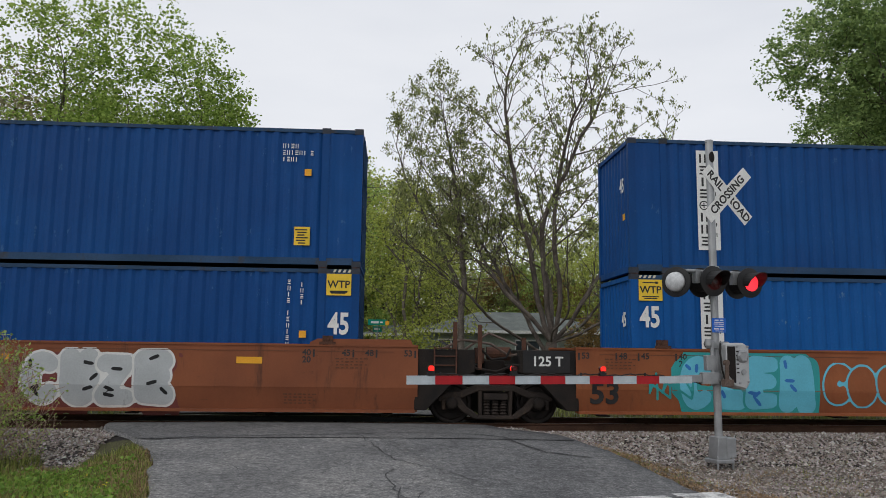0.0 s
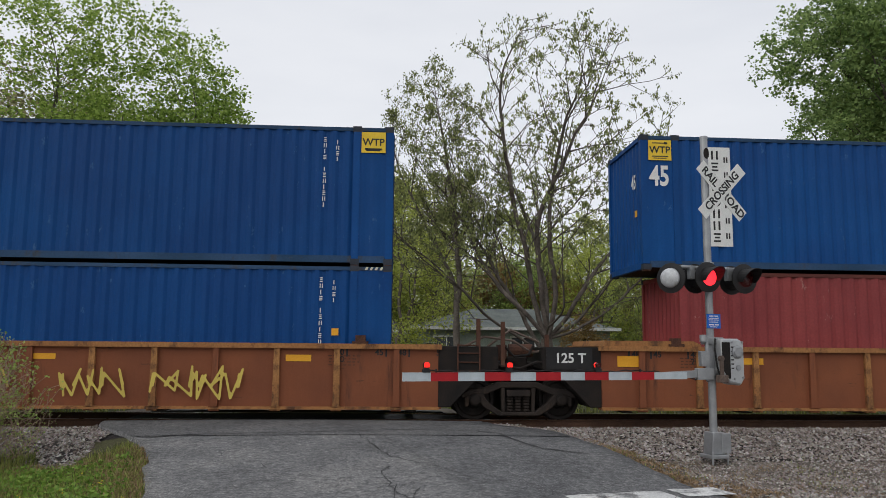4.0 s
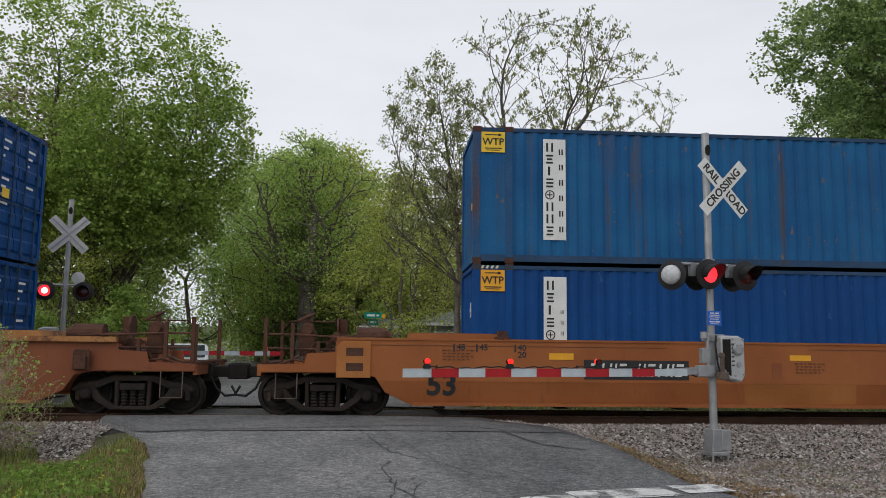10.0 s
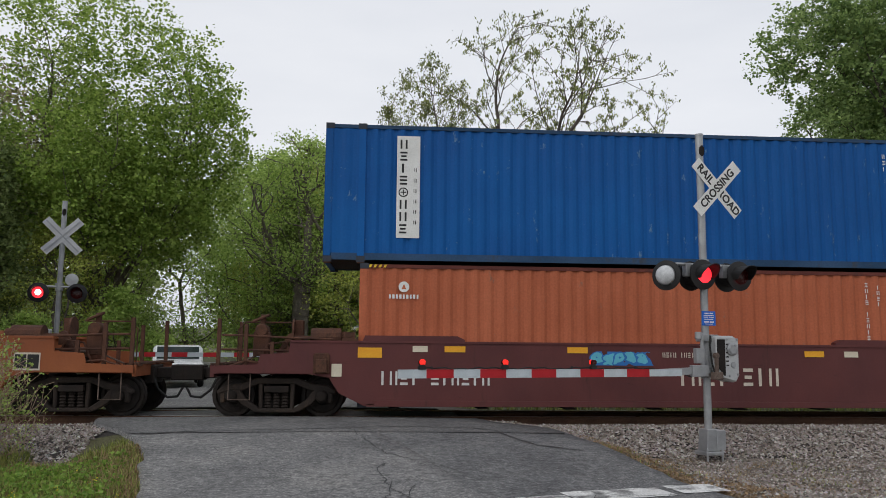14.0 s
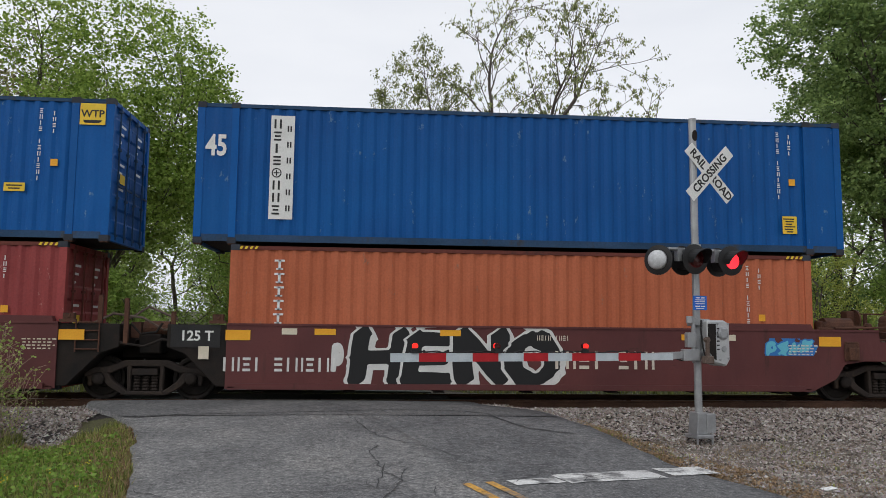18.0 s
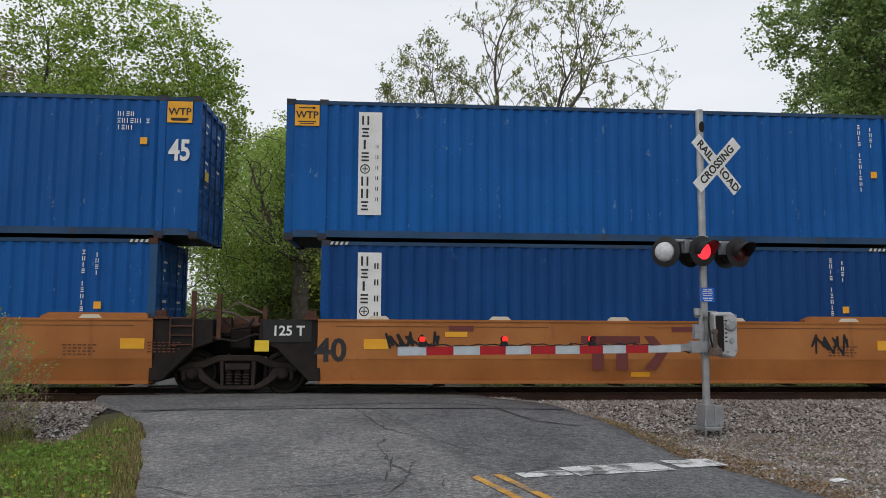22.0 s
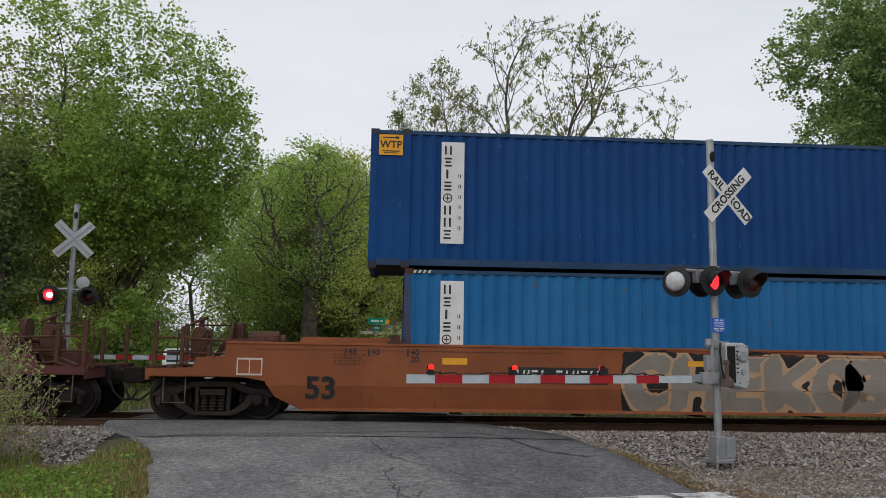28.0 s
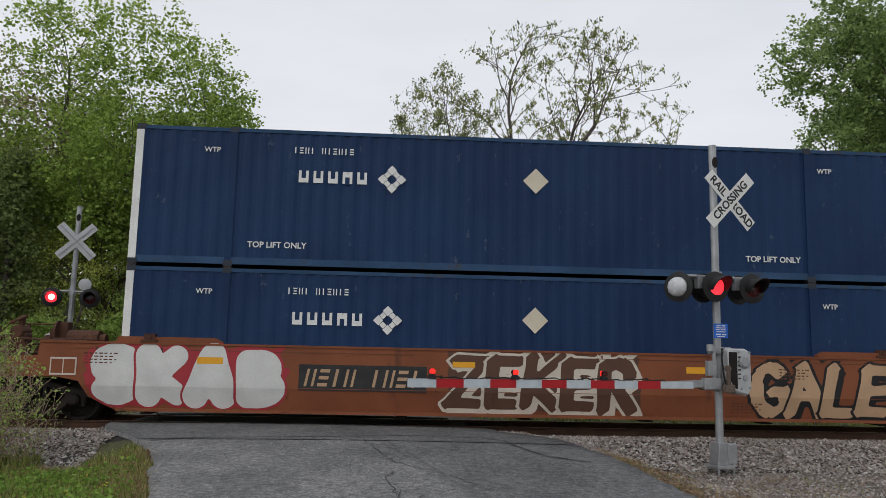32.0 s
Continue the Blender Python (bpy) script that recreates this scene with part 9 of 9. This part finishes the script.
# ---- cars waiting beyond the crossing ----
def waiting_car(x, y, turn, paint, label):
    c = thing("car", label, "car", pose(x, y, road_height(y) + 0.02, 0, 0, turn))
    def body(bm):
        prism(bm, [(-2.2, 0.35), (2.2, 0.35), (2.25, 0.62), (2.1, 0.86), (1.15, 0.95), (0.45, 1.42), (-1.2, 1.45), (-1.95, 1.0), (-2.25, 0.95)], -0.85, 0.85)
    part("body", shape(("car_body", paint), body, paint, 0.08, False), paint, c)
    part("windscreen", shape("car_glass", lambda bm: (prism(bm, [(1.10, 0.97), (1.16, 0.985), (0.50, 1.40), (0.44, 1.38)], -0.72, 0.72), prism(bm, [(0.95, 0.98), (0.38, 1.36), (-1.15, 1.38), (-1.75, 1.0)], -0.856, 0.856)), "glass"), "glass", c)
    for wx in (-1.35, 1.4):
        for wy in (-0.78, 0.78):
            w = part("wheel", shape("car_tyre", lambda bm: lathe(bm, [(0.2, -0.1), (0.3, -0.1), (0.33, -0.06), (0.33, 0.06), (0.3, 0.1), (0.2, 0.1)], lambda a, b, h: (a, h, b), 18), "rubber"), "rubber", c, "", pose(wx, wy, 0.33))
            part("rim", shape("car_rim", lambda bm: lathe(bm, [(0.19, -0.105), (0.05, -0.09), (0.05, 0.09), (0.19, 0.105)], lambda a, b, h: (a, h, b), 12), "silver"), "silver", w)
    for wy in (-0.62, 0.62):
        part("headlight", shape("car_lamp", lambda bm: lathe(bm, [(0.10, 0), (0.08, 0.05), (0.03, 0.06)], lambda a, b, h: (h, a * 1.4, b), 14), "head"), "head", c, "lit headlight", pose(2.19, wy, 0.70))
    part("grille", shape("grille", lambda bm: (box(bm, 2.2, 2.27, -0.45, 0.45, 0.45, 0.62), box(bm, 2.15, 2.28, -0.8, 0.8, 0.36, 0.44)), "black"), "black", c)
    part("plate", shape("car_plate", lambda bm: box(bm, 2.26, 2.285, -0.16, 0.16, 0.47, 0.56), "white"), "white", c)
    return c


waiting_car(-7.6, 29.5, 105.5 - 180, "car_white", "white car waiting with lit headlights")
waiting_car(-9.2, 35.5, 105.5 - 180, "car_red", "red car waiting in a queue")
pole = thing("utility_pole", "thin grey pole beside the road", "pole", pose(-7.2, 46, 0))
part("shaft", shape("pole", lambda bm: tube(bm, (0, 0, -0.2), (0, 0, 6.8), 0.07, 8, 0.05), "bark"), "bark", pole)


# ---- what moves ----
def motions():
    """The train runs by; the crossing lamps turn their lit and dark faces in turn."""
    times = [0, 2, 4, 6, 8, 10, 12, 14, 16, 18, 20, 22, 24, 26, 28, 30, 32]
    for ob, u, z in MOVING:
        walk(ob, [(t, pose(u - travel(t), TRACK, z)) for t in times])
    # wheels roll while they pass the crossing
    for wheel, u, ax, y in WHEELS:
        base = pose(ax, y, 0.42, 0, 0, 0 if y < 0 else 180)
        steps = [k for k in range(961) if abs(u + ax - travel(k / 30)) < 15]
        if len(steps) < 3:
            continue
        sign = -1 if y < 0 else 1
        turn = lambda k: base @ Matrix.Rotation(sign * (travel(k / 30) - travel(steps[0] / 30)) / 0.42, 4, "Y")
        walk(wheel, [(0.0, turn(steps[0]))] * (steps[0] > 0) + [(k / 30, turn(k)) for k in steps] + [(32.0, turn(steps[-1]))] * (steps[-1] < 960))
    full_time = 0.605          # the second lamp lights up once a beat, a little unevenly
    starts = [9.25 + 1.21 * k - (0.016 * min(5, -1 - k) if k < -1 else 0.03 if 9 < k < 15 else 0.0) for k in range(-8, 19)]
    for lamp, second, y in FLASH:
        z = lamp.matrix_basis.translation.z
        at = lambda angle: pose(0, y, z, 0, 0, angle)
        rows = [(0.0, at(0 if second else 180))]
        for start in starts:
            for t, lit in ((start, second), (start + (full_time if start < 20 else 0.55), not second)):
                if 0.035 < t < 31.9:
                    a, b = (180, 0) if lit else (0, 180)
                    rows += [(t - 0.033, at(a)), (t, at(a + (b - a) / 3)), (t + 0.033, at(a + 2 * (b - a) / 3)), (t + 0.067, at(b))]
        rows.append((32.0, rows[-1][1]))
        walk(lamp, rows)


motions()
